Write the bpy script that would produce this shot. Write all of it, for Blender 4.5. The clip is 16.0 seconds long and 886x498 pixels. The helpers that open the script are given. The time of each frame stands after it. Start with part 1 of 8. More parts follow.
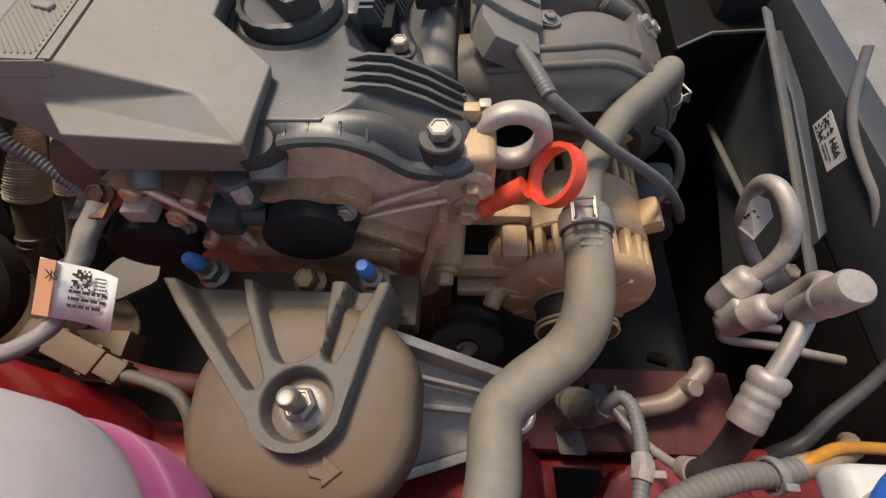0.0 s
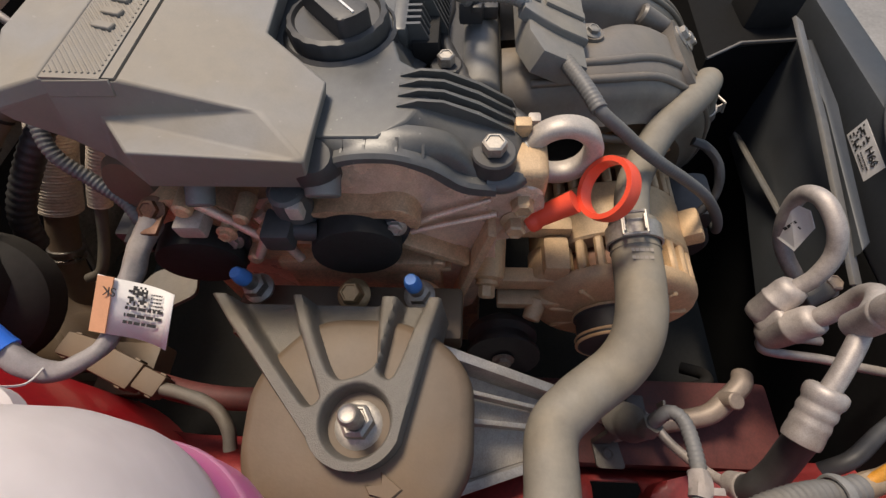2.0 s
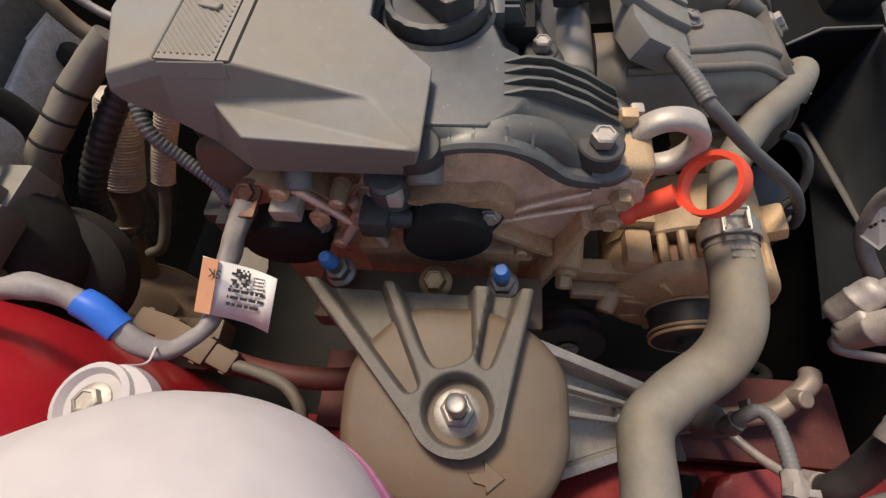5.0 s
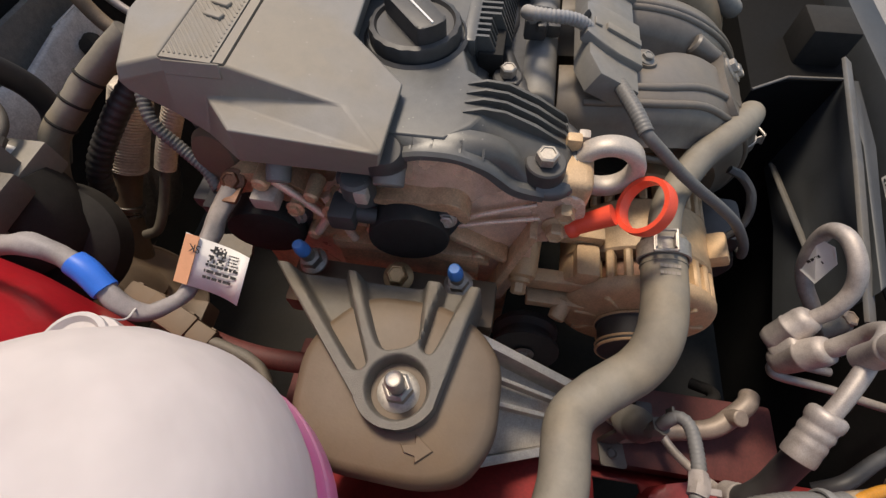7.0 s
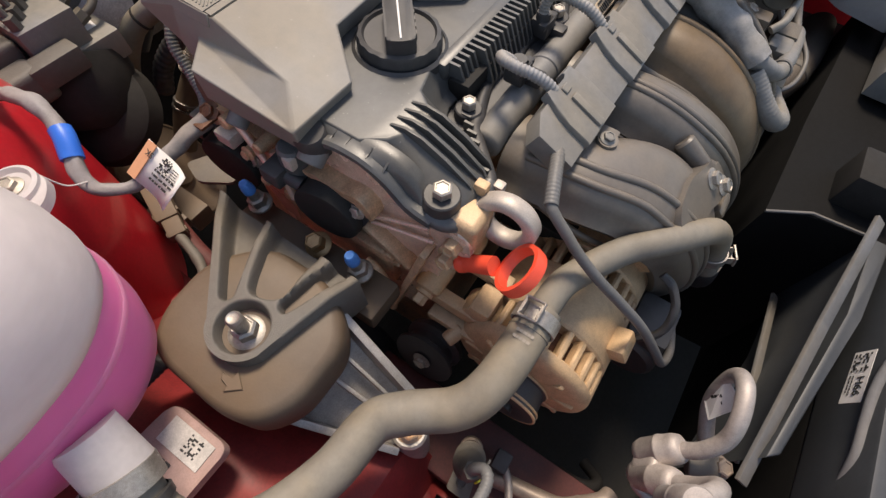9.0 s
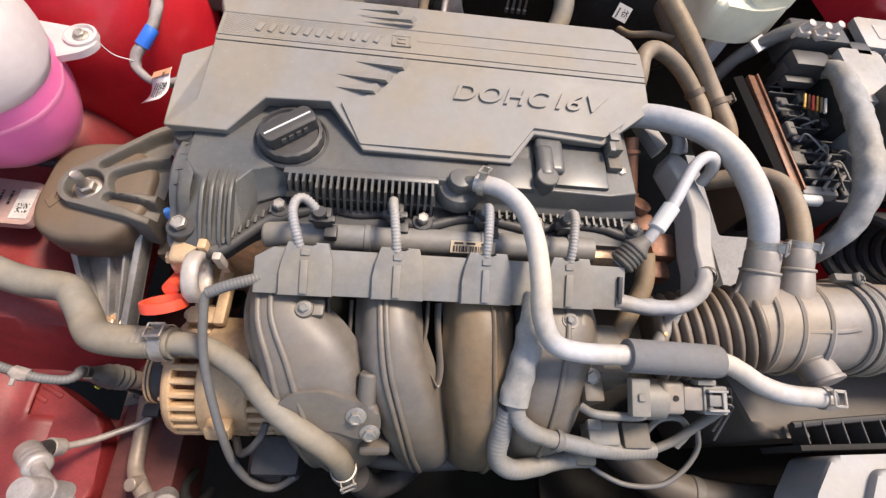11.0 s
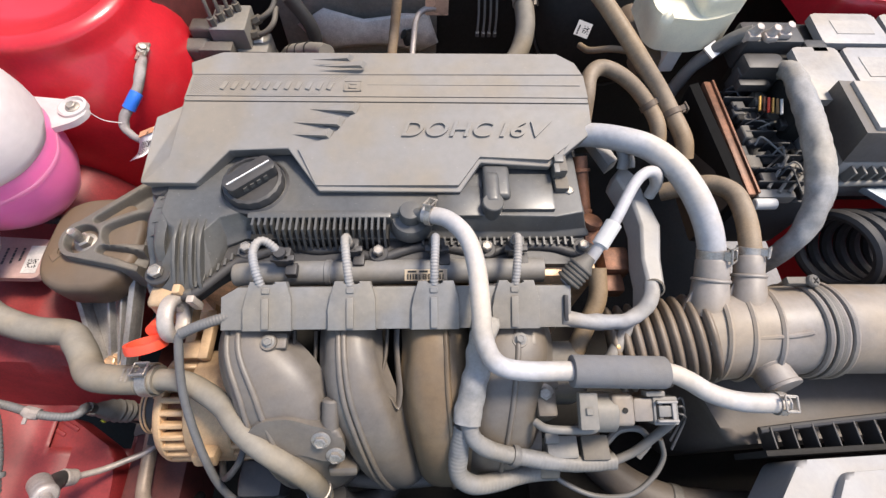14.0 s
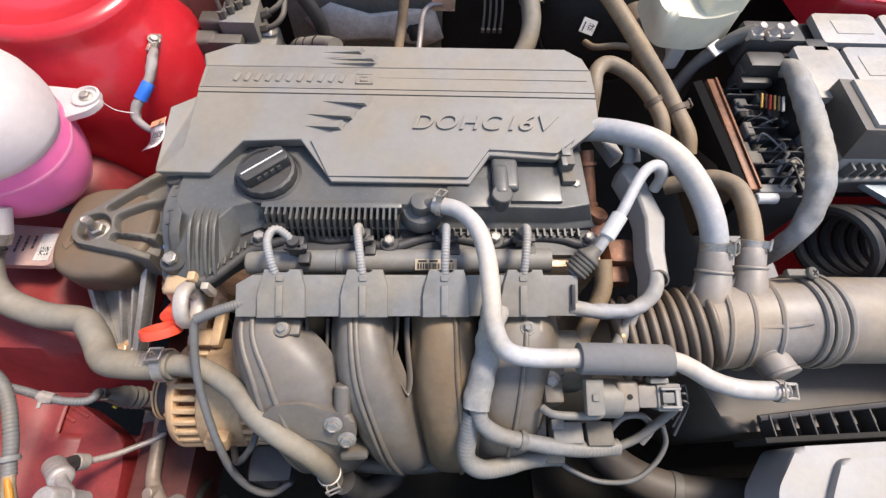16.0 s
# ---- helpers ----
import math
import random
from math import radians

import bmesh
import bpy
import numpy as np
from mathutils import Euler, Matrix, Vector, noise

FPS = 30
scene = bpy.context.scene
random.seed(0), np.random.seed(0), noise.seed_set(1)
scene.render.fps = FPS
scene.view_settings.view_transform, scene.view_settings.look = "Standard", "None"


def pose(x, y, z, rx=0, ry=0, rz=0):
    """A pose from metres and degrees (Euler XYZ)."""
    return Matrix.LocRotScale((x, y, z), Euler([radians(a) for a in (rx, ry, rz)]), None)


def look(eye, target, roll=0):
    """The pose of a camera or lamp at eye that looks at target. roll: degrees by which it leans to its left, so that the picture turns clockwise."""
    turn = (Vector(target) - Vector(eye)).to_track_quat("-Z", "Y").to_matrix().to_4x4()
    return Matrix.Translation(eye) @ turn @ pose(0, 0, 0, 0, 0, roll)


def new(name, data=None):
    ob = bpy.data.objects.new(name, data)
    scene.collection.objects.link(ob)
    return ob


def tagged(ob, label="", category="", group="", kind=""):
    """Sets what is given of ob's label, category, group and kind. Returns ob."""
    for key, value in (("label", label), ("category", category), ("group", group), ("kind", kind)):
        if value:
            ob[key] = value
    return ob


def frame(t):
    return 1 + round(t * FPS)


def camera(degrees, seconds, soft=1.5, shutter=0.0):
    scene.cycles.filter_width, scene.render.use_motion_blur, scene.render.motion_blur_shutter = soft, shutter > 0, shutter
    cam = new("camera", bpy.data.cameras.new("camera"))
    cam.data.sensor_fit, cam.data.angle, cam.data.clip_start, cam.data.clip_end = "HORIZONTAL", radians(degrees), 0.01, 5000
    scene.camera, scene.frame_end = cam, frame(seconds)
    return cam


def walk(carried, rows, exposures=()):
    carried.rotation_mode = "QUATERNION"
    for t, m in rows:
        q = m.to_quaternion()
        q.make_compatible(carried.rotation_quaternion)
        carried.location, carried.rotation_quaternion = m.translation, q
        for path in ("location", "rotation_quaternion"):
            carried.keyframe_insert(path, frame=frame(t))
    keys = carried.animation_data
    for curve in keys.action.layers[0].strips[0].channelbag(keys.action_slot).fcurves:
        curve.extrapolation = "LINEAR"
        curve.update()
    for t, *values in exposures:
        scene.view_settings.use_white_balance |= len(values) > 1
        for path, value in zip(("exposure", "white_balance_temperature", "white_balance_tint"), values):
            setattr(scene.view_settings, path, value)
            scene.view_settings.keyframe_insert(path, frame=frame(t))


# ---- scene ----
cam = camera(88.30, 16.0, soft=1.4)
PATH = [
    (0, (-0.2978, 0.0047, 0.1737), (-0.0513, 0.0323, -0.2604), -4.48),
    (0.5, (-0.2969, 0.0085, 0.1805), (-0.0490, 0.0361, -0.2529), -4.66),
    (1, (-0.2980, 0.0132, 0.1813), (-0.0486, 0.0413, -0.2511), -4.90),
    (1.5, (-0.2961, 0.0185, 0.1822), (-0.0454, 0.0482, -0.2494), -5.20),
    (2, (-0.2947, 0.0328, 0.1768), (-0.0420, 0.0652, -0.2534), -5.52),
    (2.5, (-0.2965, 0.0589, 0.1778), (-0.0451, 0.0958, -0.2528), -6.00),
    (3, (-0.2958, 0.0792, 0.1759), (-0.0471, 0.1195, -0.2560), -6.24),
    (3.2, (-0.2954, 0.0878, 0.1767), (-0.0511, 0.1278, -0.2577), -6.16),
    (5.3, (-0.2915, 0.0812, 0.1829), (-0.0605, 0.1289, -0.2580), -7.58),
    (5.5, (-0.2981, 0.0803, 0.1865), (-0.0670, 0.1309, -0.2540), -8.03),
    (6, (-0.3179, 0.0713, 0.1954), (-0.0826, 0.1206, -0.2430), -4.61),
    (6.5, (-0.3192, 0.0559, 0.2015), (-0.0777, 0.1039, -0.2336), -3.16),
    (7, (-0.3117, 0.0496, 0.2018), (-0.0665, 0.0993, -0.2311), -2.65),
    (7.5, (-0.2940, 0.0358, 0.1837), (-0.0518, 0.0876, -0.2506), -2.97),
    (8, (-0.2766, 0.0337, 0.1712), (-0.0576, 0.0886, -0.2749), -5.92),
    (8.2, (-0.2770, 0.0268, 0.1723), (-0.0612, 0.0837, -0.2751), -5.48),
    (10.3, (-0.1024, -0.2187, 0.3569), (-0.0029, 0.0036, -0.0798), 18.17),
    (10.5, (-0.0365, -0.2087, 0.3604), (0.0503, 0.0150, -0.0782), 17.53),
    (11, (0.0812, -0.1865, 0.3759), (0.1331, 0.0390, -0.0674), 15.03),
    (11.5, (0.1180, -0.1916, 0.4049), (0.1539, 0.0351, -0.0393), 11.53),
    (12, (0.1471, -0.1827, 0.4185), (0.1707, 0.0456, -0.0257), 6.16),
    (12.5, (0.1606, -0.1797, 0.4106), (0.1798, 0.0506, -0.0328), 5.10),
    (13, (0.1617, -0.1781, 0.4088), (0.1790, 0.0547, -0.0334), 4.43),
    (13.5, (0.1636, -0.1786, 0.4112), (0.1806, 0.0552, -0.0304), 3.91),
    (14, (0.1597, -0.1818, 0.4160), (0.1768, 0.0522, -0.0255), 3.41),
    (14.5, (0.1539, -0.1826, 0.4172), (0.1719, 0.0509, -0.0245), 3.56),
    (15, (0.1502, -0.1857, 0.4190), (0.1690, 0.0470, -0.0232), 3.77),
    (15.5, (0.1484, -0.1886, 0.4196), (0.1683, 0.0435, -0.0228), 4.20),
    (16, (0.1448, -0.1937, 0.4208), (0.1659, 0.0382, -0.0217), 4.80),
]
walk(cam, [(t, look(eye, target, roll)) for t, eye, target, roll in PATH],
     [(0, 0.20, 7900, 12), (8.2, 0.22, 7900, 12), (10.3, 0.74, 7900, 17), (12, 0.84, 7300, 13), (16, 0.82, 7200, 13)])

# ---- light ----
world = bpy.data.worlds.new("world")
scene.world = world
world.use_nodes = True
wn = world.node_tree.nodes
sky = wn.new("ShaderNodeTexSky")
sky.sky_type = "NISHITA"
sky.sun_disc = False
sky.sun_elevation, sky.sun_rotation = radians(62), radians(58)
world.node_tree.links.new(sky.outputs[0], wn["Background"].inputs[0])
wn["Background"].inputs[1].default_value = 0.17
sun_data = bpy.data.lights.new("sun", "SUN")
sun_data.energy, sun_data.angle, sun_data.color = 3.0, radians(14), (1.0, 0.96, 0.9)
sun = new("sun", sun_data)
sun.matrix_world = look((0.78, 0.48, 1.7), (0.0, 0.0, 0.0))


# ---- materials ----
def mat(name, col, rough=0.6, metal=0.0, var=0.18, scale=45.0, bump=0.12, dust=0.0, dustcol=(0.42, 0.36, 0.29), spots=0.0, coat=0.0, spec=0.5):
    """A worn surface: colour varied at two scales, grain, and dust that settles on faces that look up."""
    m = bpy.data.materials.new(name)
    m.use_nodes = True
    nt = m.node_tree
    n, l = nt.nodes, nt.links
    b = n["Principled BSDF"]
    tc = n.new("ShaderNodeTexCoord")
    big = n.new("ShaderNodeTexNoise")
    big.inputs["Scale"].default_value, big.inputs["Detail"].default_value = scale * 0.35, 5.0
    fine = n.new("ShaderNodeTexNoise")
    fine.inputs["Scale"].default_value, fine.inputs["Detail"].default_value = scale * 22.0, 3.0
    l.new(tc.outputs["Object"], big.inputs["Vector"])
    l.new(tc.outputs["Object"], fine.inputs["Vector"])
    ramp = n.new("ShaderNodeMapRange")
    ramp.inputs[1].default_value, ramp.inputs[2].default_value = 0.3, 0.7
    ramp.inputs[3].default_value, ramp.inputs[4].default_value = 1.0 - var, 1.0 + var
    l.new(big.outputs[0], ramp.inputs[0])
    ramp2 = n.new("ShaderNodeMapRange")
    ramp2.inputs[1].default_value, ramp2.inputs[2].default_value = 0.3, 0.7
    ramp2.inputs[3].default_value, ramp2.inputs[4].default_value = 1.0 - var * 0.6, 1.0 + var * 0.6
    l.new(fine.outputs[0], ramp2.inputs[0])
    mul = n.new("ShaderNodeMath")
    mul.operation = "MULTIPLY"
    l.new(ramp.outputs[0], mul.inputs[0])
    l.new(ramp2.outputs[0], mul.inputs[1])
    mott = n.new("ShaderNodeTexNoise")
    mott.inputs["Scale"].default_value, mott.inputs["Detail"].default_value, mott.inputs["Roughness"].default_value = scale * 3.2, 6.0, 0.65
    l.new(tc.outputs["Object"], mott.inputs["Vector"])
    ramp3 = n.new("ShaderNodeMapRange")
    ramp3.inputs[1].default_value, ramp3.inputs[2].default_value = 0.32, 0.68
    ramp3.inputs[3].default_value, ramp3.inputs[4].default_value = 1.0 - var * 0.7, 1.0 + var * 0.7
    l.new(mott.outputs[0], ramp3.inputs[0])
    mul2 = n.new("ShaderNodeMath")
    mul2.operation = "MULTIPLY"
    l.new(mul.outputs[0], mul2.inputs[0])
    l.new(ramp3.outputs[0], mul2.inputs[1])
    mul = mul2
    colmul = n.new("ShaderNodeMix")
    colmul.data_type, colmul.blend_type = "RGBA", "MULTIPLY"
    colmul.inputs[0].default_value = 1.0
    colmul.inputs[6].default_value = (*col, 1)
    l.new(mul.outputs[0], colmul.inputs[7])
    out = colmul.outputs[2]
    if dust > 0:
        geo = n.new("ShaderNodeNewGeometry")
        sep = n.new("ShaderNodeSeparateXYZ")
        l.new(geo.outputs["Normal"], sep.inputs[0])
        up = n.new("ShaderNodeMapRange")
        up.inputs[1].default_value, up.inputs[2].default_value = -0.2, 1.0
        up.inputs[3].default_value, up.inputs[4].default_value = dust * 0.35, dust
        l.new(sep.outputs[2], up.inputs[0])
        patch = n.new("ShaderNodeMapRange")
        patch.inputs[1].default_value, patch.inputs[2].default_value = 0.25, 0.75
        patch.inputs[3].default_value, patch.inputs[4].default_value = 0.45, 1.25
        both = n.new("ShaderNodeMath")
        both.operation = "MULTIPLY_ADD"
        both.inputs[1].default_value = 0.45
        l.new(mott.outputs[0], both.inputs[0])
        half = n.new("ShaderNodeMath")
        half.operation = "MULTIPLY"
        half.inputs[1].default_value = 0.55
        l.new(big.outputs[0], half.inputs[0])
        l.new(half.outputs[0], both.inputs[2])
        l.new(both.outputs[0], patch.inputs[0])
        fac = n.new("ShaderNodeMath")
        fac.operation, fac.use_clamp = "MULTIPLY", True
        l.new(up.outputs[0], fac.inputs[0])
        l.new(patch.outputs[0], fac.inputs[1])
        mix = n.new("ShaderNodeMix")
        mix.data_type = "RGBA"
        l.new(fac.outputs[0], mix.inputs[0])
        l.new(out, mix.inputs[6])
        hue = n.new("ShaderNodeTexNoise")
        hue.inputs["Scale"].default_value, hue.inputs["Detail"].default_value = 14.0, 3.0
        l.new(tc.outputs["Object"], hue.inputs["Vector"])
        hr = n.new("ShaderNodeMapRange")
        hr.inputs[1].default_value, hr.inputs[2].default_value = 0.4, 0.62
        l.new(hue.outputs[0], hr.inputs[0])
        tint = n.new("ShaderNodeMix")
        tint.data_type = "RGBA"
        l.new(hr.outputs[0], tint.inputs[0])
        tint.inputs[6].default_value = (dustcol[0] * 0.96, dustcol[1] * 0.99, dustcol[2] * 1.06, 1)
        tint.inputs[7].default_value = (dustcol[0] * 1.02, dustcol[1] * 0.93, dustcol[2] * 0.80, 1)
        l.new(tint.outputs[2], mix.inputs[7])
        out = mix.outputs[2]
    if spots > 0:
        vor = n.new("ShaderNodeTexVoronoi")
        vor.inputs["Scale"].default_value = scale * 3.0
        l.new(tc.outputs["Object"], vor.inputs["Vector"])
        dot = n.new("ShaderNodeMapRange")
        dot.inputs[1].default_value, dot.inputs[2].default_value = 0.05, 0.09
        dot.inputs[3].default_value, dot.inputs[4].default_value = spots, 0.0
        l.new(vor.outputs["Distance"], dot.inputs[0])
        mix = n.new("ShaderNodeMix")
        mix.data_type = "RGBA"
        l.new(dot.outputs[0], mix.inputs[0])
        l.new(out, mix.inputs[6])
        mix.inputs[7].default_value = (0.75, 0.7, 0.62, 1)
        out = mix.outputs[2]
    l.new(out, b.inputs["Base Color"])
    rr = n.new("ShaderNodeMapRange")
    rr.inputs[1].default_value, rr.inputs[2].default_value = 0.3, 0.7
    rr.inputs[3].default_value, rr.inputs[4].default_value = max(0.02, rough - 0.08), min(1.0, rough + 0.1)
    l.new(big.outputs[0], rr.inputs[0])
    l.new(rr.outputs[0], b.inputs["Roughness"])
    b.inputs["Metallic"].default_value = metal
    b.inputs["Coat Weight"].default_value = coat
    b.inputs["Specular IOR Level"].default_value = spec
    if bump > 0:
        bp = n.new("ShaderNodeBump")
        bp.inputs["Strength"].default_value, bp.inputs["Distance"].default_value = bump, 0.0006
        l.new(fine.outputs[0], bp.inputs["Height"])
        l.new(bp.outputs[0], b.inputs["Normal"])
    return m


M_COVER = mat("cover_plastic", (0.165, 0.152, 0.136), 0.60, var=0.05, scale=30, dust=0.7, dustcol=(0.272, 0.250, 0.222), spots=0.08)
M_VALVE = mat("valve_cover_plastic", (0.056, 0.058, 0.058), 0.36, var=0.16, dust=0.5, dustcol=(0.158, 0.154, 0.144), spots=0.15)
M_BLACK = mat("black_plastic", (0.028, 0.028, 0.030), 0.5, dust=0.25, dustcol=(0.12, 0.11, 0.1))
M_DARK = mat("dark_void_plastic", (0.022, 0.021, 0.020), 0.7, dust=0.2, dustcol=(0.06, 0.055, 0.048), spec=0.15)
M_GREY = mat("grey_nylon", (0.11, 0.108, 0.102), 0.55, var=0.10, dust=0.6, dustcol=(0.30, 0.288, 0.268), spots=0.1)
M_INTAKE = mat("intake_nylon", (0.070, 0.060, 0.050), 0.42, var=0.24, scale=18, dust=0.62, dustcol=(0.235, 0.203, 0.168))
M_HOSE = mat("dusty_rubber_hose", (0.07, 0.062, 0.050), 0.7, var=0.22, scale=22, dust=0.85, dustcol=(0.305, 0.266, 0.205))
M_HOSE_LIGHT = mat("pale_dusty_hose", (0.16, 0.155, 0.152), 0.55, var=0.08, dust=0.9, dustcol=(0.54, 0.515, 0.495))
M_HOSE_TAN = mat("tan_hose", (0.17, 0.11, 0.062), 0.6, var=0.4, scale=30, dust=0.7, dustcol=(0.31, 0.245, 0.17))
M_FOAM = mat("foam_sleeve", (0.12, 0.12, 0.125), 0.9, var=0.08, bump=0.5, dust=0.4, dustcol=(0.24, 0.24, 0.24))
M_WRAP = mat("taped_loom", (0.13, 0.128, 0.125), 0.6, var=0.18, dust=0.75, dustcol=(0.42, 0.405, 0.39))
M_CONDUIT = mat("corrugated_conduit", (0.09, 0.09, 0.09), 0.55, var=0.12, dust=0.6, dustcol=(0.21, 0.20, 0.185))
M_ALU = mat("cast_aluminium", (0.82, 0.60, 0.46), 0.30, 0.35, var=0.22, scale=40, bump=0.2, dust=0.22, dustcol=(0.62, 0.45, 0.34))
M_ALU_TAN = mat("stained_aluminium", (0.70, 0.45, 0.27), 0.40, 0.35, var=0.34, scale=35, bump=0.35, dust=0.4, dustcol=(0.50, 0.335, 0.205))
M_ALT = mat("dusty_alternator_metal", (0.55, 0.36, 0.20), 0.5, 0.15, var=0.28, scale=40, bump=0.4, dust=0.6, dustcol=(0.53, 0.375, 0.23))
M_ALT_GREY = mat("grey_cast_web", (0.40, 0.385, 0.37), 0.42, 0.55, var=0.25, scale=40, bump=0.4, dust=0.3, dustcol=(0.34, 0.30, 0.26))
M_PLATE = mat("pale_pink_label_plate", (0.36, 0.23, 0.21), 0.6, var=0.2, dust=0.3, dustcol=(0.36, 0.26, 0.235))
# near-black plastic, darker than the other blacks
M_VOID = mat("near_black_plastic", (0.009, 0.009, 0.009), 0.75, dust=0.1, dustcol=(0.02, 0.018, 0.016), spec=0.1)
# black plastic lifted towards blue, which puts glare haze into its colour
M_SHROUD = mat("hazy_black_shroud_plastic", (0.040, 0.045, 0.050), 0.5, var=0.12, dust=0.3, dustcol=(0.07, 0.07, 0.072))
M_DUCT = mat("pale_dusty_duct_plastic", (0.12, 0.102, 0.086), 0.5, var=0.2, scale=25, dust=0.85, dustcol=(0.335, 0.292, 0.248))
M_BRAID = mat("braided_steel", (0.52, 0.45, 0.37), 0.45, 0.2, var=0.25, scale=80, bump=0.6)
M_GLOSS = mat("smoky_glossy_sheet", (0.60, 0.59, 0.57), 0.3, var=0.3, scale=20, dust=0.3, dustcol=(0.42, 0.40, 0.37))
M_CHANNEL = mat("grey_channel_plastic", (0.20, 0.197, 0.193), 0.5, var=0.08, dust=0.6, dustcol=(0.34, 0.33, 0.32))
M_INTAKE_OILY = mat("oil_browned_intake_nylon", (0.09, 0.062, 0.038), 0.4, var=0.25, scale=25, dust=0.65, dustcol=(0.25, 0.18, 0.11))
M_LOOM = mat("grimy_taped_loom", (0.17, 0.15, 0.14), 0.6, var=0.3, scale=60, dust=0.7, dustcol=(0.38, 0.335, 0.31))
M_LOOM_PALE = mat("pale_wrinkled_tape", (0.20, 0.195, 0.185), 0.55, var=0.3, scale=70, bump=0.5, dust=0.65, dustcol=(0.35, 0.335, 0.315))
M_BELLOWS = mat("brown_rubber_bellows", (0.075, 0.060, 0.048), 0.5, var=0.2, scale=30, dust=0.7, dustcol=(0.25, 0.205, 0.165))
# dusty brown plastic, darkened to put the air duct's shadow into its colour
M_ABOX = mat("dusty_shaded_box_plastic", (0.085, 0.072, 0.060), 0.55, var=0.2, scale=14, dust=0.6, dustcol=(0.118, 0.095, 0.076))
M_FADED = mat("faded_sticker", (0.50, 0.47, 0.44), 0.6, var=0.2, scale=60)
M_CAST = mat("pale_cast_metal", (0.50, 0.44, 0.385), 0.5, 0.25, var=0.18, scale=50, bump=0.2, dust=0.3, dustcol=(0.44, 0.375, 0.31))
M_STEEL = mat("zinc_bolt", (0.40, 0.365, 0.325), 0.48, 0.75, var=0.3, scale=120, bump=0.2, dust=0.35, dustcol=(0.34, 0.31, 0.27))
M_GOLD = mat("yellow_zinc_bolt", (0.55, 0.35, 0.17), 0.45, 0.6, var=0.2, scale=120, dust=0.3, dustcol=(0.36, 0.24, 0.14))
M_IRON = mat("black_cast_bracket", (0.085, 0.082, 0.076), 0.55, 0.1, var=0.14, scale=60, bump=0.7, dust=0.6, dustcol=(0.188, 0.163, 0.130))
M_MOUNT = mat("dusty_mount_plastic", (0.092, 0.066, 0.045), 0.6, var=0.18, scale=25, dust=0.85, dustcol=(0.152, 0.108, 0.072))
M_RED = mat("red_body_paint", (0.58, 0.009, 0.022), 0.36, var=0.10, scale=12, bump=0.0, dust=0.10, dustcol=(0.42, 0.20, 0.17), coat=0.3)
# dusty body red, its base also darkened for the shade on the inner wing
M_RED_DUSTY_SHADED = mat("dusty_shaded_red", (0.27, 0.016, 0.020), 0.5, var=0.3, scale=18, bump=0.04, dust=0.45, dustcol=(0.150, 0.050, 0.042))
# darker body red: the shade low in the bay is put into its colour
M_RED_DEEP_SHADE = mat("deep_shade_red_paint", (0.10, 0.016, 0.016), 0.65, var=0.35, scale=22, bump=0.15, dust=0.4, dustcol=(0.085, 0.045, 0.036))
M_ORANGE = mat("orange_plastic", (0.85, 0.085, 0.042), 0.4, var=0.05, bump=0.05)
M_BLUE = mat("blue_plastic", (0.025, 0.17, 0.70), 0.4, var=0.06, bump=0.05)
M_BLUE_STUD = mat("blue_stud_tip", (0.05, 0.23, 0.62), 0.45, var=0.1)
M_WHITE = mat("white_plastic", (0.55, 0.54, 0.52), 0.45, var=0.04, bump=0.05)
M_LABEL = mat("paper_label", (0.74, 0.71, 0.68), 0.7, var=0.04, bump=0.05)
M_LABEL_ORANGE = mat("orange_label", (0.72, 0.36, 0.2), 0.7, var=0.05, bump=0.05)
M_INK = mat("black_ink", (0.03, 0.03, 0.03), 0.7, var=0.05, bump=0)
M_BROWN = mat("rusty_brown_edge", (0.155, 0.068, 0.038), 0.5, 0.3, var=0.4, scale=50)
M_PIPE = mat("aluminium_pipe", (0.43, 0.385, 0.36), 0.55, 0.5, var=0.22, scale=60, dust=0.3, dustcol=(0.36, 0.31, 0.27))
M_LOWPIPE = mat("dusty_brown_pipe", (0.26, 0.21, 0.175), 0.5, 0.3, var=0.25, scale=50, dust=0.4, dustcol=(0.27, 0.21, 0.165))
M_FOIL = mat("crinkled_foil_shield", (0.22, 0.20, 0.18), 0.35, 0.8, var=0.3, scale=60, bump=0.5)
M_YELLOW_TANK = mat("yellowed_reservoir_plastic", (0.74, 0.68, 0.52), 0.4, var=0.06, scale=25)
M_BATT = mat("battery_cover_plastic", (0.24, 0.23, 0.22), 0.5, var=0.12, dust=0.6, dustcol=(0.45, 0.425, 0.40))
M_BATT_LABEL = mat("worn_grey_label", (0.34, 0.325, 0.31), 0.6, var=0.15, scale=60, dust=0.3)
M_PANEL = mat("grey_top_panel", (0.24, 0.24, 0.245), 0.55, var=0.06, dust=0.4, dustcol=(0.45, 0.43, 0.41))
# relay box body; the shade on its left side is put into this colour
M_RELAY_SHADED = mat("shaded_relay_body", (0.075, 0.068, 0.062), 0.55, var=0.15, dust=0.5, dustcol=(0.17, 0.155, 0.14))
M_BRASS = mat("bare_wire_ends", (0.7, 0.42, 0.12), 0.3, 0.8, var=0.3)
M_GROUND = mat("ground_concrete", (0.22, 0.21, 0.2), 0.8, var=0.15, scale=4, bump=0.1)
M_FELT = mat("grey_insulation_felt", (0.20, 0.185, 0.16), 0.95, var=0.2, scale=40, bump=0.8)


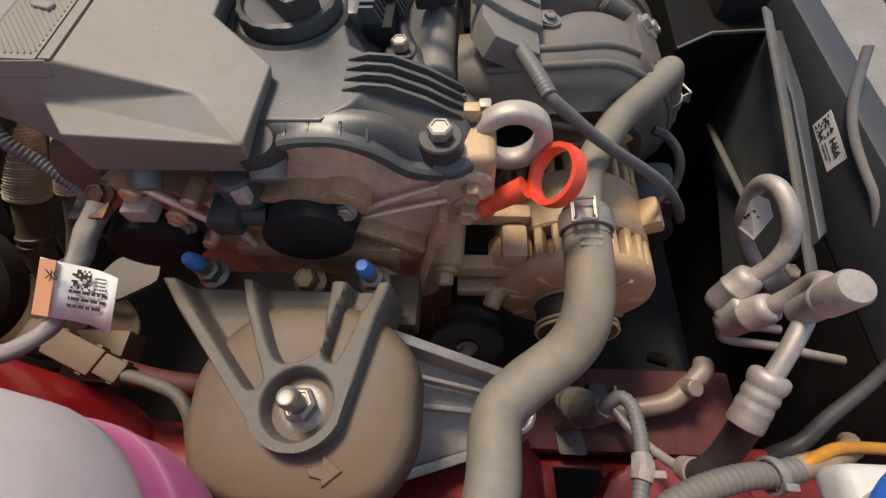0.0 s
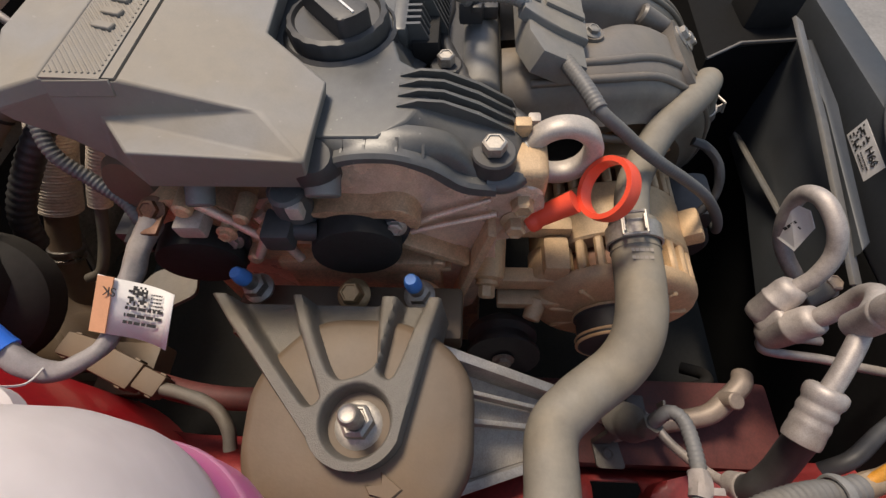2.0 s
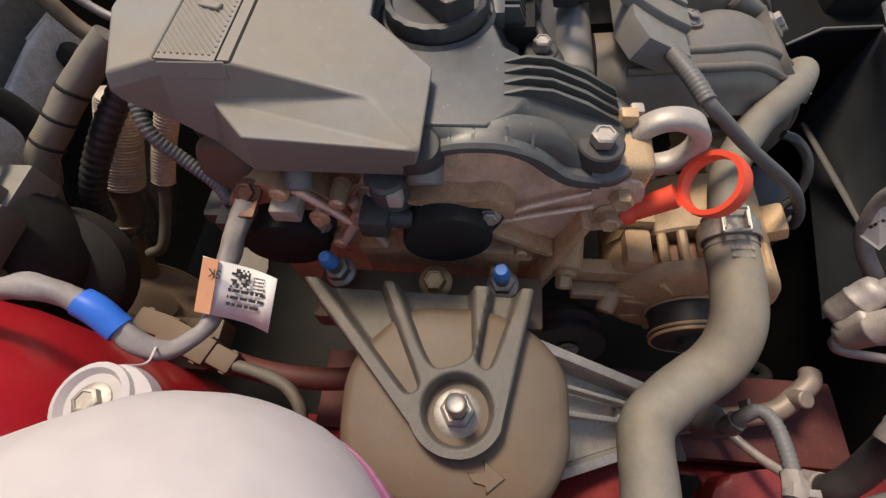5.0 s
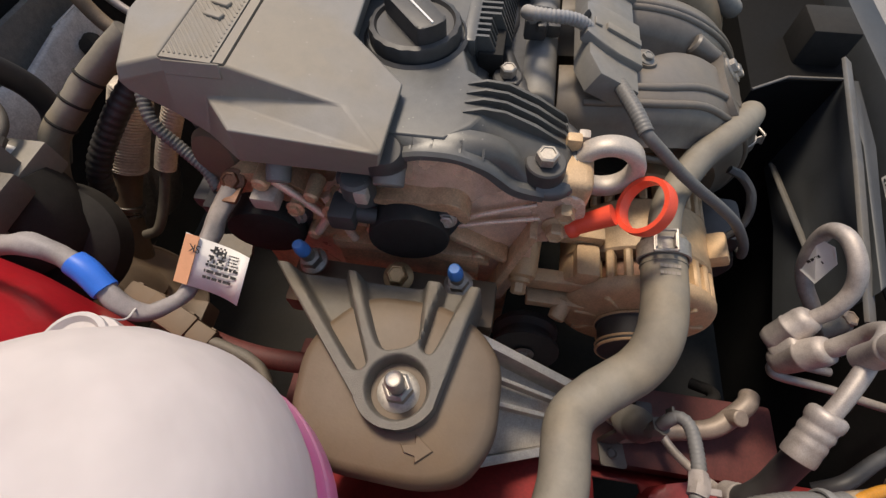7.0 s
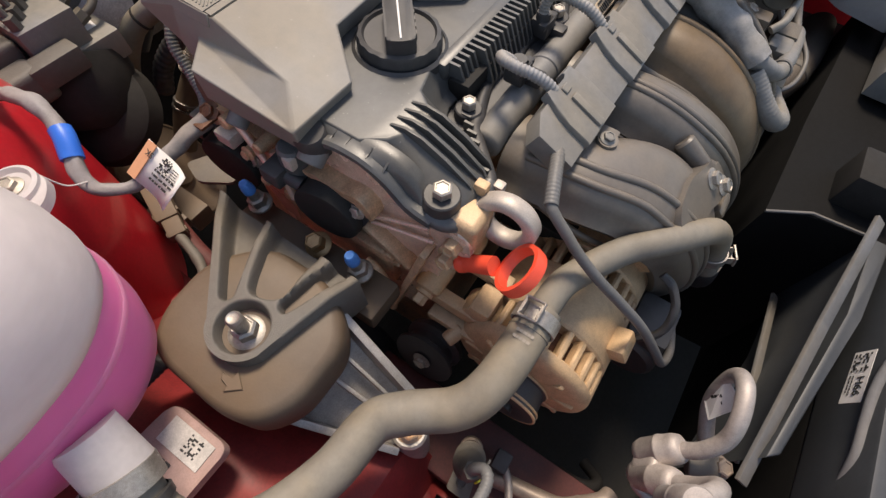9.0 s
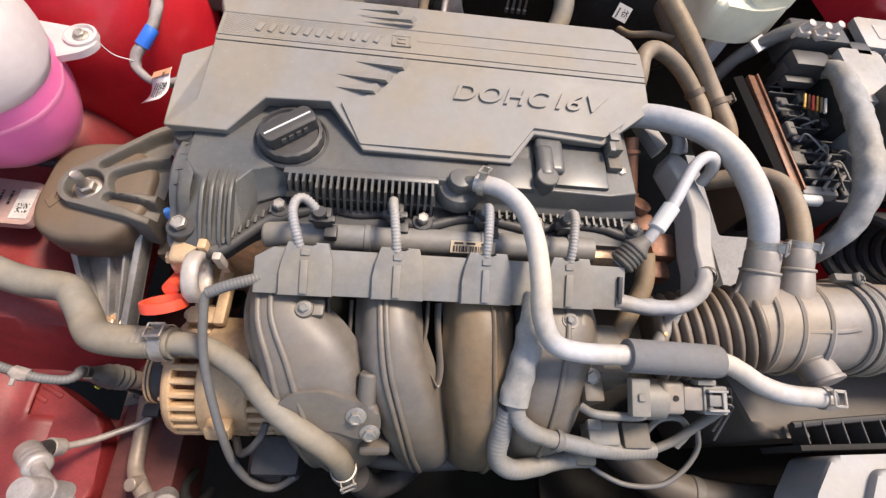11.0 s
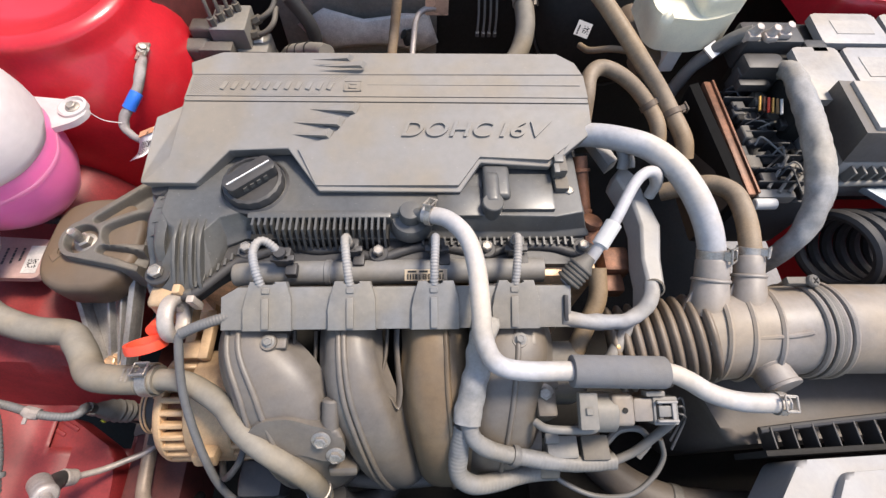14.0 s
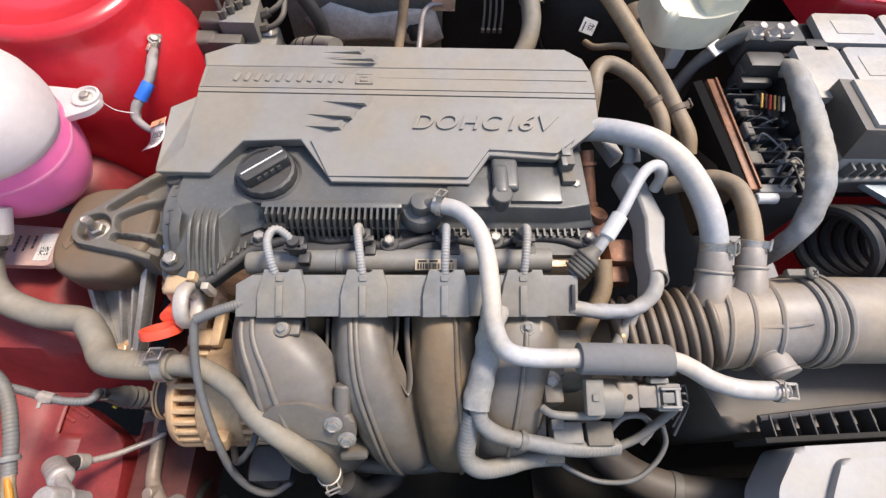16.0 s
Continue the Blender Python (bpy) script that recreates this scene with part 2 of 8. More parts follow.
def translucent(name, col, clear, glow):
    """Milky plastic that lets some light and some of what is behind it through."""
    m = bpy.data.materials.new(name)
    m.use_nodes = True
    n, l = m.node_tree.nodes, m.node_tree.links
    b = n["Principled BSDF"]
    noi = n.new("ShaderNodeTexNoise")
    noi.inputs["Scale"].default_value = 11.0
    cr = n.new("ShaderNodeMix")
    cr.data_type = "RGBA"
    cr.inputs[6].default_value = (*col, 1)
    cr.inputs[7].default_value = (*[c * 0.74 for c in col], 1)
    l.new(noi.outputs[0], cr.inputs[0])
    l.new(cr.outputs[2], b.inputs["Base Color"])
    b.inputs["Roughness"].default_value = 0.6
    tr, tp = n.new("ShaderNodeBsdfTranslucent"), n.new("ShaderNodeBsdfTransparent")
    tr.inputs[0].default_value = (*col, 1)
    m1, m2 = n.new("ShaderNodeMixShader"), n.new("ShaderNodeMixShader")
    m1.inputs[0].default_value, m2.inputs[0].default_value = glow, clear
    l.new(b.outputs[0], m1.inputs[1])
    l.new(tr.outputs[0], m1.inputs[2])
    l.new(m1.outputs[0], m2.inputs[1])
    l.new(tp.outputs[0], m2.inputs[2])
    l.new(m2.outputs[0], n["Material Output"].inputs[0])
    return m


M_TANK = translucent("milky_tank_plastic", (0.82, 0.76, 0.745), 0.08, 0.30)
M_TANK_LOW = translucent("wet_tank_plastic", (0.97, 0.62, 0.80), 0.50, 0.55)
M_COOLANT = mat("pink_coolant", (0.94, 0.07, 0.40), 0.25, var=0.05, bump=0)


# ---- builders ----
def obj(name, bm, material, parent=None, label="", smooth=38):
    bmesh.ops.recalc_face_normals(bm, faces=bm.faces)
    me = bpy.data.meshes.new(name)
    bm.to_mesh(me)
    bm.free()
    me.materials.append(material)
    for p in me.polygons:
        p.use_smooth = True
    me.set_sharp_from_angle(angle=radians(smooth))
    ob = new(name, me)
    if parent is not None:
        ob.parent = parent
    if label:
        ob["label"] = label
    return ob


def part(name, bm, material, parent, label="", smooth=38):
    return obj(name, bm, material, parent, label, smooth)


def thing(name, label, category, group="", kind=""):
    return tagged(new(name), label, category, group, kind)


def BM():
    return bmesh.new()


def basis(axis):
    a = Vector(axis).normalized()
    t = Vector((0, 0, 1)) if abs(a.z) < 0.9 else Vector((1, 0, 0))
    u = t.cross(a).normalized()
    return u, a.cross(u), a


def frame_of(at, axis, side=None):
    """A matrix whose z runs along axis and whose x lies towards side."""
    u, v, a = basis(axis)
    if side is not None:
        s = Vector(side)
        u = (s - a * s.dot(a)).normalized()
        v = a.cross(u)
    return Matrix((u, v, a)).transposed().to_4x4() if at is None else Matrix.Translation(at) @ Matrix((u, v, a)).transposed().to_4x4()


def box(bm, c, s, m=None, bevel=0.0, segs=2):
    """A box of size s round c, in the frame m, with rounded edges."""
    mm = (m or Matrix()) @ Matrix.Translation(c) @ Matrix.Diagonal((*s, 1))
    vs = bmesh.ops.create_cube(bm, size=1.0, matrix=mm)["verts"]
    if bevel > 0:
        es = {e for v in vs for e in v.link_edges}
        bmesh.ops.bevel(bm, geom=list(es), offset=bevel, segments=segs, affect="EDGES", profile=0.6)
    return bm


def rings_to_faces(bm, rings, closed=False, cap=True):
    n = len(rings[0])
    pairs = list(zip(rings, rings[1:])) + ([(rings[-1], rings[0])] if closed else [])
    for a, b in pairs:
        for i in range(n):
            j = (i + 1) % n
            bm.faces.new((a[i], a[j], b[j], b[i]))
    if cap and not closed:
        bm.faces.new(rings[0][::-1])
        bm.faces.new(rings[-1])


def lathe(bm, at, axis, profile, n=28, cap=True):
    """A turned body: profile rows of radius and height along axis."""
    u, v, a = basis(axis)
    rings = []
    for r, h in profile:
        c = Vector(at) + a * h
        r = max(r, 1e-5)
        rings.append([bm.verts.new(c + r * (math.cos(2 * math.pi * i / n) * u + math.sin(2 * math.pi * i / n) * v)) for i in range(n)])
    rings_to_faces(bm, rings, cap=cap)
    return bm


def cyl(bm, p0, p1, r0, r1=None, n=20, edge=0.0):
    p0, p1 = Vector(p0), Vector(p1)
    r1 = r0 if r1 is None else r1
    h = (p1 - p0).length
    prof = [(r0 - edge, 0), (r0, edge), (r1, h - edge), (r1 - edge, h)] if edge > 0 else [(r0, 0), (r1, h)]
    return lathe(bm, p0, p1 - p0, prof, n)


def smooth_line(pts, per=6):
    """A curve through the points."""
    p = [Vector(q) for q in pts]
    p = [2 * p[0] - p[1]] + p + [2 * p[-1] - p[-2]]
    out = []
    for i in range(1, len(p) - 2):
        for k in range(per):
            t = k / per
            a, b, c, d = p[i - 1], p[i], p[i + 1], p[i + 2]
            out.append(0.5 * (2 * b + (c - a) * t + (2 * a - 5 * b + 4 * c - d) * t * t + (3 * b - a - 3 * c + d) * t ** 3))
    out.append(p[-2])
    return out


def tube(bm, pts, r, n=14, per=6, rib=0.0, pitch=0.004, wrinkle=0.0, flat=1.0, seed=0):
    """A round hose along a curve. rib: depth of its corrugation; wrinkle: unevenness of a taped loom."""
    line = smooth_line(pts, per) if per > 1 else [Vector(q) for q in pts]
    if rib > 0:
        dense, step = [], pitch / 4
        for a, b in zip(line, line[1:]):
            k = max(1, int((b - a).length / step))
            dense += [a.lerp(b, i / k) for i in range(k)]
        line = dense + [line[-1]]
    t = (line[1] - line[0]).normalized()
    u = basis(t)[0]
    rings, s = [], 0.0
    for i, c in enumerate(line):
        nt = (line[min(i + 1, len(line) - 1)] - line[max(i - 1, 0)]).normalized()
        u = (u - nt * u.dot(nt)).normalized()
        v = nt.cross(u)
        if i:
            s += (c - line[i - 1]).length
        rr = r(i / (len(line) - 1)) if callable(r) else r
        if rib > 0:
            rr -= rib * (0.5 + 0.5 * math.cos(2 * math.pi * s / pitch))
        ring = []
        for k in range(n):
            ang = 2 * math.pi * k / n
            w = rr
            if wrinkle > 0:
                w += wrinkle * noise.noise(Vector((math.cos(ang) * 2 + seed, math.sin(ang) * 2, s * 70)))
            ring.append(bm.verts.new(c + w * (math.cos(ang) * u + flat * math.sin(ang) * v)))
        rings.append(ring)
    rings_to_faces(bm, rings)
    return bm


def torus(bm, at, axis, R, r, n=36, k=10, tall=1.0, side=None):
    m = frame_of(at, axis, side)
    rings = []
    for i in range(n):
        a = 2 * math.pi * i / n
        rings.append([bm.verts.new(m @ Vector(((R + r * math.cos(2 * math.pi * j / k)) * math.cos(a), (R + r * math.cos(2 * math.pi * j / k)) * math.sin(a), tall * r * math.sin(2 * math.pi * j / k)))) for j in range(k)])
    rings_to_faces(bm, rings, closed=True)
    return bm


def prism(bm, poly, h0, h1, m=None, bevel=0.0, segs=2, taper=0.0):
    """A flat outline raised from h0 to h1 in the frame m."""
    m = m or Matrix()
    cx, cy = sum(p[0] for p in poly) / len(poly), sum(p[1] for p in poly) / len(poly)
    lo = [bm.verts.new(m @ Vector((x, y, h0))) for x, y in poly]
    hi = [bm.verts.new(m @ Vector((x + (cx - x) * taper, y + (cy - y) * taper, h1))) for x, y in poly]
    n = len(poly)
    top = bm.faces.new(hi)
    bm.faces.new(lo[::-1])
    for i in range(n):
        bm.faces.new((lo[i], lo[(i + 1) % n], hi[(i + 1) % n], hi[i]))
    if bevel > 0:
        bmesh.ops.bevel(bm, geom=list(top.edges), offset=bevel, segments=segs, affect="EDGES", profile=0.6)
    return bm


def round_poly(poly, r, k=4):
    """The outline with its corners rounded."""
    out, n = [], len(poly)
    for i in range(n):
        a, b, c = Vector(poly[i - 1]), Vector(poly[i]), Vector(poly[(i + 1) % n])
        d1, d2 = (a - b), (c - b)
        rr = min(r, d1.length * 0.45, d2.length * 0.45)
        p, q = b + d1.normalized() * rr, b + d2.normalized() * rr
        for j in range(k + 1):
            t = j / k
            w = (1 - t) ** 2 * p + 2 * t * (1 - t) * b + t * t * q
            out.append((w.x, w.y))
    return out


def bolt(parent, at, axis, af, material=None, h=None, flange=True, name="bolt", stud=0.0):
    """A flanged hexagon bolt head on a face, dished on top."""
    h = h or af * 0.55
    bm = BM()
    if flange:
        lathe(bm, at, axis, [(af * 0.82, 0), (af * 0.82, af * 0.08), (af * 0.6, af * 0.2)], 20)
    lathe(bm, at, axis, [(af * 0.57, af * 0.1), (af * 0.57, h * 0.88), (af * 0.46, h), (af * 0.40, h), (af * 0.36, h - af * 0.07)], 6)
    if stud:
        lathe(bm, at, axis, [(af * 0.30, h), (af * 0.30, h + stud), (af * 0.22, h + stud + af * 0.08)], 14)
    return part(name, bm, material or M_STEEL, parent)


def bars(bm, at, right, up, w, h, rows, seed=1, fill=0.75, gap=0.45):
    """Unreadable print as short flat bars, laid 0.3 mm over a label."""
    rnd = random.Random(seed)
    R, U = Vector(right).normalized(), Vector(up).normalized()
    N = R.cross(U)
    for i in range(rows):
        y = h * (0.5 - (i + 0.5) / rows)
        x = -w / 2
        while x < w / 2 * (2 * fill - 1):
            k = rnd.uniform(0.06, 0.2) * w
            k = min(k, w / 2 - x)
            c = Vector(at) + R * (x + k / 2) + U * y + N * 0.0003
            hh = h / rows * gap / 2
            vs = [bm.verts.new(c + R * a * k / 2 + U * b * hh) for a, b in ((-1, -1), (1, -1), (1, 1), (-1, 1))]
            bm.faces.new(vs)
            x += k + 0.03 * w
    return bm


def checks(bm, at, right, up, w, n=9, seed=3):
    """A square of scattered dark cells with no meaning."""
    rnd = random.Random(seed)
    R, U = Vector(right).normalized(), Vector(up).normalized()
    N = R.cross(U)
    for i in range(n):
        for j in range(n):
            if rnd.random() < 0.5:
                c = Vector(at) + R * w * ((i + 0.5) / n - 0.5) + U * w * ((j + 0.5) / n - 0.5) + N * 0.0003
                q = w / n / 2
                bm.faces.new([bm.verts.new(c + R * a * q + U * b * q) for a, b in ((-1, -1), (1, -1), (1, 1), (-1, 1))])
    return bm


def card(bm, at, right, up, w, h, thick=0.0006):
    R, U = Vector(right).normalized(), Vector(up).normalized()
    return box(bm, (0, 0, 0), (w, h, thick), Matrix.Translation(at) @ Matrix((R, U, R.cross(U))).transposed().to_4x4())


def lettering(text, at, right, up, size, material, parent, depth=0.0006, shear=0.0, name="lettering", space=1.0, bold=0.0, wide=1.0):
    """Raised letters in the built-in font."""
    cu = bpy.data.curves.new(name, "FONT")
    cu.body, cu.size, cu.extrude, cu.shear, cu.space_character, cu.offset = text, size, depth, shear, space, bold
    cu.align_x, cu.align_y = "CENTER", "CENTER"
    tmp = bpy.data.objects.new(name, cu)
    scene.collection.objects.link(tmp)
    bpy.context.view_layer.update()
    me = bpy.data.meshes.new_from_object(tmp.evaluated_get(bpy.context.evaluated_depsgraph_get()))
    bpy.data.objects.remove(tmp)
    bpy.data.curves.remove(cu)
    me.name = name
    R, U = Vector(right).normalized(), Vector(up)
    U = (U - R * U.dot(R)).normalized()
    me.transform(Matrix.Translation(at) @ Matrix((R * wide, U, R.cross(U))).transposed().to_4x4())
    me.materials.clear()
    me.materials.append(material)
    ob = new(name, me)
    ob.parent = parent
    return ob


def clamp(parent, at, axis, r, tab, w=0.009, name="hose_clamp", material=None):
    """A spring band round a hose with two squeezed lugs."""
    a = Vector(axis).normalized()
    bm = BM()
    lathe(bm, Vector(at) - a * w / 2, a, [(r, 0), (r + 0.0014, 0.0003), (r + 0.0014, w - 0.0003), (r, w)], 28, cap=False)
    t = (Vector(tab) - a * Vector(tab).dot(a)).normalized()
    b = a.cross(t)
    c = Vector(at) + t * (r + 0.0065)
    q = w * 0.62
    loop = [c - a * q - b * 0.007, c - a * q + b * 0.007, c + a * q + b * 0.007, c + a * q - b * 0.007]
    for p0, p1 in zip(loop, loop[1:] + loop[:1]):
        cyl(bm, p0, p1, 0.0011, 0.0011, 8)
    for s in (-1, 1):
        box(bm, (0, 0, 0), (w * 0.9, 0.0015, 0.009), frame_of(Vector(at) + t * (r + 0.003) + b * s * 0.006, t, a), 0.0004, 1)
    return part(name, bm, material or M_STEEL, parent, "sprung steel hose clamp")


# ---- setting ----
def sheet(name, f, x0, x1, y0, y1, nx, ny, material, thick=0.0, label="", category="", kind="structure", hole=None):
    """A pressed sheet z = f(x, y), with one rectangular opening."""
    bm = BM()
    g = [[bm.verts.new((x0 + (x1 - x0) * i / nx, y0 + (y1 - y0) * j / ny, f(x0 + (x1 - x0) * i / nx, y0 + (y1 - y0) * j / ny))) for j in range(ny + 1)] for i in range(nx + 1)]
    for i in range(nx):
        for j in range(ny):
            c = (g[i][j].co + g[i + 1][j + 1].co) / 2
            if hole and hole[0] < c.x < hole[1] and hole[2] < c.y < hole[3]:
                continue
            bm.faces.new((g[i][j], g[i + 1][j], g[i + 1][j + 1], g[i][j + 1]))
    ob = obj(name, bm, material, smooth=50)
    if thick:
        mod = ob.modifiers.new("thickness", "SOLIDIFY")
        mod.thickness, mod.offset = thick, -1
    return tagged(ob, label, category, kind=kind)


def ramp(v, *knots):
    """Piecewise line through knots of (v, value), eased."""
    for (a, p), (b, q) in zip(knots, knots[1:]):
        if v <= b:
            t = min(max((v - a) / (b - a), 0), 1)
            t = t * t * (3 - 2 * t)
            return p + (q - p) * t
    return knots[-1][1]


bm = BM()
bmesh.ops.create_grid(bm, x_segments=8, y_segments=8, size=200, matrix=Matrix.Translation((0, 0, -0.85)))
tagged(obj("ground", bm, M_GROUND), "grey concrete ground under the car", "ground", kind="structure")

bm = BM()
box(bm, (0.15, 0.12, -0.60), (1.5, 1.1, 0.02))
# raised dark sheet, added in place of the shade below the filter box
box(bm, (0.62, -0.13, -0.36), (0.62, 0.42, 0.02))
tagged(obj("undertray", bm, M_DARK), "black plastic undertray with a raised sheet added to darken a gap", "undertray", kind="structure")


def apron_z(x, y):
    z = ramp(x, (-0.62, -0.02), (-0.52, -0.11), (-0.44, -0.135), (-0.34, -0.150), (-0.27, -0.185), (-0.235, -0.22))
    z += 0.012 * math.exp(-((y + 0.005) / 0.03) ** 2) * ramp(x, (-0.5, 0), (-0.4, 1), (-0.3, 1), (-0.25, 0))
    z -= 0.108 * ramp(y, (-0.066, 1), (-0.034, 0)) * ramp(x, (-0.5, 0), (-0.36, 1))
    z -= 0.085 * ramp(y, (0.125, 0), (0.17, 1), (0.30, 1), (0.36, 0)) * ramp(x, (-0.36, 0), (-0.28, 1))
    return z


sheet("wheel_apron", apron_z, -0.62, -0.235, -0.36, 0.62, 60, 90, M_RED_DUSTY_SHADED, 0.002, "dusty red painted inner wing panel", "body panel", hole=(-0.345, -0.259, -0.125, -0.074))
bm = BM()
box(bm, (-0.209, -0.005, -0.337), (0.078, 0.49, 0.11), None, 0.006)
tagged(obj("frame_rail", bm, M_RED_DEEP_SHADE), "dusty red box-section chassis rail with shade in its colour", "chassis rail", kind="structure")
bm = BM()
box(bm, (-0.63, 0.13, -0.2), (0.02, 1.0, 0.4))
tagged(obj("fender_wall", bm, M_RED_DUSTY_SHADED), "red inner fender wall", "body panel", kind="structure")
bm = BM()
box(bm, (0.1, 0.66, -0.2), (1.9, 0.03, 0.75))
tagged(obj("wall_firewall", bm, M_DARK), "black bulkhead behind the engine", "bulkhead", kind="structure")
bm = BM()
box(bm, (0.92, 0.13, -0.2), (0.02, 1.05, 0.5))
tagged(obj("fender_wall_far", bm, M_RED), "red inner fender wall by the battery", "body panel", kind="structure")
bm = BM()
prism(bm, round_poly([(0.74, 0.40), (0.93, 0.36), (0.93, 0.64), (0.72, 0.64)], 0.03), -0.03, 0.045, None, 0.02, 3)
tagged(obj("fender_ledge", bm, M_RED), "glossy red wing ledge behind the battery", "body panel", kind="structure")

# open bonnet, hinged at the rear and leaning back over the bay
bonnet = thing("bonnet", "red painted car bonnet standing open over the engine bay", "bonnet", kind="structure")
hm = pose(0.15, 0.76, 0.08, 72, 0, 0)
bm = BM()
prism(bm, round_poly([(-0.78, 0.0), (0.78, 0.0), (0.72, 0.95), (0.4, 1.04), (-0.4, 1.04), (-0.72, 0.95)], 0.08), -0.02, 0.0, hm, 0.004)
part("skin", bm, M_RED, bonnet)
bm = BM()
prism(bm, round_poly([(-0.62, 0.12), (0.62, 0.12), (0.56, 0.82), (-0.56, 0.82)], 0.06), 0.0, 0.015, hm, 0.006)
part("insulation_mat", bm, M_FELT, bonnet, "dark felt insulation mat")

bm = BM()
prism(bm, round_poly([(-0.46, -0.074), (-0.376, -0.075), (-0.333, -0.082), (-0.262, -0.125), (-0.253, -0.161), (-0.249, -0.205), (-0.27, -0.235), (-0.46, -0.24)], 0.010), -0.30, -0.264, None, 0.006, 3)
for x, y in ((-0.346, -0.098), (-0.330, -0.092)):
    box(bm, (0, 0, 0), (0.030, 0.0055, 0.004), pose(x, y, -0.264, 0, 0, -27), 0.0018, 2)
tagged(obj("rail_cover_plate", bm, M_RED_DUSTY_SHADED), "dusty red pressed plate on the chassis rail", "body panel", kind="structure")

# strut tower, a flared dome with a pressed rim
bm = BM()
lathe(bm, (-0.355, 0.415, 0), (0, 0, 1), [(0.154, -0.30), (0.153, -0.16), (0.152, -0.10), (0.147, -0.062), (0.134, -0.028), (0.122, -0.005), (0.1165, 0.012), (0.117, 0.022), (0.113, 0.03), (0.098, 0.033), (0.092, 0.026), (0.05, 0.024), (0.02, 0.024)], 64)
tagged(obj("strut_tower", bm, M_RED, smooth=60), "glossy red domed suspension strut tower", "strut tower", kind="structure")
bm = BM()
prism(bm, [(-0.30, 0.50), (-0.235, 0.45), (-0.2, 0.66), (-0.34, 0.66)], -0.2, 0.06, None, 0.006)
tagged(obj("cowl_corner", bm, M_RED_DEEP_SHADE), "red painted cowl corner panel", "body panel", kind="structure")

# radiator shroud: a black upright panel with ribs, at the front of the bay
shroud = thing("radiator_shroud", "black plastic radiator fan shroud with raised ribs", "shroud", kind="structure")
# lower part of the panel, much darker than the part above it
bm = BM()
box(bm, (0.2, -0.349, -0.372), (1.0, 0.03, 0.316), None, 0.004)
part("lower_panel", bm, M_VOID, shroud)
bm = BM()
box(bm, (0.2, -0.3485, -0.172), (1.0, 0.03, 0.084), None, 0.004)
part("panel", bm, M_SHROUD, shroud)
bm = BM()
prism(bm, [(0.165, -0.312), (0.165, -0.329), (0.065, -0.317), (-0.091, -0.284), (-0.10, -0.274), (0.065, -0.306)], -0.30, -0.15, None, 0.002)
part("duct_edge", bm, M_SHROUD, shroud)
for a, b, w in (((0.165, -0.300, -0.128), (0.03, -0.281, -0.136), 0.012), ((0.03, -0.281, -0.136), (-0.122, -0.270, -0.164), 0.012), ((0.135, -0.296, -0.262), (-0.085, -0.290, -0.224), 0.010)):
    a, b = Vector(a), Vector(b)
    bm = BM()
    box(bm, (0, 0, 0), (w, 0.004, (b - a).length + 0.003), frame_of((a + b) / 2, b - a, (0, 1, 0.6)), 0.001)
    part("duct_rim", bm, M_CONDUIT, shroud, "grey moulded duct rim")
for a, b in (((0.138, -0.213, -0.152), (0.161, -0.254, -0.150)), ((0.161, -0.254, -0.150), (0.165, -0.312, -0.150))):
    bm = BM()
    cyl(bm, a, b, 0.0016, 0.0016, 8)
    part("rim", bm, M_CONDUIT, shroud)
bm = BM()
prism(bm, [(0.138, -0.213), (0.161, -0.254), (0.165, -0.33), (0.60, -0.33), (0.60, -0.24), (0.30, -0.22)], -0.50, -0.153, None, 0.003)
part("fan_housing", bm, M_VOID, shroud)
bm = BM()
box(bm, (0.215, -0.290, -0.135), (0.05, 0.05, 0.045), None, 0.004)
part("post", bm, M_DARK, shroud)
bm = BM()
tube(bm, [(0.30, -0.345, -0.135), (0.215, -0.349, -0.137), (0.146, -0.353, -0.138), (0.065, -0.353, -0.138), (-0.003, -0.347, -0.140), (-0.06, -0.34, -0.16)], 0.0045, 12)
part("hose", bm, M_FOAM, shroud, "thin grey washer hose")
bm = BM()
tube(bm, [(0.070, -0.342, -0.100), (0.050, -0.338, -0.116), (0.028, -0.334, -0.130), (0.0, -0.332, -0.140), (-0.030, -0.333, -0.146), (-0.058, -0.334, -0.150), (-0.08, -0.338, -0.165)], 0.0042, 14)
part("hose", bm, M_FOAM, shroud, "grey rubber hose hooked over the shroud")
SN, R_, U_ = Vector((0, 1, 0)), Vector((-1, 0, -0.14)).normalized(), Vector((-0.14, 0, 1)).normalized()
SC = Vector((0.019, -0.3335, -0.164))
bm = BM()
card(bm, SC, R_, U_, 0.053, 0.0245)
sticker = part("sticker", bm, M_LABEL, shroud, "white paper sticker with black print")
lettering("H66", SC + R_ * 0.010 + U_ * 0.004 + SN * 0.0008, R_, U_, 0.0115, M_INK, sticker, 0.0002)
bm = BM()
checks(bm, SC + R_ * -0.014 + SN * 0.0006, R_, U_, 0.019)
part("code_square", bm, M_INK, sticker)
bm = BM()
bars(bm, SC + R_ * 0.010 + U_ * -0.006 + SN * 0.0006, R_, U_, 0.022, 0.007, 2, 4)
part("print", bm, M_INK, sticker)

# grey upper front panel
bm = BM()
prism(bm, [(0.37, -0.262), (0.60, -0.275), (1.0, -0.27), (1.0, -0.75), (-0.7, -0.75), (-0.7, -0.45), (0.0, -0.445), (0.28, -0.445), (0.36, -0.40)], -0.145, -0.112, None, 0.006, 3)
tagged(obj("front_panel", bm, M_GREY), "grey plastic cover over the front crossmember", "panel", kind="structure")
bm = BM()
box(bm, (-0.43, -0.37, -0.26), (0.42, 0.03, 0.2), None, 0.006)
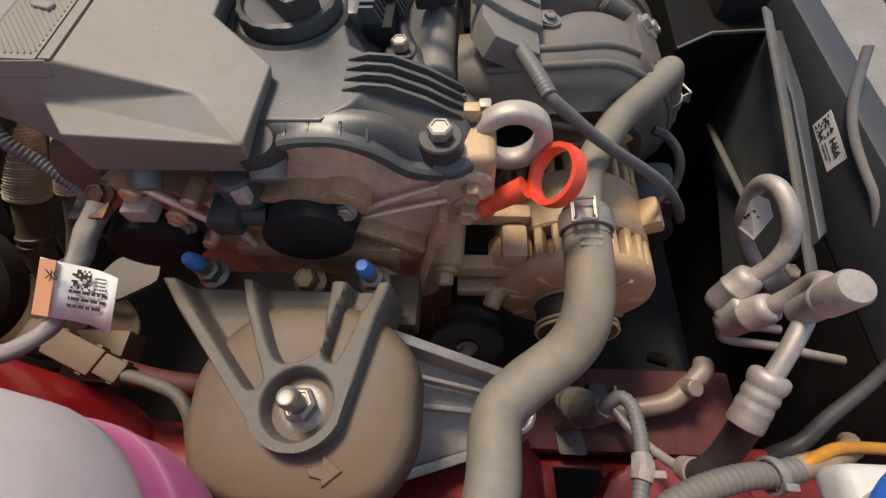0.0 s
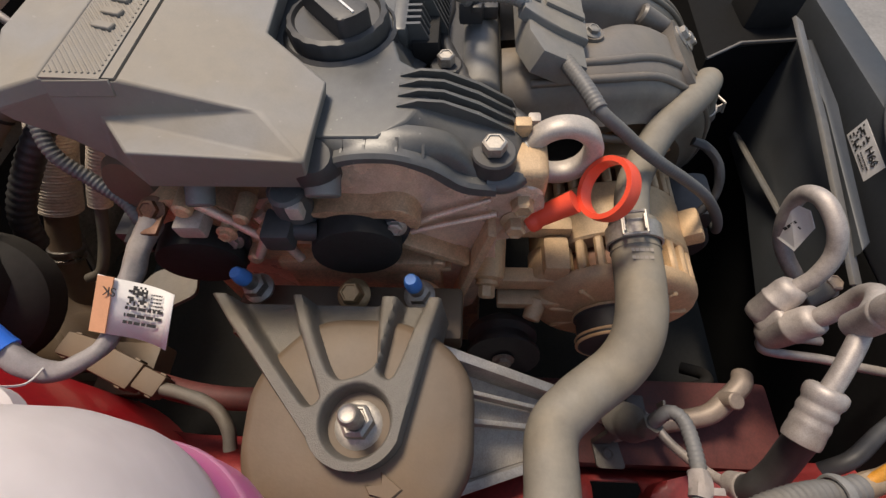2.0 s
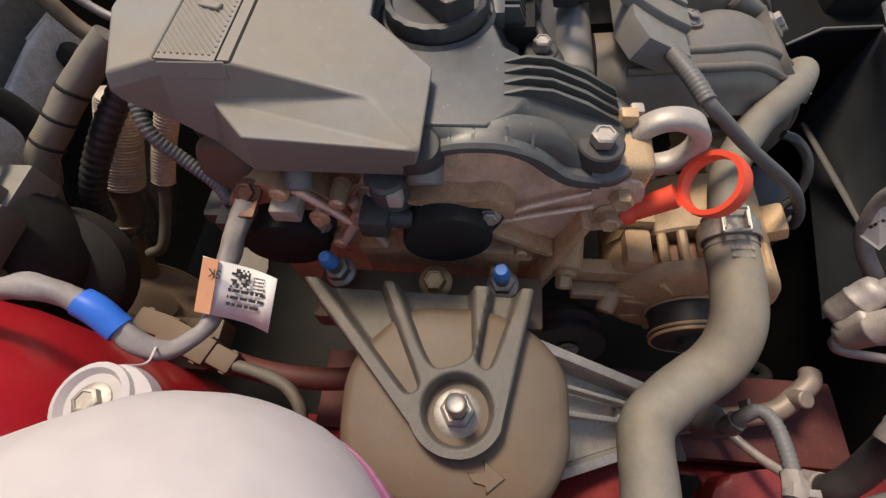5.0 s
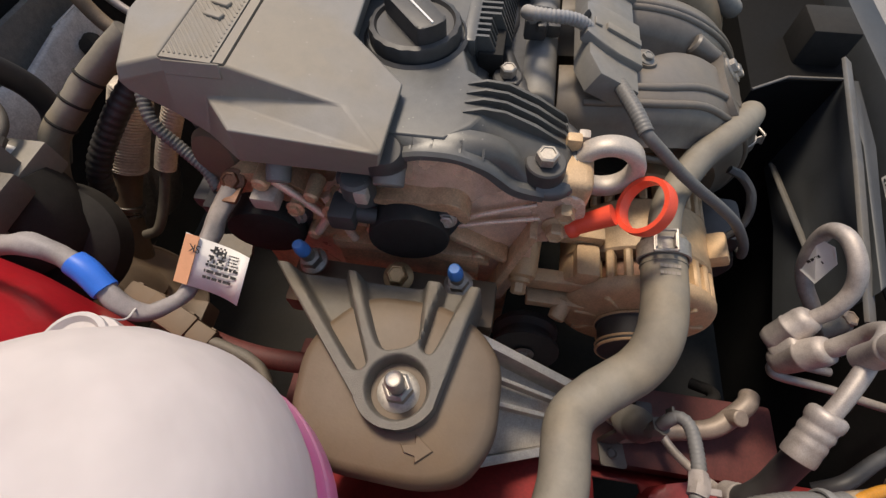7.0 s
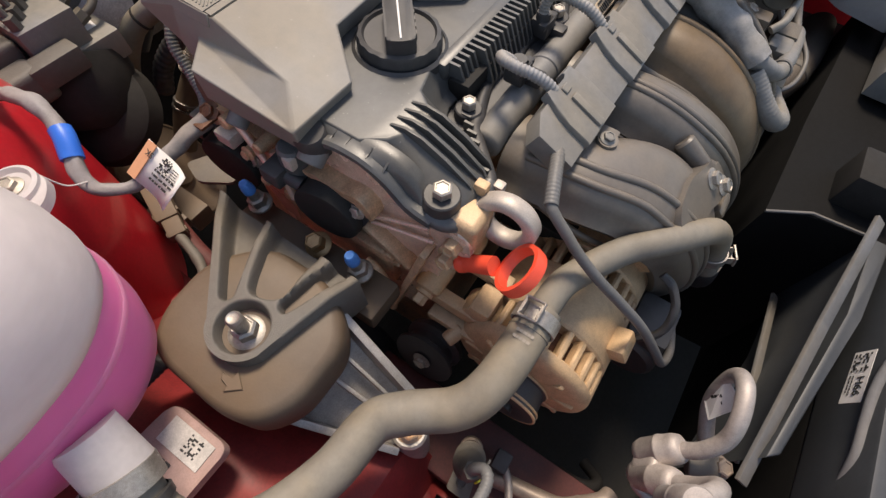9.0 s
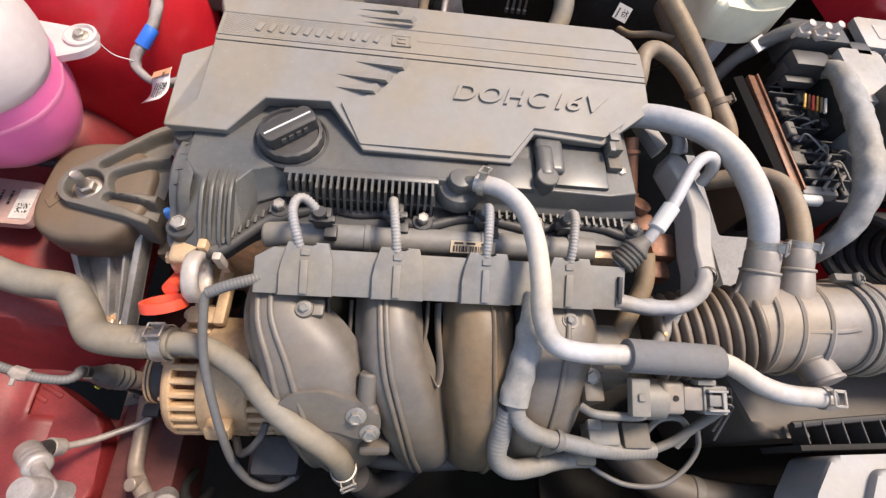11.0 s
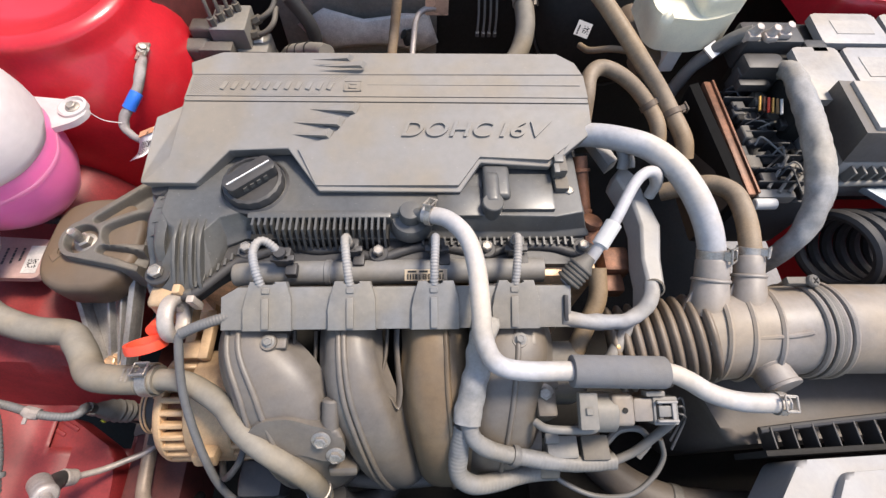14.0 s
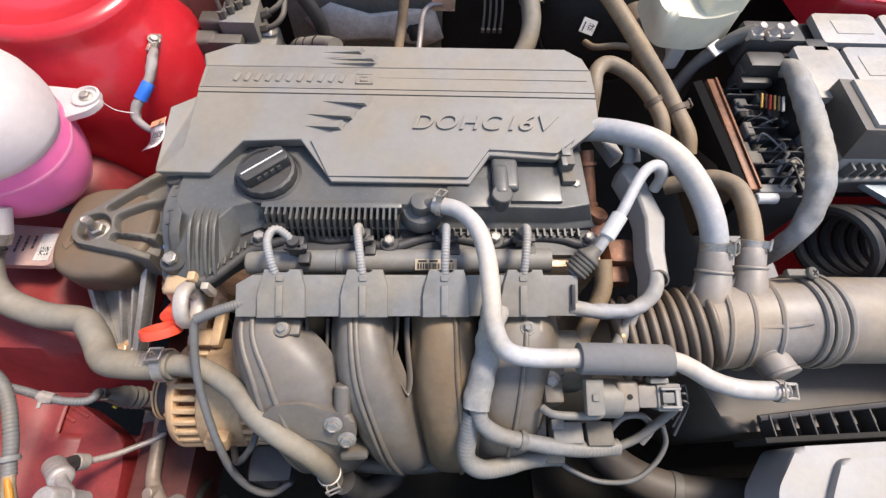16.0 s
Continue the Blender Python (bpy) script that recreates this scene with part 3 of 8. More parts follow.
tagged(obj("headlamp_carrier", bm, M_BLACK), "black plastic headlamp carrier wall", "panel", kind="structure")

# ---- engine ----
block = thing("engine_block", "stained cast aluminium engine block and timing cover", "engine")
bm = BM()
prism(bm, round_poly([(0.24, -0.062), (0.17, -0.060), (0.155, -0.036), (0.024, -0.040), (0.020, -0.078), (0.015, -0.13), (0.035, -0.22), (0.20, -0.22), (0.24, -0.12)], 0.012), -0.02, 0.008, Matrix(((0, 0, -1, -0.118), (1, 0, 0, 0), (0, 1, 0, 0), (0, 0, 0, 1))), 0.004)
part("timing_cover", bm, M_ALU, block)
bm = BM()
box(bm, (0.12, 0.15, -0.2), (0.46, 0.25, 0.32), None, 0.01)
part("block", bm, M_ALU_TAN, block)
bm = BM()
box(bm, (0.115, 0.15, -0.05), (0.44, 0.20, 0.03), None, 0.006)
part("cylinder_head", bm, M_ALU, block)
# arched end plates under the valve cover
END = Matrix(((0, 0, -1, 0), (1, 0, 0, 0), (0, 1, 0, 0), (0, 0, 0, 1)))
bm = BM()
prism(bm, round_poly([(0.175, -0.062), (0.150, -0.040), (0.119, -0.020), (0.100, -0.0095), (0.078, -0.0115), (0.060, -0.0215), (0.045, -0.037), (0.026, -0.041), (0.022, -0.07), (0.03, -0.10), (0.17, -0.10)], 0.012), 0.108, 0.1285, END, 0.0015)
part("arched_plate", bm, M_ALU, block, smooth=30)
bm = BM()
prism(bm, round_poly([(0.262, -0.075), (0.24, -0.045), (0.215, -0.036), (0.19, -0.042), (0.172, -0.062), (0.16, -0.11), (0.262, -0.12)], 0.012), 0.11, 0.1365, END, 0.0015)
part("arched_plate", bm, M_ALU_TAN, block, smooth=30)
# smooth cast skin from the arch to the corner lug and down to the leg
bm = BM()
prism(bm, round_poly([(0.152, -0.050), (0.119, -0.028), (0.060, -0.026), (0.045, -0.040), (0.026, -0.042), (0.010, -0.036), (-0.006, -0.036), (-0.0115, -0.052), (-0.008, -0.078), (0.006, -0.088), (0.020, -0.098), (0.034, -0.150), (0.050, -0.205), (0.062, -0.205), (0.070, -0.14), (0.074, -0.100), (0.15, -0.100)], 0.008), 0.110, 0.1275, END, 0.003)
part("cover_skin", bm, M_ALU, block, smooth=40)
# cast ledge over the first actuator, swelling round its ear
bm = BM()
prism(bm, round_poly([(0.134, -0.044), (0.118, -0.0405), (0.094, -0.0418), (0.084, -0.0388), (0.074, -0.0392), (0.067, -0.046), (0.0645, -0.058), (0.070, -0.060), (0.076, -0.0475), (0.128, -0.0475)], 0.004), 0.122, 0.1425, END, 0.002)
part("cast_ledge", bm, M_ALU_TAN, block)
# ribs that fan out over the timing cover
for a, b, r in (((-0.1345, 0.071, -0.064), (-0.1315, 0.022, -0.0425), 0.0022), ((-0.1350, 0.073, -0.073), (-0.1315, 0.018, -0.0575), 0.0022), 
                ((-0.138, 0.150, -0.042), (-0.146, 0.178, -0.088), 0.004), ((-0.138, 0.166, -0.05), (-0.146, 0.150, -0.092), 0.004), ((-0.138, 0.20, -0.04), (-0.145, 0.168, -0.066), 0.0035)):
    bm = BM()
    cyl(bm, a, b, r, r * 0.8, 10)
    part("rib", bm, M_ALU, block)
# level bar under the actuators and the sloping shelf down to the leg
bm = BM()
box(bm, (-0.133, 0.115, -0.112), (0.018, 0.118, 0.013), None, 0.003)
box(bm, (-0.131, 0.115, -0.140), (0.012, 0.118, 0.050), None, 0.003)
part("bar", bm, M_ALU_TAN, block)
bm = BM()
a_, b_ = Vector((-0.133, 0.080, -0.0815)), Vector((-0.133, 0.036, -0.1085))
box(bm, (0, 0, 0), (0.016, 0.0058, (b_ - a_).length), frame_of((a_ + b_) / 2, b_ - a_, (1, 0, 0)), 0.0016)
box(bm, (-0.132, 0.055, -0.1215), (0.012, 0.014, 0.006), None, 0.002)
part("shelf", bm, M_ALU_TAN, block)
bm = BM()
cyl(bm, (-0.128, 0.058, -0.108), (-0.142, 0.057, -0.108), 0.006, 0.0052, 16, 0.001)
part("boss", bm, M_ALU_TAN, block)
for p, r in (((-0.140, 0.160, -0.058), 0.007), ((-0.140, 0.172, -0.045), 0.006), ((-0.140, 0.186, -0.058), 0.006), ((-0.138, 0.207, -0.04), 0.007), ((-0.140, 0.134, -0.078), 0.006), ((-0.141, 0.182, -0.092), 0.006)):
    bm = BM()
    cyl(bm, (p[0] + 0.012, p[1], p[2]), (p[0] - 0.008, p[1], p[2] + 0.001), r, r * 0.85, 16, 0.0015)
    part("boss", bm, M_ALU_TAN, block)
for p in ((-0.148, 0.160, -0.057), (-0.148, 0.186, -0.057)):
    bolt(block, p, (-1, 0, 0.15), 0.008, M_ALU_TAN)
bm = BM()
cyl(bm, (-0.118, 0.118, -0.010), (-0.143, 0.117, -0.026), 0.0105, 0.010, 20, 0.001)
part("dowel", bm, M_GREY, block)
bm = BM()
cyl(bm, (-0.12, 0.194, -0.018), (-0.144, 0.192, -0.034), 0.0085, 0.008, 20, 0.001)
part("dowel", bm, M_GREY, block)
bm = BM()
box(bm, (-0.143, 0.135, -0.034), (0.014, 0.009, 0.012), None, 0.002)
part("lug", bm, M_CAST, block)
bm = BM()
box(bm, (-0.146, 0.205, -0.05), (0.014, 0.018, 0.012), None, 0.002)
part("lug", bm, M_CAST, block)
# proud leg edge that runs down to the alternator
bm = BM()
a_, b_ = Vector((-0.134, 0.0205, -0.066)), Vector((-0.140, 0.0555, -0.203))
box(bm, (0, 0, 0), (0.018, 0.0062, (b_ - a_).length), frame_of((a_ + b_) / 2, b_ - a_, (1, 0, 0)), 0.002)
box(bm, (-0.142, 0.062, -0.201), (0.016, 0.020, 0.006), None, 0.002)
tube(bm, [(-0.146, 0.078, -0.126), (-0.147, 0.066, -0.130), (-0.148, 0.057, -0.145), (-0.149, 0.053, -0.170), (-0.149, 0.052, -0.195)], 0.004, 10)
part("flange_edge", bm, M_ALU_TAN, block)
bm = BM()
lathe(bm, (-0.095, 0.019, -0.125), (-0.95, 0.05, -0.3), [(0.0128, 0), (0.0128, 0.040), (0.0120, 0.0425), (0.0085, 0.0445), (0.0085, 0.047)], 20)
part("pillar", bm, M_ALT, block)
bolt(block, (-0.1395, 0.0215, -0.139), (-0.95, 0.05, -0.3), 0.011, M_ALT, 0.011)
# corner boss, lug and the two bolts below the lifting eye
bm = BM()
box(bm, (-0.111, 0.004, -0.055), (0.03, 0.030, 0.058), None, 0.006, 3)
box(bm, (-0.094, 0.004, -0.024), (0.008, 0.010, 0.016), None, 0.002)
part("corner_boss", bm, M_ALT, block)
bm = BM()
cyl(bm, (-0.112, 0.003, -0.050), (-0.124, 0.003, -0.050), 0.0105, 0.0105, 20, 0.001)
cyl(bm, (-0.112, 0.006, -0.069), (-0.127, 0.006, -0.069), 0.0105, 0.0105, 20, 0.001)
part("bolt_pad", bm, M_CAST, block)
bolt(block, (-0.1255, 0.003, -0.050), (-1, 0.0, 0.1), 0.0115, M_ALT, 0.011)
bolt(block, (-0.1285, 0.006, -0.069), (-1, 0.0, 0.1), 0.0115, M_ALT, 0.011)
# dark crank pulley and belt below
bm = BM()
lathe(bm, (-0.143, 0.004, -0.238), (-1, 0, 0.25), [(0.02, -0.01), (0.032, 0), (0.032, 0.006), (0.026, 0.010), (0.026, 0.018), (0.033, 0.022), (0.033, 0.026), (0.012, 0.026)], 30)
pul = part("idler_pulley", bm, M_BLACK, block, "black belt idler pulley")
bolt(pul, (-0.170, 0.004, -0.2315), (-1, 0, 0.25), 0.012)
bm = BM()
lathe(bm, (-0.155, 0.11, -0.31), (-1, 0, 0), [(0.03, 0), (0.065, 0.004), (0.065, 0.024), (0.03, 0.028)], 36)
part("crank_pulley", bm, M_DARK, block)


# camshaft phaser covers, black drums that look out of the timing cover
def phaser(y, z, ear_y, ear_z):
    t = thing("camshaft_actuator", "round black plastic camshaft actuator on the timing cover", "actuator", "camshaft actuators")
    bm = BM()
    lathe(bm, (-0.130, y, z), (-1, -0.12, -0.03), [(0.0285, 0), (0.0285, 0.021), (0.0277, 0.0232), (0.026, 0.0238), (0.01, 0.0238)], 44)
    part("drum", bm, M_DARK, t)
    bm = BM()
    prism(bm, round_poly([(y + 0.034, z + 0.014), (y + 0.02, z + 0.0215), (y - 0.012, z + 0.0215), (ear_y - 0.006, ear_z + 0.0085), (ear_y - 0.0105, ear_z + 0.002), (ear_y - 0.007, ear_z - 0.012), (y - 0.02, z - 0.03), (y + 0.03, z - 0.03)], 0.006), 0.0, 0.009, Matrix(((0, 0, -1, -0.131), (1, 0, 0, 0), (0, 1, 0, 0), (0, 0, 0, 1))), 0.002)
    part("flange", bm, M_BLACK, t)
    bm = BM()
    cyl(bm, (-0.132, ear_y, ear_z), (-0.1415, ear_y, ear_z), 0.0085, 0.0078, 18, 0.001)
    part("ear", bm, M_BLACK, t)
    bolt(t, (-0.1415, ear_y, ear_z), (-1, 0, 0.35), 0.0088)
    return t


phaser(0.1085, -0.0715, 0.0805, -0.0570)
phaser(0.220, -0.088, 0.1925, -0.076)
plug = thing("cable_plug", "small black cable plug on the timing cover", "plug")
bm = BM()
box(bm, (-0.150, 0.148, -0.049), (0.022, 0.018, 0.016), None, 0.003)
part("housing", bm, M_BLACK, plug)
bm = BM()
cyl(bm, (-0.150, 0.142, -0.050), (-0.148, 0.128, -0.054), 0.006, 0.006, 12)
part("stem", bm, M_BLACK, plug)

# ---- valve cover ----
valve = thing("valve_cover", "dusty black plastic valve cover with fins", "valve cover")
flange = round_poly([(-0.104, 0.170), (-0.122, 0.160), (-0.122, 0.075), (-0.124, 0.030), (-0.127, 0.008), (-0.110, -0.005), (-0.085, -0.003), (-0.060, 0.022), (-0.036, 0.036), (0.332, 0.036), (0.347, 0.050), (0.347, 0.275), (-0.104, 0.275)], 0.010, 3)
bm = BM()
prism(bm, flange, -0.046, -0.031, None, 0.003)
part("flange", bm, M_BLACK, valve)
# body: four outlines stacked from the flange to the flat top
front = [(-0.104, 0.165), (-0.1235, 0.155), (-0.1235, 0.075), (-0.1235, 0.040), (-0.122, 0.010), (-0.100, 0.003), (-0.080, 0.006), (-0.064, 0.028), (-0.058, 0.058), (-0.040, 0.066), (0.30, 0.066), (0.342, 0.070), (0.342, 0.27), (-0.104, 0.27)]
mid = [(-0.100, 0.165), (-0.1230, 0.153), (-0.1230, 0.075), (-0.1230, 0.042), (-0.119, 0.014), (-0.100, 0.007), (-0.082, 0.010), (-0.067, 0.030), (-0.058, 0.066), (-0.038, 0.074), (0.30, 0.072), (0.338, 0.076), (0.338, 0.266), (-0.100, 0.266)]
top = [(-0.096, 0.165), (-0.122, 0.148), (-0.122, 0.085), (-0.110, 0.070), (-0.100, 0.064), (-0.091, 0.060), (-0.083, 0.058), (-0.074, 0.060), (-0.060, 0.078), (-0.034, 0.086), (0.30, 0.078), (0.330, 0.084), (0.330, 0.260), (-0.096, 0.260)]
bm = BM()
rings = [[bm.verts.new((x, y, z)) for x, y in poly] for poly, z in ((front, -0.034), (front, -0.027), (mid, -0.022), (top, 0.0))]
rings_to_faces(bm, rings)
vb = part("body", bm, M_VALVE, valve, smooth=30)
mod = vb.modifiers.new("edge", "BEVEL")
mod.width, mod.segments, mod.limit_method = 0.006, 4, "ANGLE"
# four fins on the rounded corner
for i in range(4):
    x = -0.0985 + i * 0.0084
    y0 = 0.004
    bm = BM()
    prism(bm, [(y0, -0.031), (0.078, -0.006), (0.076, 0.0008), (0.064, 0.0042), (0.050, 0.0030), (0.030, -0.0062), (y0 + 0.006, -0.0185)], x - 0.0014, x + 0.0014, Matrix(((0, 0, 1, 0), (1, 0, 0, 0), (0, 1, 0, 0), (0, 0, 0, 1))), 0.0008, 1)
    part("corner_fin", bm, M_VALVE, valve)
# raised front wall with upright slats
bm = BM()
box(bm, (0.045, 0.0815, -0.006), (0.152, 0.010, 0.014), None, 0.003)
part("slat_ledge", bm, M_VALVE, valve)
# dark block between the slats: the shade of their gaps as colour
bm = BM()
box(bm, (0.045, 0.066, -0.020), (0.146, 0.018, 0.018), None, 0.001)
part("slat_gap_shade", bm, M_DARK, valve)
for i in range(22):
    x = -0.024 + i * 0.0066
    bm = BM()
    yf = 0.052 if i > 3 else 0.058
    prism(bm, [(yf, -0.032), (0.080, -0.032), (0.080, 0.0005), (yf + 0.010, 0.0005), (yf, -0.022)], x - 0.0012, x + 0.0012, Matrix(((0, 0, 1, 0), (1, 0, 0, 0), (0, 1, 0, 0), (0, 0, 0, 1))))
    part("slat", bm, M_VALVE, valve)
# wavy bead that dips forward round each bolt
bm = BM()
xs = (-0.096, -0.090, -0.080, -0.064, -0.046, -0.034, -0.018, 0.01, 0.04, 0.07, 0.094, 0.107, 0.120, 0.15, 0.18, 0.21, 0.224, 0.238, 0.27, 0.30, 0.318, 0.331, 0.344)
ys = (0.001, 0.001, 0.005, 0.021, 0.039, 0.043, 0.050, 0.058, 0.054, 0.056, 0.046, 0.043, 0.047, 0.057, 0.056, 0.050, 0.046, 0.052, 0.058, 0.056, 0.050, 0.048, 0.056)
tube(bm, [(x, y, -0.030) for x, y in zip(xs, ys)], 0.0058, 12, 4)
part("wavy_bead", bm, M_BLACK, valve, smooth=70)
bm = BM()
tube(bm, [(-0.040, 0.046, -0.036), (-0.006, 0.0525, -0.036), (0.004, 0.0500, -0.036), (0.013, 0.0435, -0.036), (0.020, 0.0440, -0.036), (0.026, 0.0515, -0.036), (0.036, 0.0530, -0.036), (0.067, 0.0525, -0.036), (0.084, 0.0490, -0.036), (0.1075, 0.0375, -0.036), (0.1195, 0.0425, -0.036), (0.1345, 0.0510, -0.036),
          (0.166, 0.0535, -0.036), (0.190, 0.0445, -0.036), (0.224, 0.0390, -0.036), (0.238, 0.0450, -0.036), (0.262, 0.0530, -0.036), (0.300, 0.0510, -0.036), (0.330, 0.0410, -0.036)], 0.0011, 6, 3)
part("gasket_edge", bm, M_PIPE, valve, "thin pale gasket edge")
for x in np.linspace(0.155, 0.32, 22):
    bm = BM()
    box(bm, (x, 0.060, -0.026), (0.0022, 0.010, 0.010))
    part("tooth", bm, M_VALVE, valve)
for i in range(7):
    bm = BM()
    box(bm, (-0.078 + i * 0.006, 0.012 + i * 0.0062, -0.026), (0.0022, 0.008, 0.008))
    part("tooth", bm, M_VALVE, valve)
# arched end wall: a skirt that falls from the flat top to a proud lip
ARCH = ((0.156, -0.006, -0.034, -0.042), (0.144, -0.001, -0.028, -0.038), (0.134, 0.0, -0.021, -0.032), (0.124, 0.0, -0.013, -0.024), (0.112, 0.0, -0.0065, -0.0145), (0.098, 0.0, -0.0025, -0.009), (0.083, 0.0, -0.0018, -0.008),
        (0.072, -0.0002, -0.0034, -0.0098), (0.058, -0.002, -0.009, -0.0175), (0.048, -0.0055, -0.0165, -0.027), (0.041, -0.011, -0.023, -0.0325), (0.033, -0.019, -0.0265, -0.0355), (0.020, -0.024, -0.0285, -0.0365))
bm = BM()
line = [smooth_line([(y, v, 0) for y, v in zip([a[0] for a in ARCH], [a[k] for a in ARCH])], 4) for k in (1, 2, 3)]
rings = []
for a, b, c in zip(*line):
    y, zt, zl, zb = a.x, a.y, b.y, c.y
    rings.append([bm.verts.new(v) for v in ((-0.112, y, zt - 0.001), (-0.119, y, zt), (-0.1228, y, zt - 0.0018), (-0.1255, y, (zt + zl) / 2 - 0.001), (-0.1268, y, zl - 0.0004), (-0.1322, y, zl), (-0.1345, y, zl - 0.0018), (-0.1348, y, zb + 0.0012), (-0.1335, y, zb), (-0.112, y, zb))])
rings_to_faces(bm, rings)
part("end_wall", bm, M_VALVE, valve, smooth=40)
for y, zt, zl in ((0.104, 0.0, -0.004), (0.0915, 0.0, -0.002), (0.074, 0.0, -0.003), (0.060, -0.002, -0.008), (0.118, 0.0, -0.0095), (0.130, 0.0, -0.018)):
    bm = BM()
    prism(bm, [(-0.1215, zt - 0.001), (-0.1275, zt - 0.0045), (-0.130, zl), (-0.122, zl)], y - 0.0008, y + 0.0008, Matrix(((1, 0, 0, 0), (0, 0, 1, 0), (0, 1, 0, 0), (0, 0, 0, 1))))
    part("end_rib", bm, M_VALVE, valve)
bm = BM()
tube(bm, [(-0.1275, 0.026, -0.032), (-0.1265, 0.014, -0.033), (-0.120, 0.005, -0.033), (-0.110, 0.001, -0.033), (-0.096, 0.001, -0.031), (-0.082, 0.004, -0.030)], 0.0064, 12)
part("end_lip", bm, M_VALVE, valve, smooth=70)
for x, y, z in ((-0.117, 0.0215, -0.0165), (-0.034, 0.052, -0.023), (0.107, 0.047, -0.023), (0.224, 0.051, -0.022), (0.331, 0.053, -0.024), (0.318, 0.112, -0.006)):
    bm = BM()
    rb = 0.0140 if x < -0.1 else 0.0118
    cyl(bm, (x, y, z - 0.022), (x, y, z), rb, rb - 0.001, 24, 0.001)
    part("bolt_boss", bm, M_BLACK, valve)
    bolt(valve, (x, y, z), (0, 0, 1), 0.0125 if x < -0.1 else 0.0105, M_STEEL, 0.008, False)
bm = BM()
cyl(bm, (-0.138, 0.140, -0.056), (-0.138, 0.140, -0.026), 0.012, 0.011, 18, 0.002)
part("bolt_boss", bm, M_VALVE, valve)
# separator box and post beside the breather valve
bm = BM()
box(bm, (0.268, 0.108, -0.004), (0.062, 0.048, 0.018), None, 0.003)
box(bm, (0.272, 0.083, -0.011), (0.056, 0.012, 0.012), None, 0.002)
part("separator_box", bm, M_VALVE, valve)
bm = BM()
box(bm, (0.236, 0.118, 0.004), (0.030, 0.044, 0.016), None, 0.006, 3)
cyl(bm, (0.230, 0.088, -0.026), (0.230, 0.088, 0.014), 0.0115, 0.0115, 24, 0.001)
box(bm, (0.230, 0.108, 0.004), (0.018, 0.042, 0.022), None, 0.007, 3)
part("breather_post", bm, M_VALVE, valve)
bm = BM()
box(bm, (0.195, 0.098, -0.003), (0.05, 0.04, 0.010), None, 0.003)
part("raised_pad", bm, M_VALVE, valve)
bm = BM()
card(bm, (0.272, 0.0835, -0.0045), (1, 0, 0), (0, 1, 0.0), 0.012, 0.006)
part("stamp", bm, M_GREY, valve)

# oil filler cap
cap = thing("oil_filler_cap", "round black plastic oil filler cap with a grip bar", "oil cap")
CX, CY = -0.029, 0.119
bm = BM()
lathe(bm, (CX, CY, -0.008), (0, 0, 1), [(0.037, 0), (0.037, 0.008), (0.0345, 0.010), (0.034, 0.004), (0.02, 0.004)], 48)
part("collar", bm, M_BLACK, cap)
bm = BM()
prof = []
n = 72
u = 2 * math.pi / n
rings = []
for r, z, k in ((0.0325, -0.004, 0), (0.0325, 0.008, 1), (0.0315, 0.0105, 1), (0.028, 0.0115, 0), (0.0265, 0.009, 0), (0.01, 0.009, 0)):
    rings.append([bm.verts.new((CX + (r - (0.0007 if k and i % 4 < 2 else 0)) * math.cos(u * i), CY + (r - (0.0007 if k and i % 4 < 2 else 0)) * math.sin(u * i), z)) for i in range(n)])
rings_to_faces(bm, rings)
part("disc", bm, M_BLACK, cap)
gm = pose(CX, CY, 0, 0, 0, 40)
bm = BM()
prism(bm, round_poly([(-0.026, -0.011), (0.026, -0.011), (0.028, 0.0), (0.026, 0.011), (-0.026, 0.011), (-0.028, 0)], 0.004), 0.008, 0.023, gm, 0.002)
part("grip", bm, M_BLACK, cap)
bm = BM()
box(bm, (0, 0, 0.0233), (0.05, 0.0014, 0.0012), gm)
part("grip_line", bm, M_LABEL, cap, "white line along the grip")
bm = BM()
for i in range(4):
    box(bm, (-0.012 + 0.008 * i, -0.0115, 0.016), (0.0045, 0.0012, 0.005), gm)
part("raised_print", bm, M_VALVE, cap)

# ---- engine cover ----
ecover = thing("engine_cover", "dusty grey-brown moulded plastic engine cover with raised lettering", "engine cover")
A = {k: Vector(v) for k, v in dict(a=(-0.148, 0.116, 0.009), b=(-0.089, 0.115, 0.009), c=(-0.057, 0.153, 0.018), d=(0.006, 0.156, 0.018), e=(0.043, 0.106, 0.007), f=(0.196, 0.105, 0.006), g=(0.219, 0.138, 0.016),
     h=(0.296, 0.134, 0.013), i=(0.345, 0.169, 0.032), j=(0.346, 0.207, 0.036), k=(0.344, 0.249, 0.041), l=(0.337, 0.268, 0.042), m=(0.317, 0.284, 0.042), n=(-0.082, 0.284, 0.040), o=(-0.121, 0.277, 0.0305), p=(-0.113, 0.254, 0.033), q=(-0.114, 0.2125, 0.0315), R=(-0.121, 0.143, 0.0165), Q=(-0.120, 0.230, 0.012), r=(-0.149, 0.203, 0.017),
     N=(-0.086, 0.287, 0.030), O=(-0.125, 0.279, 0.0215), P=(-0.116, 0.254, 0.024), S=(-0.117, 0.2145, 0.0215)).items()}
LOW = {k: Vector(v) for k, v in dict(N=(-0.084, 0.287, 0.015), O=(-0.121, 0.281, 0.013), P=(-0.118, 0.262, -0.006), Q=(-0.124, 0.240, -0.016), r=(-0.145, 0.210, -0.014), a=(-0.139, 0.124, -0.022)).items()}
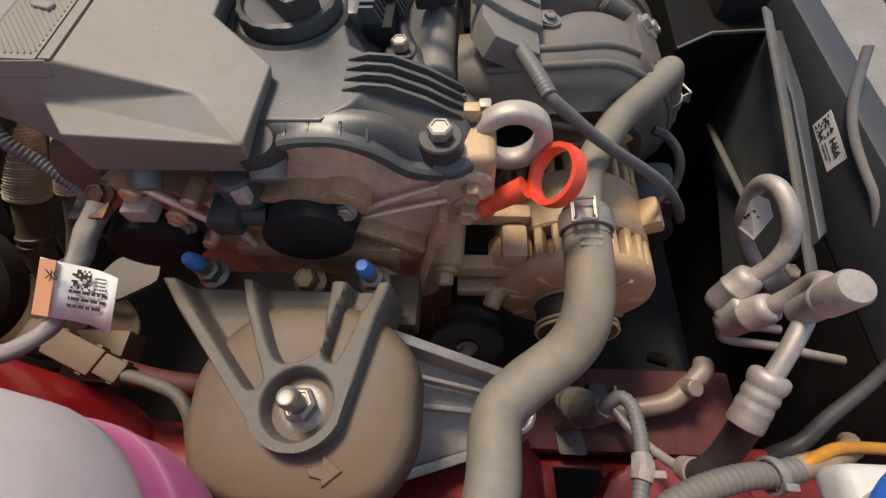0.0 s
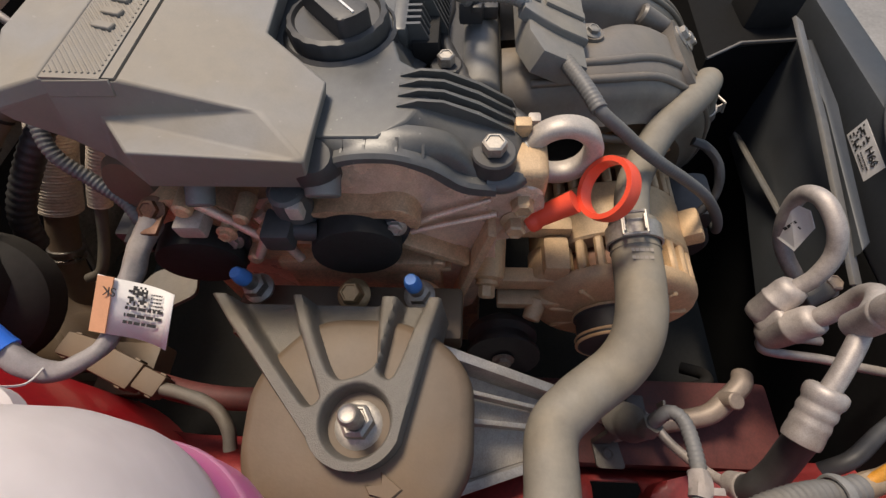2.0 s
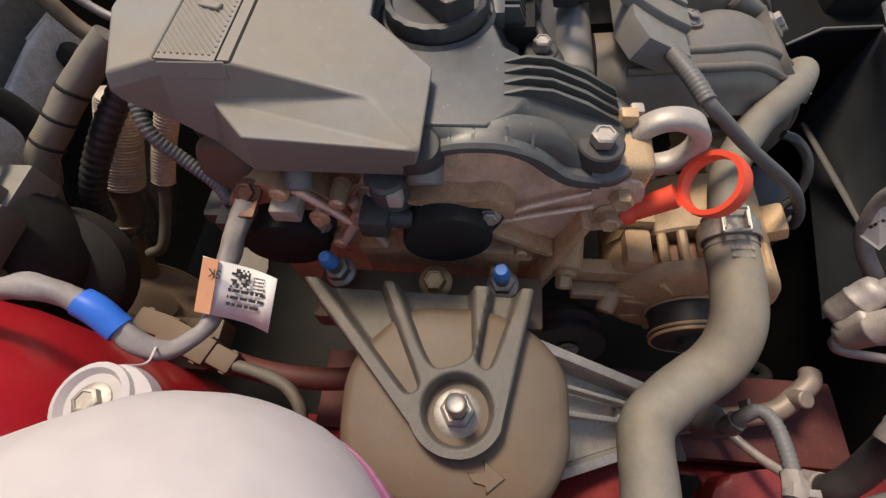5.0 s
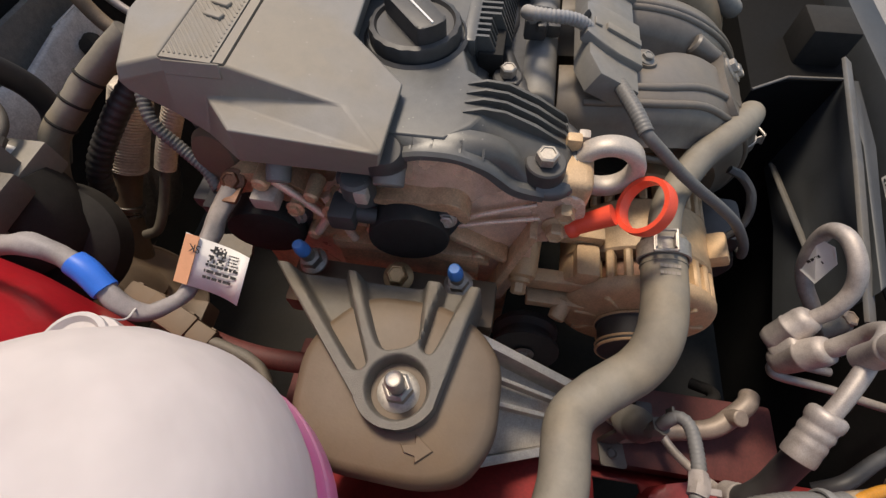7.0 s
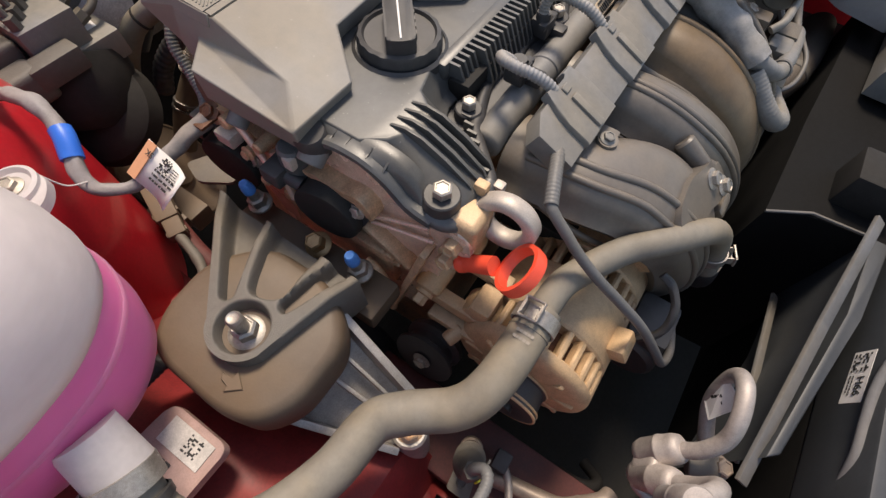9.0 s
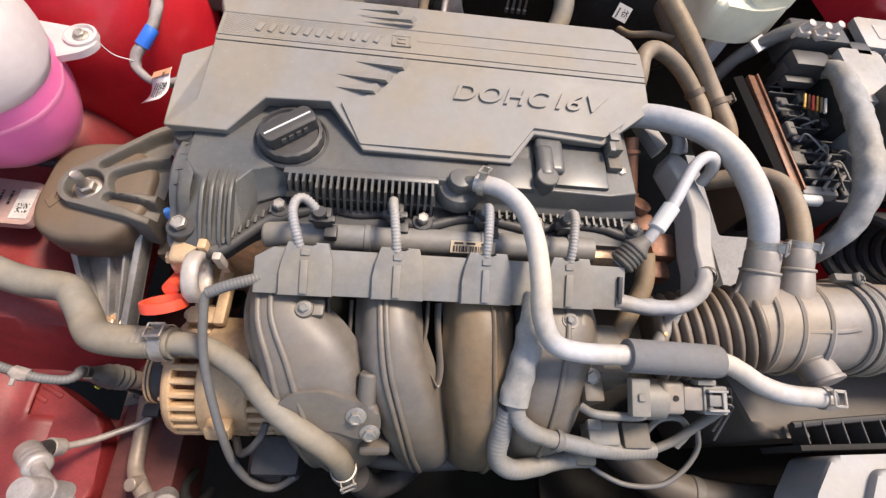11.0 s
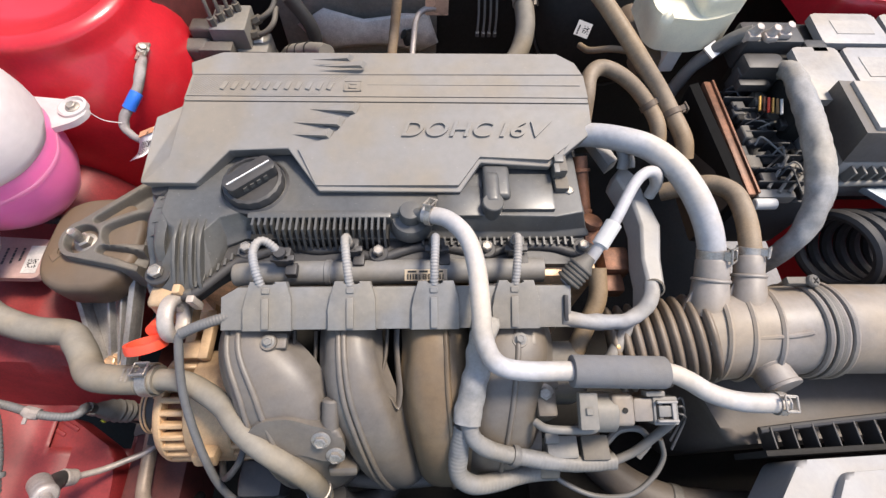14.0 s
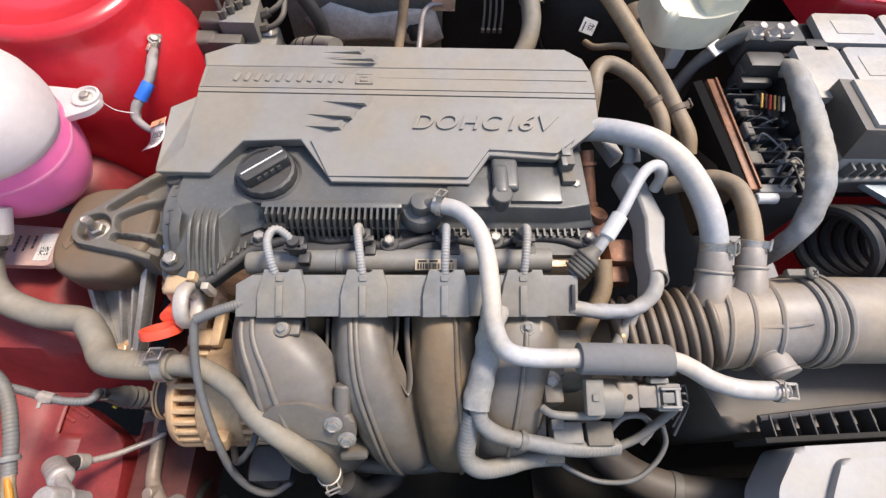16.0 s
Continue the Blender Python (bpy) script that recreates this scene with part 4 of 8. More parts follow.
drop = dict(b=(0, 0.004, -0.014), c=(0, 0.004, -0.016), d=(0, 0.004, -0.016), e=(0, 0.004, -0.009), f=(0, 0.004, -0.009), g=(0, 0.004, -0.014), h=(0, 0.004, -0.010), i=(-0.004, 0, -0.016), j=(-0.004, 0, -0.02),
            k=(-0.004, 0, -0.02), l=(-0.004, -0.002, -0.025), m=(0, -0.004, -0.03))
bm = BM()
V = {k: bm.verts.new(v) for k, v in A.items()}
W = {k: bm.verts.new(A[k] + Vector(v)) for k, v in drop.items()}
W.update({k: bm.verts.new(v) for k, v in LOW.items()})
for f in ("Qra", "QaR", "Rab", "qRbc", "qcd", "defg", "qdgj", "ghij", "pklmno", "noON", "opPO", "pqSP", "qRS", "SRQ", "PSQ"):
    bm.faces.new([V[k] for k in f])
order = "abcdefghijklm"
for s, t in zip(order, order[1:]):
    bm.faces.new((V[s], V[t], W[t], W[s]))
for s, t in ("mN", "NO", "OP", "PQ", "Qr", "ra"):
    bm.faces.new(([V["m"], V["n"], V["N"], W["N"], W["m"]]) if s == "m" else (V[s], V[t], W[t], W[s]))
G = {k: bm.verts.new(A[k] + Vector((0, 0, -0.003))) for k in "pqjk"}
bm.faces.new([G[k] for k in "pqjk"])
for s, t in (("p", "k"), ("q", "j"), ("p", "q"), ("j", "k")):
    bm.faces.new((V[s], V[t], G[t], G[s]))
shell = part("shell", bm, M_COVER, ecover, smooth=22)
mod = shell.modifiers.new("edge", "BEVEL")
mod.width, mod.segments, mod.limit_method, mod.angle_limit = 0.0018, 3, "ANGLE", radians(24)
bm = BM()
lathe(bm, (-0.128, 0.121, -0.024), (-0.25, -0.1, 1), [(0.010, 0), (0.0135, 0.003), (0.0135, 0.016), (0.010, 0.022)], 24)
part("rubber_foot", bm, M_BLACK, ecover, "black rubber foot under the corner")
bm = BM()
box(bm, (0, 0, 0), (0.016, 0.036, 0.0016), frame_of((A["p"] + A["q"] + A["P"] + A["S"]) / 4, (A["q"] - A["p"]).cross(A["P"] - A["p"]), (A["P"] - A["p"])).copy() @ Matrix.Scale(0.55, 4, (1, 0, 0)), 0.0005, 1)
part("end_tab", bm, M_COVER, ecover)
# inlaid strip with grooves
bm = BM()
st = {k: A[k] + Vector((0, 0, 0.0003)) for k in "pqjk"}


def on_strip(s, t):
    """A place on the strip: s along it, t from its front edge to its rear edge."""
    return st["q"].lerp(st["j"], s).lerp(st["p"].lerp(st["k"], s), t)


def strip_band(bm, t0, t1, s0=0.0, s1=1.0, lift=0.0, low=-0.003):
    up = Vector((0, 0, 1))
    hi = [on_strip(s, t) + up * lift for s, t in ((s0, t0), (s1, t0), (s1, t1), (s0, t1))]
    vs = [bm.verts.new(p) for p in hi] + [bm.verts.new(p + up * (low - lift)) for p in hi]
    bm.faces.new(vs[:4])
    for i in range(4):
        bm.faces.new((vs[i], vs[(i + 1) % 4], vs[4 + (i + 1) % 4], vs[4 + i]))


strip_band(bm, 0.20, 0.96)
part("strip", bm, M_COVER, ecover)
bm = BM()
strip_band(bm, 0.025, 0.17, 0.002, 0.998)
part("strip_edge", bm, M_COVER, ecover)
bm = BM()
strip_band(bm, 0.59, 0.69, 0.447, 0.985, 0.0010)
part("raised_bar", bm, M_COVER, ecover)
for i in range(46):
    s0 = 0.010 + i * 0.0086
    s1, lo_t = s0 - 0.075, 0.24
    if s1 < 0.008:
        lo_t, s1 = 0.94 - (0.94 - 0.24) * (s0 - 0.008) / 0.075, 0.008
    bm = BM()
    tube(bm, [on_strip(s0, 0.94), on_strip((s0 + s1) / 2, (0.94 + lo_t) / 2), on_strip(s1, lo_t)], 0.0007, 6, 2)
    part("hatching", bm, M_COVER, ecover)
for i in range(11):
    s = 0.085 + i * 0.0265
    p, q = on_strip(s, 0.40), on_strip(s + 0.008, 0.70)
    bm = BM()
    box(bm, (0, 0, 0.0008), ((q - p).length, 0.0055, 0.0024), frame_of((p + q) / 2, (0, 0, 1), q - p), 0.0006, 1)
    part("raised_mark", bm, M_COVER, ecover)
bm = BM()
c = on_strip(0.41, 0.55)
for dx, dy, w, h in ((0, 0.0075, 0.02, 0.0012), (0, -0.0075, 0.02, 0.0012), (-0.0095, 0, 0.0012, 0.016), (0.0095, 0, 0.0012, 0.016), (0, 0.003, 0.009, 0.0015), (0, -0.003, 0.009, 0.0015), (-0.004, 0, 0.0015, 0.007)):
    box(bm, (c.x + dx, c.y + dy, c.z + 0.0005), (w, h, 0.0018))
part("raised_emblem", bm, M_COVER, ecover)
pn = (A["j"] - A["q"]).normalized()
up_front = (Vector((0.2, 0.206, 0.034)) - Vector((0.2, 0.105, 0.006))).normalized()
for text, along, wide in (("DOHC", -0.0348, 1.23), ("1", 0.0282, 1.45), ("6V", 0.0560, 1.40)):
    lettering(text, Vector((0.215, 0.1735, 0.0292)) + Vector(pn).normalized() * along, pn, up_front, 0.0262, M_COVER, ecover, 0.0016, 0.28, space=1.08, bold=0.0003, wide=wide)
# feathered wedges where the panel steps
for x, y, z, w, l in ((0.080, 0.200, 0.0318, 0.012, 0.055), (0.064, 0.184, 0.0276, 0.012, 0.055), (0.052, 0.170, 0.0240, 0.010, 0.042), (0.086, 0.259, 0.0415, 0.007, 0.055), (0.070, 0.270, 0.0418, 0.006, 0.046)):
    bm = BM()
    vs = [bm.verts.new(v) for v in ((x, y - w / 2, z), (x + 0.004, y + w / 2, z + 0.001), (x, y + w / 2, z + 0.0055), (x - 0.003, y - w / 2, z + 0.0048), (x - l, y + w * 0.2, z - 0.0015))]
    for f in ((0, 1, 2, 3), (3, 2, 4), (2, 1, 4), (1, 0, 4), (0, 3, 4)):
        bm.faces.new([vs[i] for i in f])
    part("wedge", bm, M_COVER, ecover)
# raised panel that carries the lettering
bm = BM()
pan = [(0.040, 0.112), (0.194, 0.111), (0.218, 0.143), (0.295, 0.139), (0.338, 0.172), (0.340, 0.197), (0.088, 0.200), (0.074, 0.192), (0.055, 0.168), (0.018, 0.154)]
z_of = lambda x, y: 0.0062 + (y - 0.105) * 0.262 + (x - 0.05) * 0.013
vs = [bm.verts.new((x, y, z_of(x, y) + 0.0020)) for x, y in pan]
ws = [bm.verts.new((x, y, z_of(x, y) - 0.002)) for x, y in pan]
bm.faces.new(vs)
for i in range(len(pan)):
    bm.faces.new((vs[i], vs[(i + 1) % len(pan)], ws[(i + 1) % len(pan)], ws[i]))
part("raised_panel", bm, M_COVER, ecover)

# ---- engine mount ----
brkt = thing("mount_bracket", "ribbed black cast engine mount bracket with a bolt", "engine mount")
AP = Vector((-0.2535, 0.0930, -0.070))


def seg_dist(px_, py_, ax_, ay_, bx_, by_):
    dx, dy = bx_ - ax_, by_ - ay_
    k = min(max(((px_ - ax_) * dx + (py_ - ay_) * dy) / (dx * dx + dy * dy), 0), 1)
    return math.hypot(px_ - ax_ - k * dx, py_ - ay_ - k * dy)


def inside_by(x, y, poly):
    """How far a point lies inside an outline, negative outside it."""
    d, ins = 1e9, False
    for (ax_, ay_), (bx_, by_) in zip(poly, poly[1:] + poly[:1]):
        d = min(d, seg_dist(x, y, ax_, ay_, bx_, by_))
        if (ay_ > y) != (by_ > y) and x < ax_ + (y - ay_) / (by_ - ay_) * (bx_ - ax_):
            ins = not ins
    return d if ins else -d


POCKETS = [round_poly(p, 0.006) for p in ([(-0.150, 0.212), (-0.150, 0.160), (-0.195, 0.139), (-0.2425, 0.1155), (-0.2465, 0.1205), (-0.238, 0.129)],
                                          [(-0.150, 0.150), (-0.150, 0.092), (-0.222, 0.0865), (-0.228, 0.094), (-0.232, 0.1075), (-0.222, 0.1145)],
                                          [(-0.150, 0.0725), (-0.150, 0.052), (-0.221, 0.0735), (-0.2305, 0.0775), (-0.2275, 0.083)])]


def bracket_z(x, y):
    top = -0.0705 - 0.006 * ramp(x, (-0.205, 0), (-0.180, 1))
    low = 0.0
    for p in POCKETS:
        low = max(low, ramp(inside_by(x, y, p), (-0.0028, 0), (0.0024, 1)))
    rec = ramp(0.0178 - math.hypot(x - AP.x, y - AP.y), (-0.002, 0), (0.0025, 1))
    return top - 0.0165 * low - 0.0155 * rec


def bracket_side(s):
    """The two edges of the casting, s running from its round tip to the foot."""
    x = -0.2775 + (0.2775 - 0.180) * s
    if x < -0.262:
        h = math.sqrt(max(0.0, 0.0262 ** 2 - (x + 0.2515) ** 2))
        return x, 0.0930 - h, 0.0930 + h * 1.05
    k = (x + 0.262) / 0.082
    return x, 0.0693 - 0.0178 * k, 0.1185 + 0.0775 * k


bm = BM()
grid = []
for i in range(97):
    x, ya, yb = bracket_side((i / 96) ** 1.15)
    ys = [ya + (yb - ya) * j / 80 for j in range(81)]
    grid.append([bm.verts.new((x, ya - 0.003, -0.120))] + [bm.verts.new((x, y, bracket_z(x, y) - (0.0015 if j in (0, 80) else 0))) for j, y in enumerate(ys)] + [bm.verts.new((x, yb + 0.003, -0.120))])
for a, b in zip(grid, grid[1:]):
    for j in range(82):
        bm.faces.new((a[j], a[j + 1], b[j + 1], b[j]))
bm.faces.new(grid[-1])
bm.faces.new([r[0] for r in grid] + [r[-1] for r in grid[::-1]])
part("casting", bm, M_IRON, brkt, smooth=60)
bm = BM()
box(bm, (-0.169, 0.122, -0.138), (0.040, 0.165, 0.024), None, 0.004)
part("foot", bm, M_MOUNT, brkt)
bm = BM()
torus(bm, (-0.208, 0.0725, -0.0868), (0, 0, 1), 0.0055, 0.0008, 20, 6, 1.0)
part("cast_mark", bm, M_IRON, brkt)
bm = BM()
torus(bm, (-0.208, 0.108, -0.0868), (0, 0, 1), 0.004, 0.0007, 18, 6)
part("cast_mark", bm, M_IRON, brkt)
for x, y, z in ((-0.160, 0.184, -0.112), (-0.163, 0.069, -0.112)):
    st_ = thing("mounting_stud", "steel mounting stud with a blue painted tip", "stud", "mounting studs")
    ax = Vector((-0.12, 0.08, 1)).normalized()
    bm = BM()
    lathe(bm, (x, y, z), ax, [(0.011, 0), (0.011, 0.002), (0.008, 0.004)], 20)
    lathe(bm, (x, y, z), ax, [(0.0085, 0.003), (0.0085, 0.011), (0.007, 0.012)], 6)
    lathe(bm, (x, y, z), ax, [(0.0052, 0.011), (0.0052, 0.021)], 16)
    part("nut", bm, M_STEEL, st_)
    bm = BM()
    lathe(bm, Vector((x, y, z)) + ax * 0.021, ax, [(0.0056, 0), (0.0056, 0.006), (0.0048, 0.0075), (0.0046, 0.011), (0.0035, 0.0125)], 16)
    part("tip", bm, M_BLUE_STUD, st_, "chipped blue paint tip")
bolt(brkt, (-0.162, 0.116, -0.115), (-0.3, 0, 1), 0.0145, M_GOLD, 0.014)
bolt(brkt, (AP.x, AP.y, -0.0830), (0.03, 0, 1), 0.0165, M_STEEL, 0.012, True, "nut", 0.0)
bm = BM()
lathe(bm, (AP.x, AP.y, -0.074), (0.0, 0, 1), [(0.0050, 0), (0.0050, 0.010), (0.0056, 0.011), (0.0056, 0.0185), (0.0044, 0.0205), (0.0040, 0.0202), (0.003, 0.0198)], 24)
part("stud", bm, M_STEEL, brkt)
bm = BM()
lathe(bm, (AP.x, AP.y, -0.0862), (0, 0, 1), [(0.0150, 0), (0.0150, 0.0025), (0.0135, 0.0035)], 30)
part("washer", bm, M_IRON, brkt)

mount = thing("engine_mount", "dusty brown rounded engine mount with a raised arrow", "engine mount")
bm = BM()
poly = round_poly([(-0.303, 0.128), (-0.305, 0.072), (-0.298, 0.046), (-0.273, 0.0305), (-0.225, 0.0305), (-0.203, 0.048), (-0.190, 0.075), (-0.190, 0.13), (-0.228, 0.163), (-0.275, 0.159), (-0.297, 0.146)], 0.020, 6)
rings = []
cx, cy = -0.250, 0.097
for k, z in ((0.93, -0.127), (0.985, -0.124), (1.0, -0.118), (1.0, -0.097), (0.985, -0.0895), (0.945, -0.0845), (0.87, -0.0820), (0.5, -0.0815)):
    rings.append([bm.verts.new((cx + (x - cx) * k, cy + (y - cy) * k, z)) for x, y in poly])
rings_to_faces(bm, rings)
part("body", bm, M_MOUNT, mount, smooth=60)
bm = BM()
prism(bm, [(-0.2828, 0.089), (-0.2828, 0.0795), (-0.276, 0.081), (-0.284, 0.0695), (-0.292, 0.079), (-0.2875, 0.079), (-0.2872, 0.086)], -0.086, -0.0803, pose(0.0, -0.003, 0), 0.0005, 1)
part("arrow", bm, M_MOUNT, mount)
leg = thing("engine_mount_support", "cast aluminium mount leg with ribs and a gold bolt", "bracket")


def leg_plate(name, quad, thick, material):
    bm = BM()
    c = [Vector(q) for q in quad]
    nrm_ = (c[1] - c[0]).cross(c[3] - c[0]).normalized()
    if nrm_.z < 0:
        nrm_ = -nrm_
    hi, lo = [bm.verts.new(p) for p in c], [bm.verts.new(p - nrm_ * thick) for p in c]
    bm.faces.new(hi)
    bm.faces.new(lo[::-1])
    for i in range(4):
        bm.faces.new((hi[i], hi[(i + 1) % 4], lo[(i + 1) % 4], lo[i]))
    bmesh.ops.bevel(bm, geom=bm.edges[:], offset=0.0012, segments=2, affect="EDGES")
    return part(name, bm, material, leg)


A0, A1, B0, B1 = Vector((-0.292, 0.066, -0.128)), Vector((-0.256, -0.032, -0.172)), Vector((-0.203, 0.058, -0.110)), Vector((-0.218, -0.036, -0.164))
dn = Vector((0.004, 0.006, -0.013))
leg_plate("web", [A0 + dn, B0 + dn, B1 + dn, A1 + dn], 0.006, M_ALT_GREY)
for a, b, w, d in ((A0, A1, 0.006, 0.020), (A0.lerp(B0, 0.55), A1.lerp(B1, 0.42), 0.0035, 0.012), (A0.lerp(B0, 0.78), A1.lerp(B1, 0.7), 0.003, 0.010), (B0, B1, 0.007, 0.022)):
    bm = BM()
    box(bm, (0, 0, 0), (w, d, (b - a).length), frame_of((a + b) / 2 + dn * 0.4, b - a, (1, 0, 0)), 0.0012)
    part("rib", bm, M_ALT_GREY, leg)
bm = BM()
cyl(bm, (-0.238, -0.033, -0.260), (-0.236, -0.031, -0.170), 0.0165, 0.0150, 24, 0.002)
part("foot", bm, M_ALT_GREY, leg)
bolt(leg, (-0.236, -0.031, -0.170), (-0.1, -0.1, 1), 0.014, M_ALU_TAN, 0.009)

plate = thing("label_plate", "grey metal plate with printed label and cut-outs", "plate")
bm = BM()
prism(bm, round_poly([(-0.318, 0.058), (-0.318, 0.112), (-0.40, 0.118), (-0.425, 0.10), (-0.385, 0.09), (-0.385, 0.078), (-0.40, 0.06)], 0.008), -0.118, -0.108, None, 0.002)
part("body", bm, M_PLATE, plate)
bm = BM()
card(bm, (-0.332, 0.084, -0.1075), (0, -1, 0), (1, 0, 0), 0.038, 0.018)
part("tag", bm, M_FADED, plate, "faded printed tag")
bm = BM()
checks(bm, (-0.331, 0.078, -0.1072), (0, -1, 0), (1, 0, 0), 0.012)
bars(bm, (-0.358, 0.085, -0.1076), (0, -1, 0), (1, 0, 0), 0.03, 0.03, 3, 8, 0.6, 0.3)
part("print", bm, M_INK, plate)

# ---- lifting eye and dipstick ----
eye = thing("lifting_eye", "bare cast metal engine lifting eye", "lifting eye")
bm = BM()
m = frame_of((-0.0985, -0.0205, -0.0365), (-1, -0.04, 0.03))
prof = [(0.0245, -0.0045), (0.0245, 0.0045), (0.0225, 0.0068), (0.0165, 0.0068), (0.0142, 0.0045), (0.0142, -0.0045), (0.0165, -0.0068), (0.0225, -0.0068)]
rings = [[bm.verts.new(m @ Vector((r * math.cos(2 * math.pi * i / 48), r * math.sin(2 * math.pi * i / 48), h))) for r, h in prof] for i in range(48)]
rings_to_faces(bm, rings, closed=True)
part("ring", bm, M_CAST, eye, smooth=50)
bm = BM()
box(bm, (-0.102, 0.000, -0.048), (0.013, 0.022, 0.035), None, 0.004)
box(bm, (-0.082, -0.004, -0.036), (0.008, 0.008, 0.024), None, 0.002)
part("arm", bm, M_CAST, eye)

dip = thing("dipstick_handle", "bright orange plastic oil dipstick ring handle", "dipstick")
ax = Vector((-0.144, 0.80, 0.58)).normalized()
rc = Vector((-0.1233, -0.0465, -0.0424))
bm = BM()
m = frame_of(rc, ax)
prof = [(0.0192, -0.0046), (0.0198, 0), (0.0192, 0.0046), (0.0160, 0.0046), (0.0155, 0), (0.0160, -0.0046)]
rings = [[bm.verts.new(m @ Vector((r * math.cos(2 * math.pi * i / 48), r * math.sin(2 * math.pi * i / 48), h))) for r, h in prof] for i in range(48)]
rings_to_faces(bm, rings, closed=True)
part("ring", bm, M_ORANGE, dip)
bm = BM()
tube(bm, [(-0.126, -0.029, -0.051), (-0.127, -0.014, -0.0625), (-0.1275, -0.004, -0.071)], lambda t: 0.0074 - 0.0012 * t if t < 0.8 else 0.0078, 14)
part("stem", bm, M_ORANGE, dip)
bm = BM()
tube(bm, [(-0.1275, -0.004, -0.071), (-0.127, 0.006, -0.08), (-0.118, 0.02, -0.10)], 0.006, 12)
part("tube", bm, M_ALU, dip)

# ---- coolant hoses ----
rh = thing("radiator_hose", "thick dusty grey-brown rubber coolant hose in a double bend", "hose")
bm = BM()
tube(bm, [(-0.122, -0.0722, -0.0805), (-0.140, -0.0720, -0.0830), (-0.166, -0.0712, -0.0842), (-0.187, -0.0688, -0.0865), (-0.202, -0.0640, -0.0930), (-0.2135, -0.0550, -0.0990), (-0.2230, -0.0425, -0.1020), (-0.234, -0.0285, -0.1020), (-0.252, -0.0135, -0.1035), (-0.290, -0.010, -0.099), (-0.330, 0.003, -0.092), (-0.353, 0.022, -0.086), (-0.362, 0.05, -0.075), (-0.352, 0.082, -0.052)], 0.0152, 28, 8)
part("tube", bm, M_HOSE, rh, smooth=80)
bm = BM()
torus(bm, (-0.1425, -0.0720, -0.0833), (-1, 0.0, -0.1), 0.0153, 0.0006, 32, 6)
part("moulded_line", bm, M_HOSE, rh)
bm = BM()
bars(bm, Vector((-0.152, -0.0716, -0.0835)) + Vector((0, 0, 1)) * 0.0151, (0, -1, 0), (1, 0, 0.1), 0.016, 0.010, 2, 11, 0.7)
part("worn_print", bm, M_DUCT, rh, "worn pale print")
clamp(rh, (-0.132, -0.0721, -0.0820), (-1, 0.0, -0.12), 0.0162, (-0.2, 0.3, 1), 0.012)
clamp(rh, (-0.355, 0.074, -0.058), (0.35, 0.8, 0.55), 0.0185, (-1, 0.2, 0.4), 0.014)
bm = BM()
lathe(bm, (-0.3615, 0.058, -0.069), (0.35, 0.8, 0.55), [(0.0165, 0), (0.0178, 0.001), (0.0178, 0.006), (0.0165, 0.007)], 28, cap=False)
part("band", bm, M_BLACK, rh, "black band by the clamp")
uh = thing("upper_coolant_hose", "dusty grey rubber hose under the intake runners", "hose")
bm = BM()
tube(bm, [(-0.126, -0.0722, -0.0810), (-0.100, -0.0745, -0.0770), (-0.078, -0.0830, -0.0775), (-0.048, -0.1015, -0.0725), (-0.031, -0.1185, -0.0680), (-0.014, -0.1340, -0.0690), (0.010, -0.1500, -0.0780), (0.030, -0.1620, -0.0940), (0.042, -0.1730, -0.118), (0.044, -0.1840, -0.16)], 0.0112, 24, 8)
part("tube", bm, M_HOSE, uh, smooth=80)
clamp(uh, (0.0435, -0.1785, -0.138), (0.05, -0.25, -1), 0.0118, (0.4, -1, 0.0), 0.010)

# ---- coolant tank ----
tank = thing("coolant_tank", "milky white plastic coolant tank part filled with pink coolant", "coolant tank")


def tank_ring(bm, z, k, dx=0.0):
    pts = []
    base = round_poly([(-0.267, 0.174), (-0.275, 0.130), (-0.309, 0.100), (-0.365, 0.090), (-0.43, 0.105), (-0.455, 0.16), (-0.44, 0.235), (-0.37, 0.265), (-0.30, 0.245)], 0.035, 5)
    cx, cy = -0.355, 0.175
    for x, y in base:
        pts.append(bm.verts.new((cx + (x - cx) * k + dx, cy + (y - cy) * k, z)))
    return pts


bm = BM()
rings_to_faces(bm, [tank_ring(bm, z, k) for z, k in ((0.004, 0.978), (0.014, 1.000), (0.030, 1.002), (0.049, 0.965), (0.066, 0.880), (0.078, 0.735), (0.085, 0.50), (0.086, 0.2))], cap=True)
part("upper_shell", bm, M_TANK, tank, smooth=80)
bm = BM()
rings_to_faces(bm, [tank_ring(bm, z, k) for z, k in ((-0.085, 0.62), (-0.082, 0.78), (-0.068, 0.88), (-0.045, 0.945), (-0.020, 0.968), (-0.008, 0.972), (0.000, 0.972), (0.007, 0.970))], cap=True)
part("lower_shell", bm, M_TANK_LOW, tank, smooth=80)
bm = BM()
rings_to_faces(bm, [tank_ring(bm, z, k) for z, k in ((-0.083, 0.60), (-0.080, 0.76), (-0.066, 0.865), (-0.045, 0.93), (-0.022, 0.952), (-0.006, 0.954), (0.002, 0.948))], cap=True)
part("coolant", bm, M_COOLANT, tank, "pink coolant showing through the plastic", smooth=80)
bm = BM()
rings_to_faces(bm, [tank_ring(bm, z, k) for z, k in ((-0.0205, 0.966), (-0.0195, 0.977), (-0.0155, 0.977), (-0.0145, 0.966))], cap=True)
part("seam", bm, M_TANK_LOW, tank, smooth=50)
bm = BM()
prism(bm, round_poly([(-0.35, 0.262), (-0.35, 0.19), (-0.296, 0.203), (-0.262, 0.219), (-0.253, 0.236), (-0.262, 0.252), (-0.296, 0.256)], 0.012), -0.016, -0.008, None, 0.002)
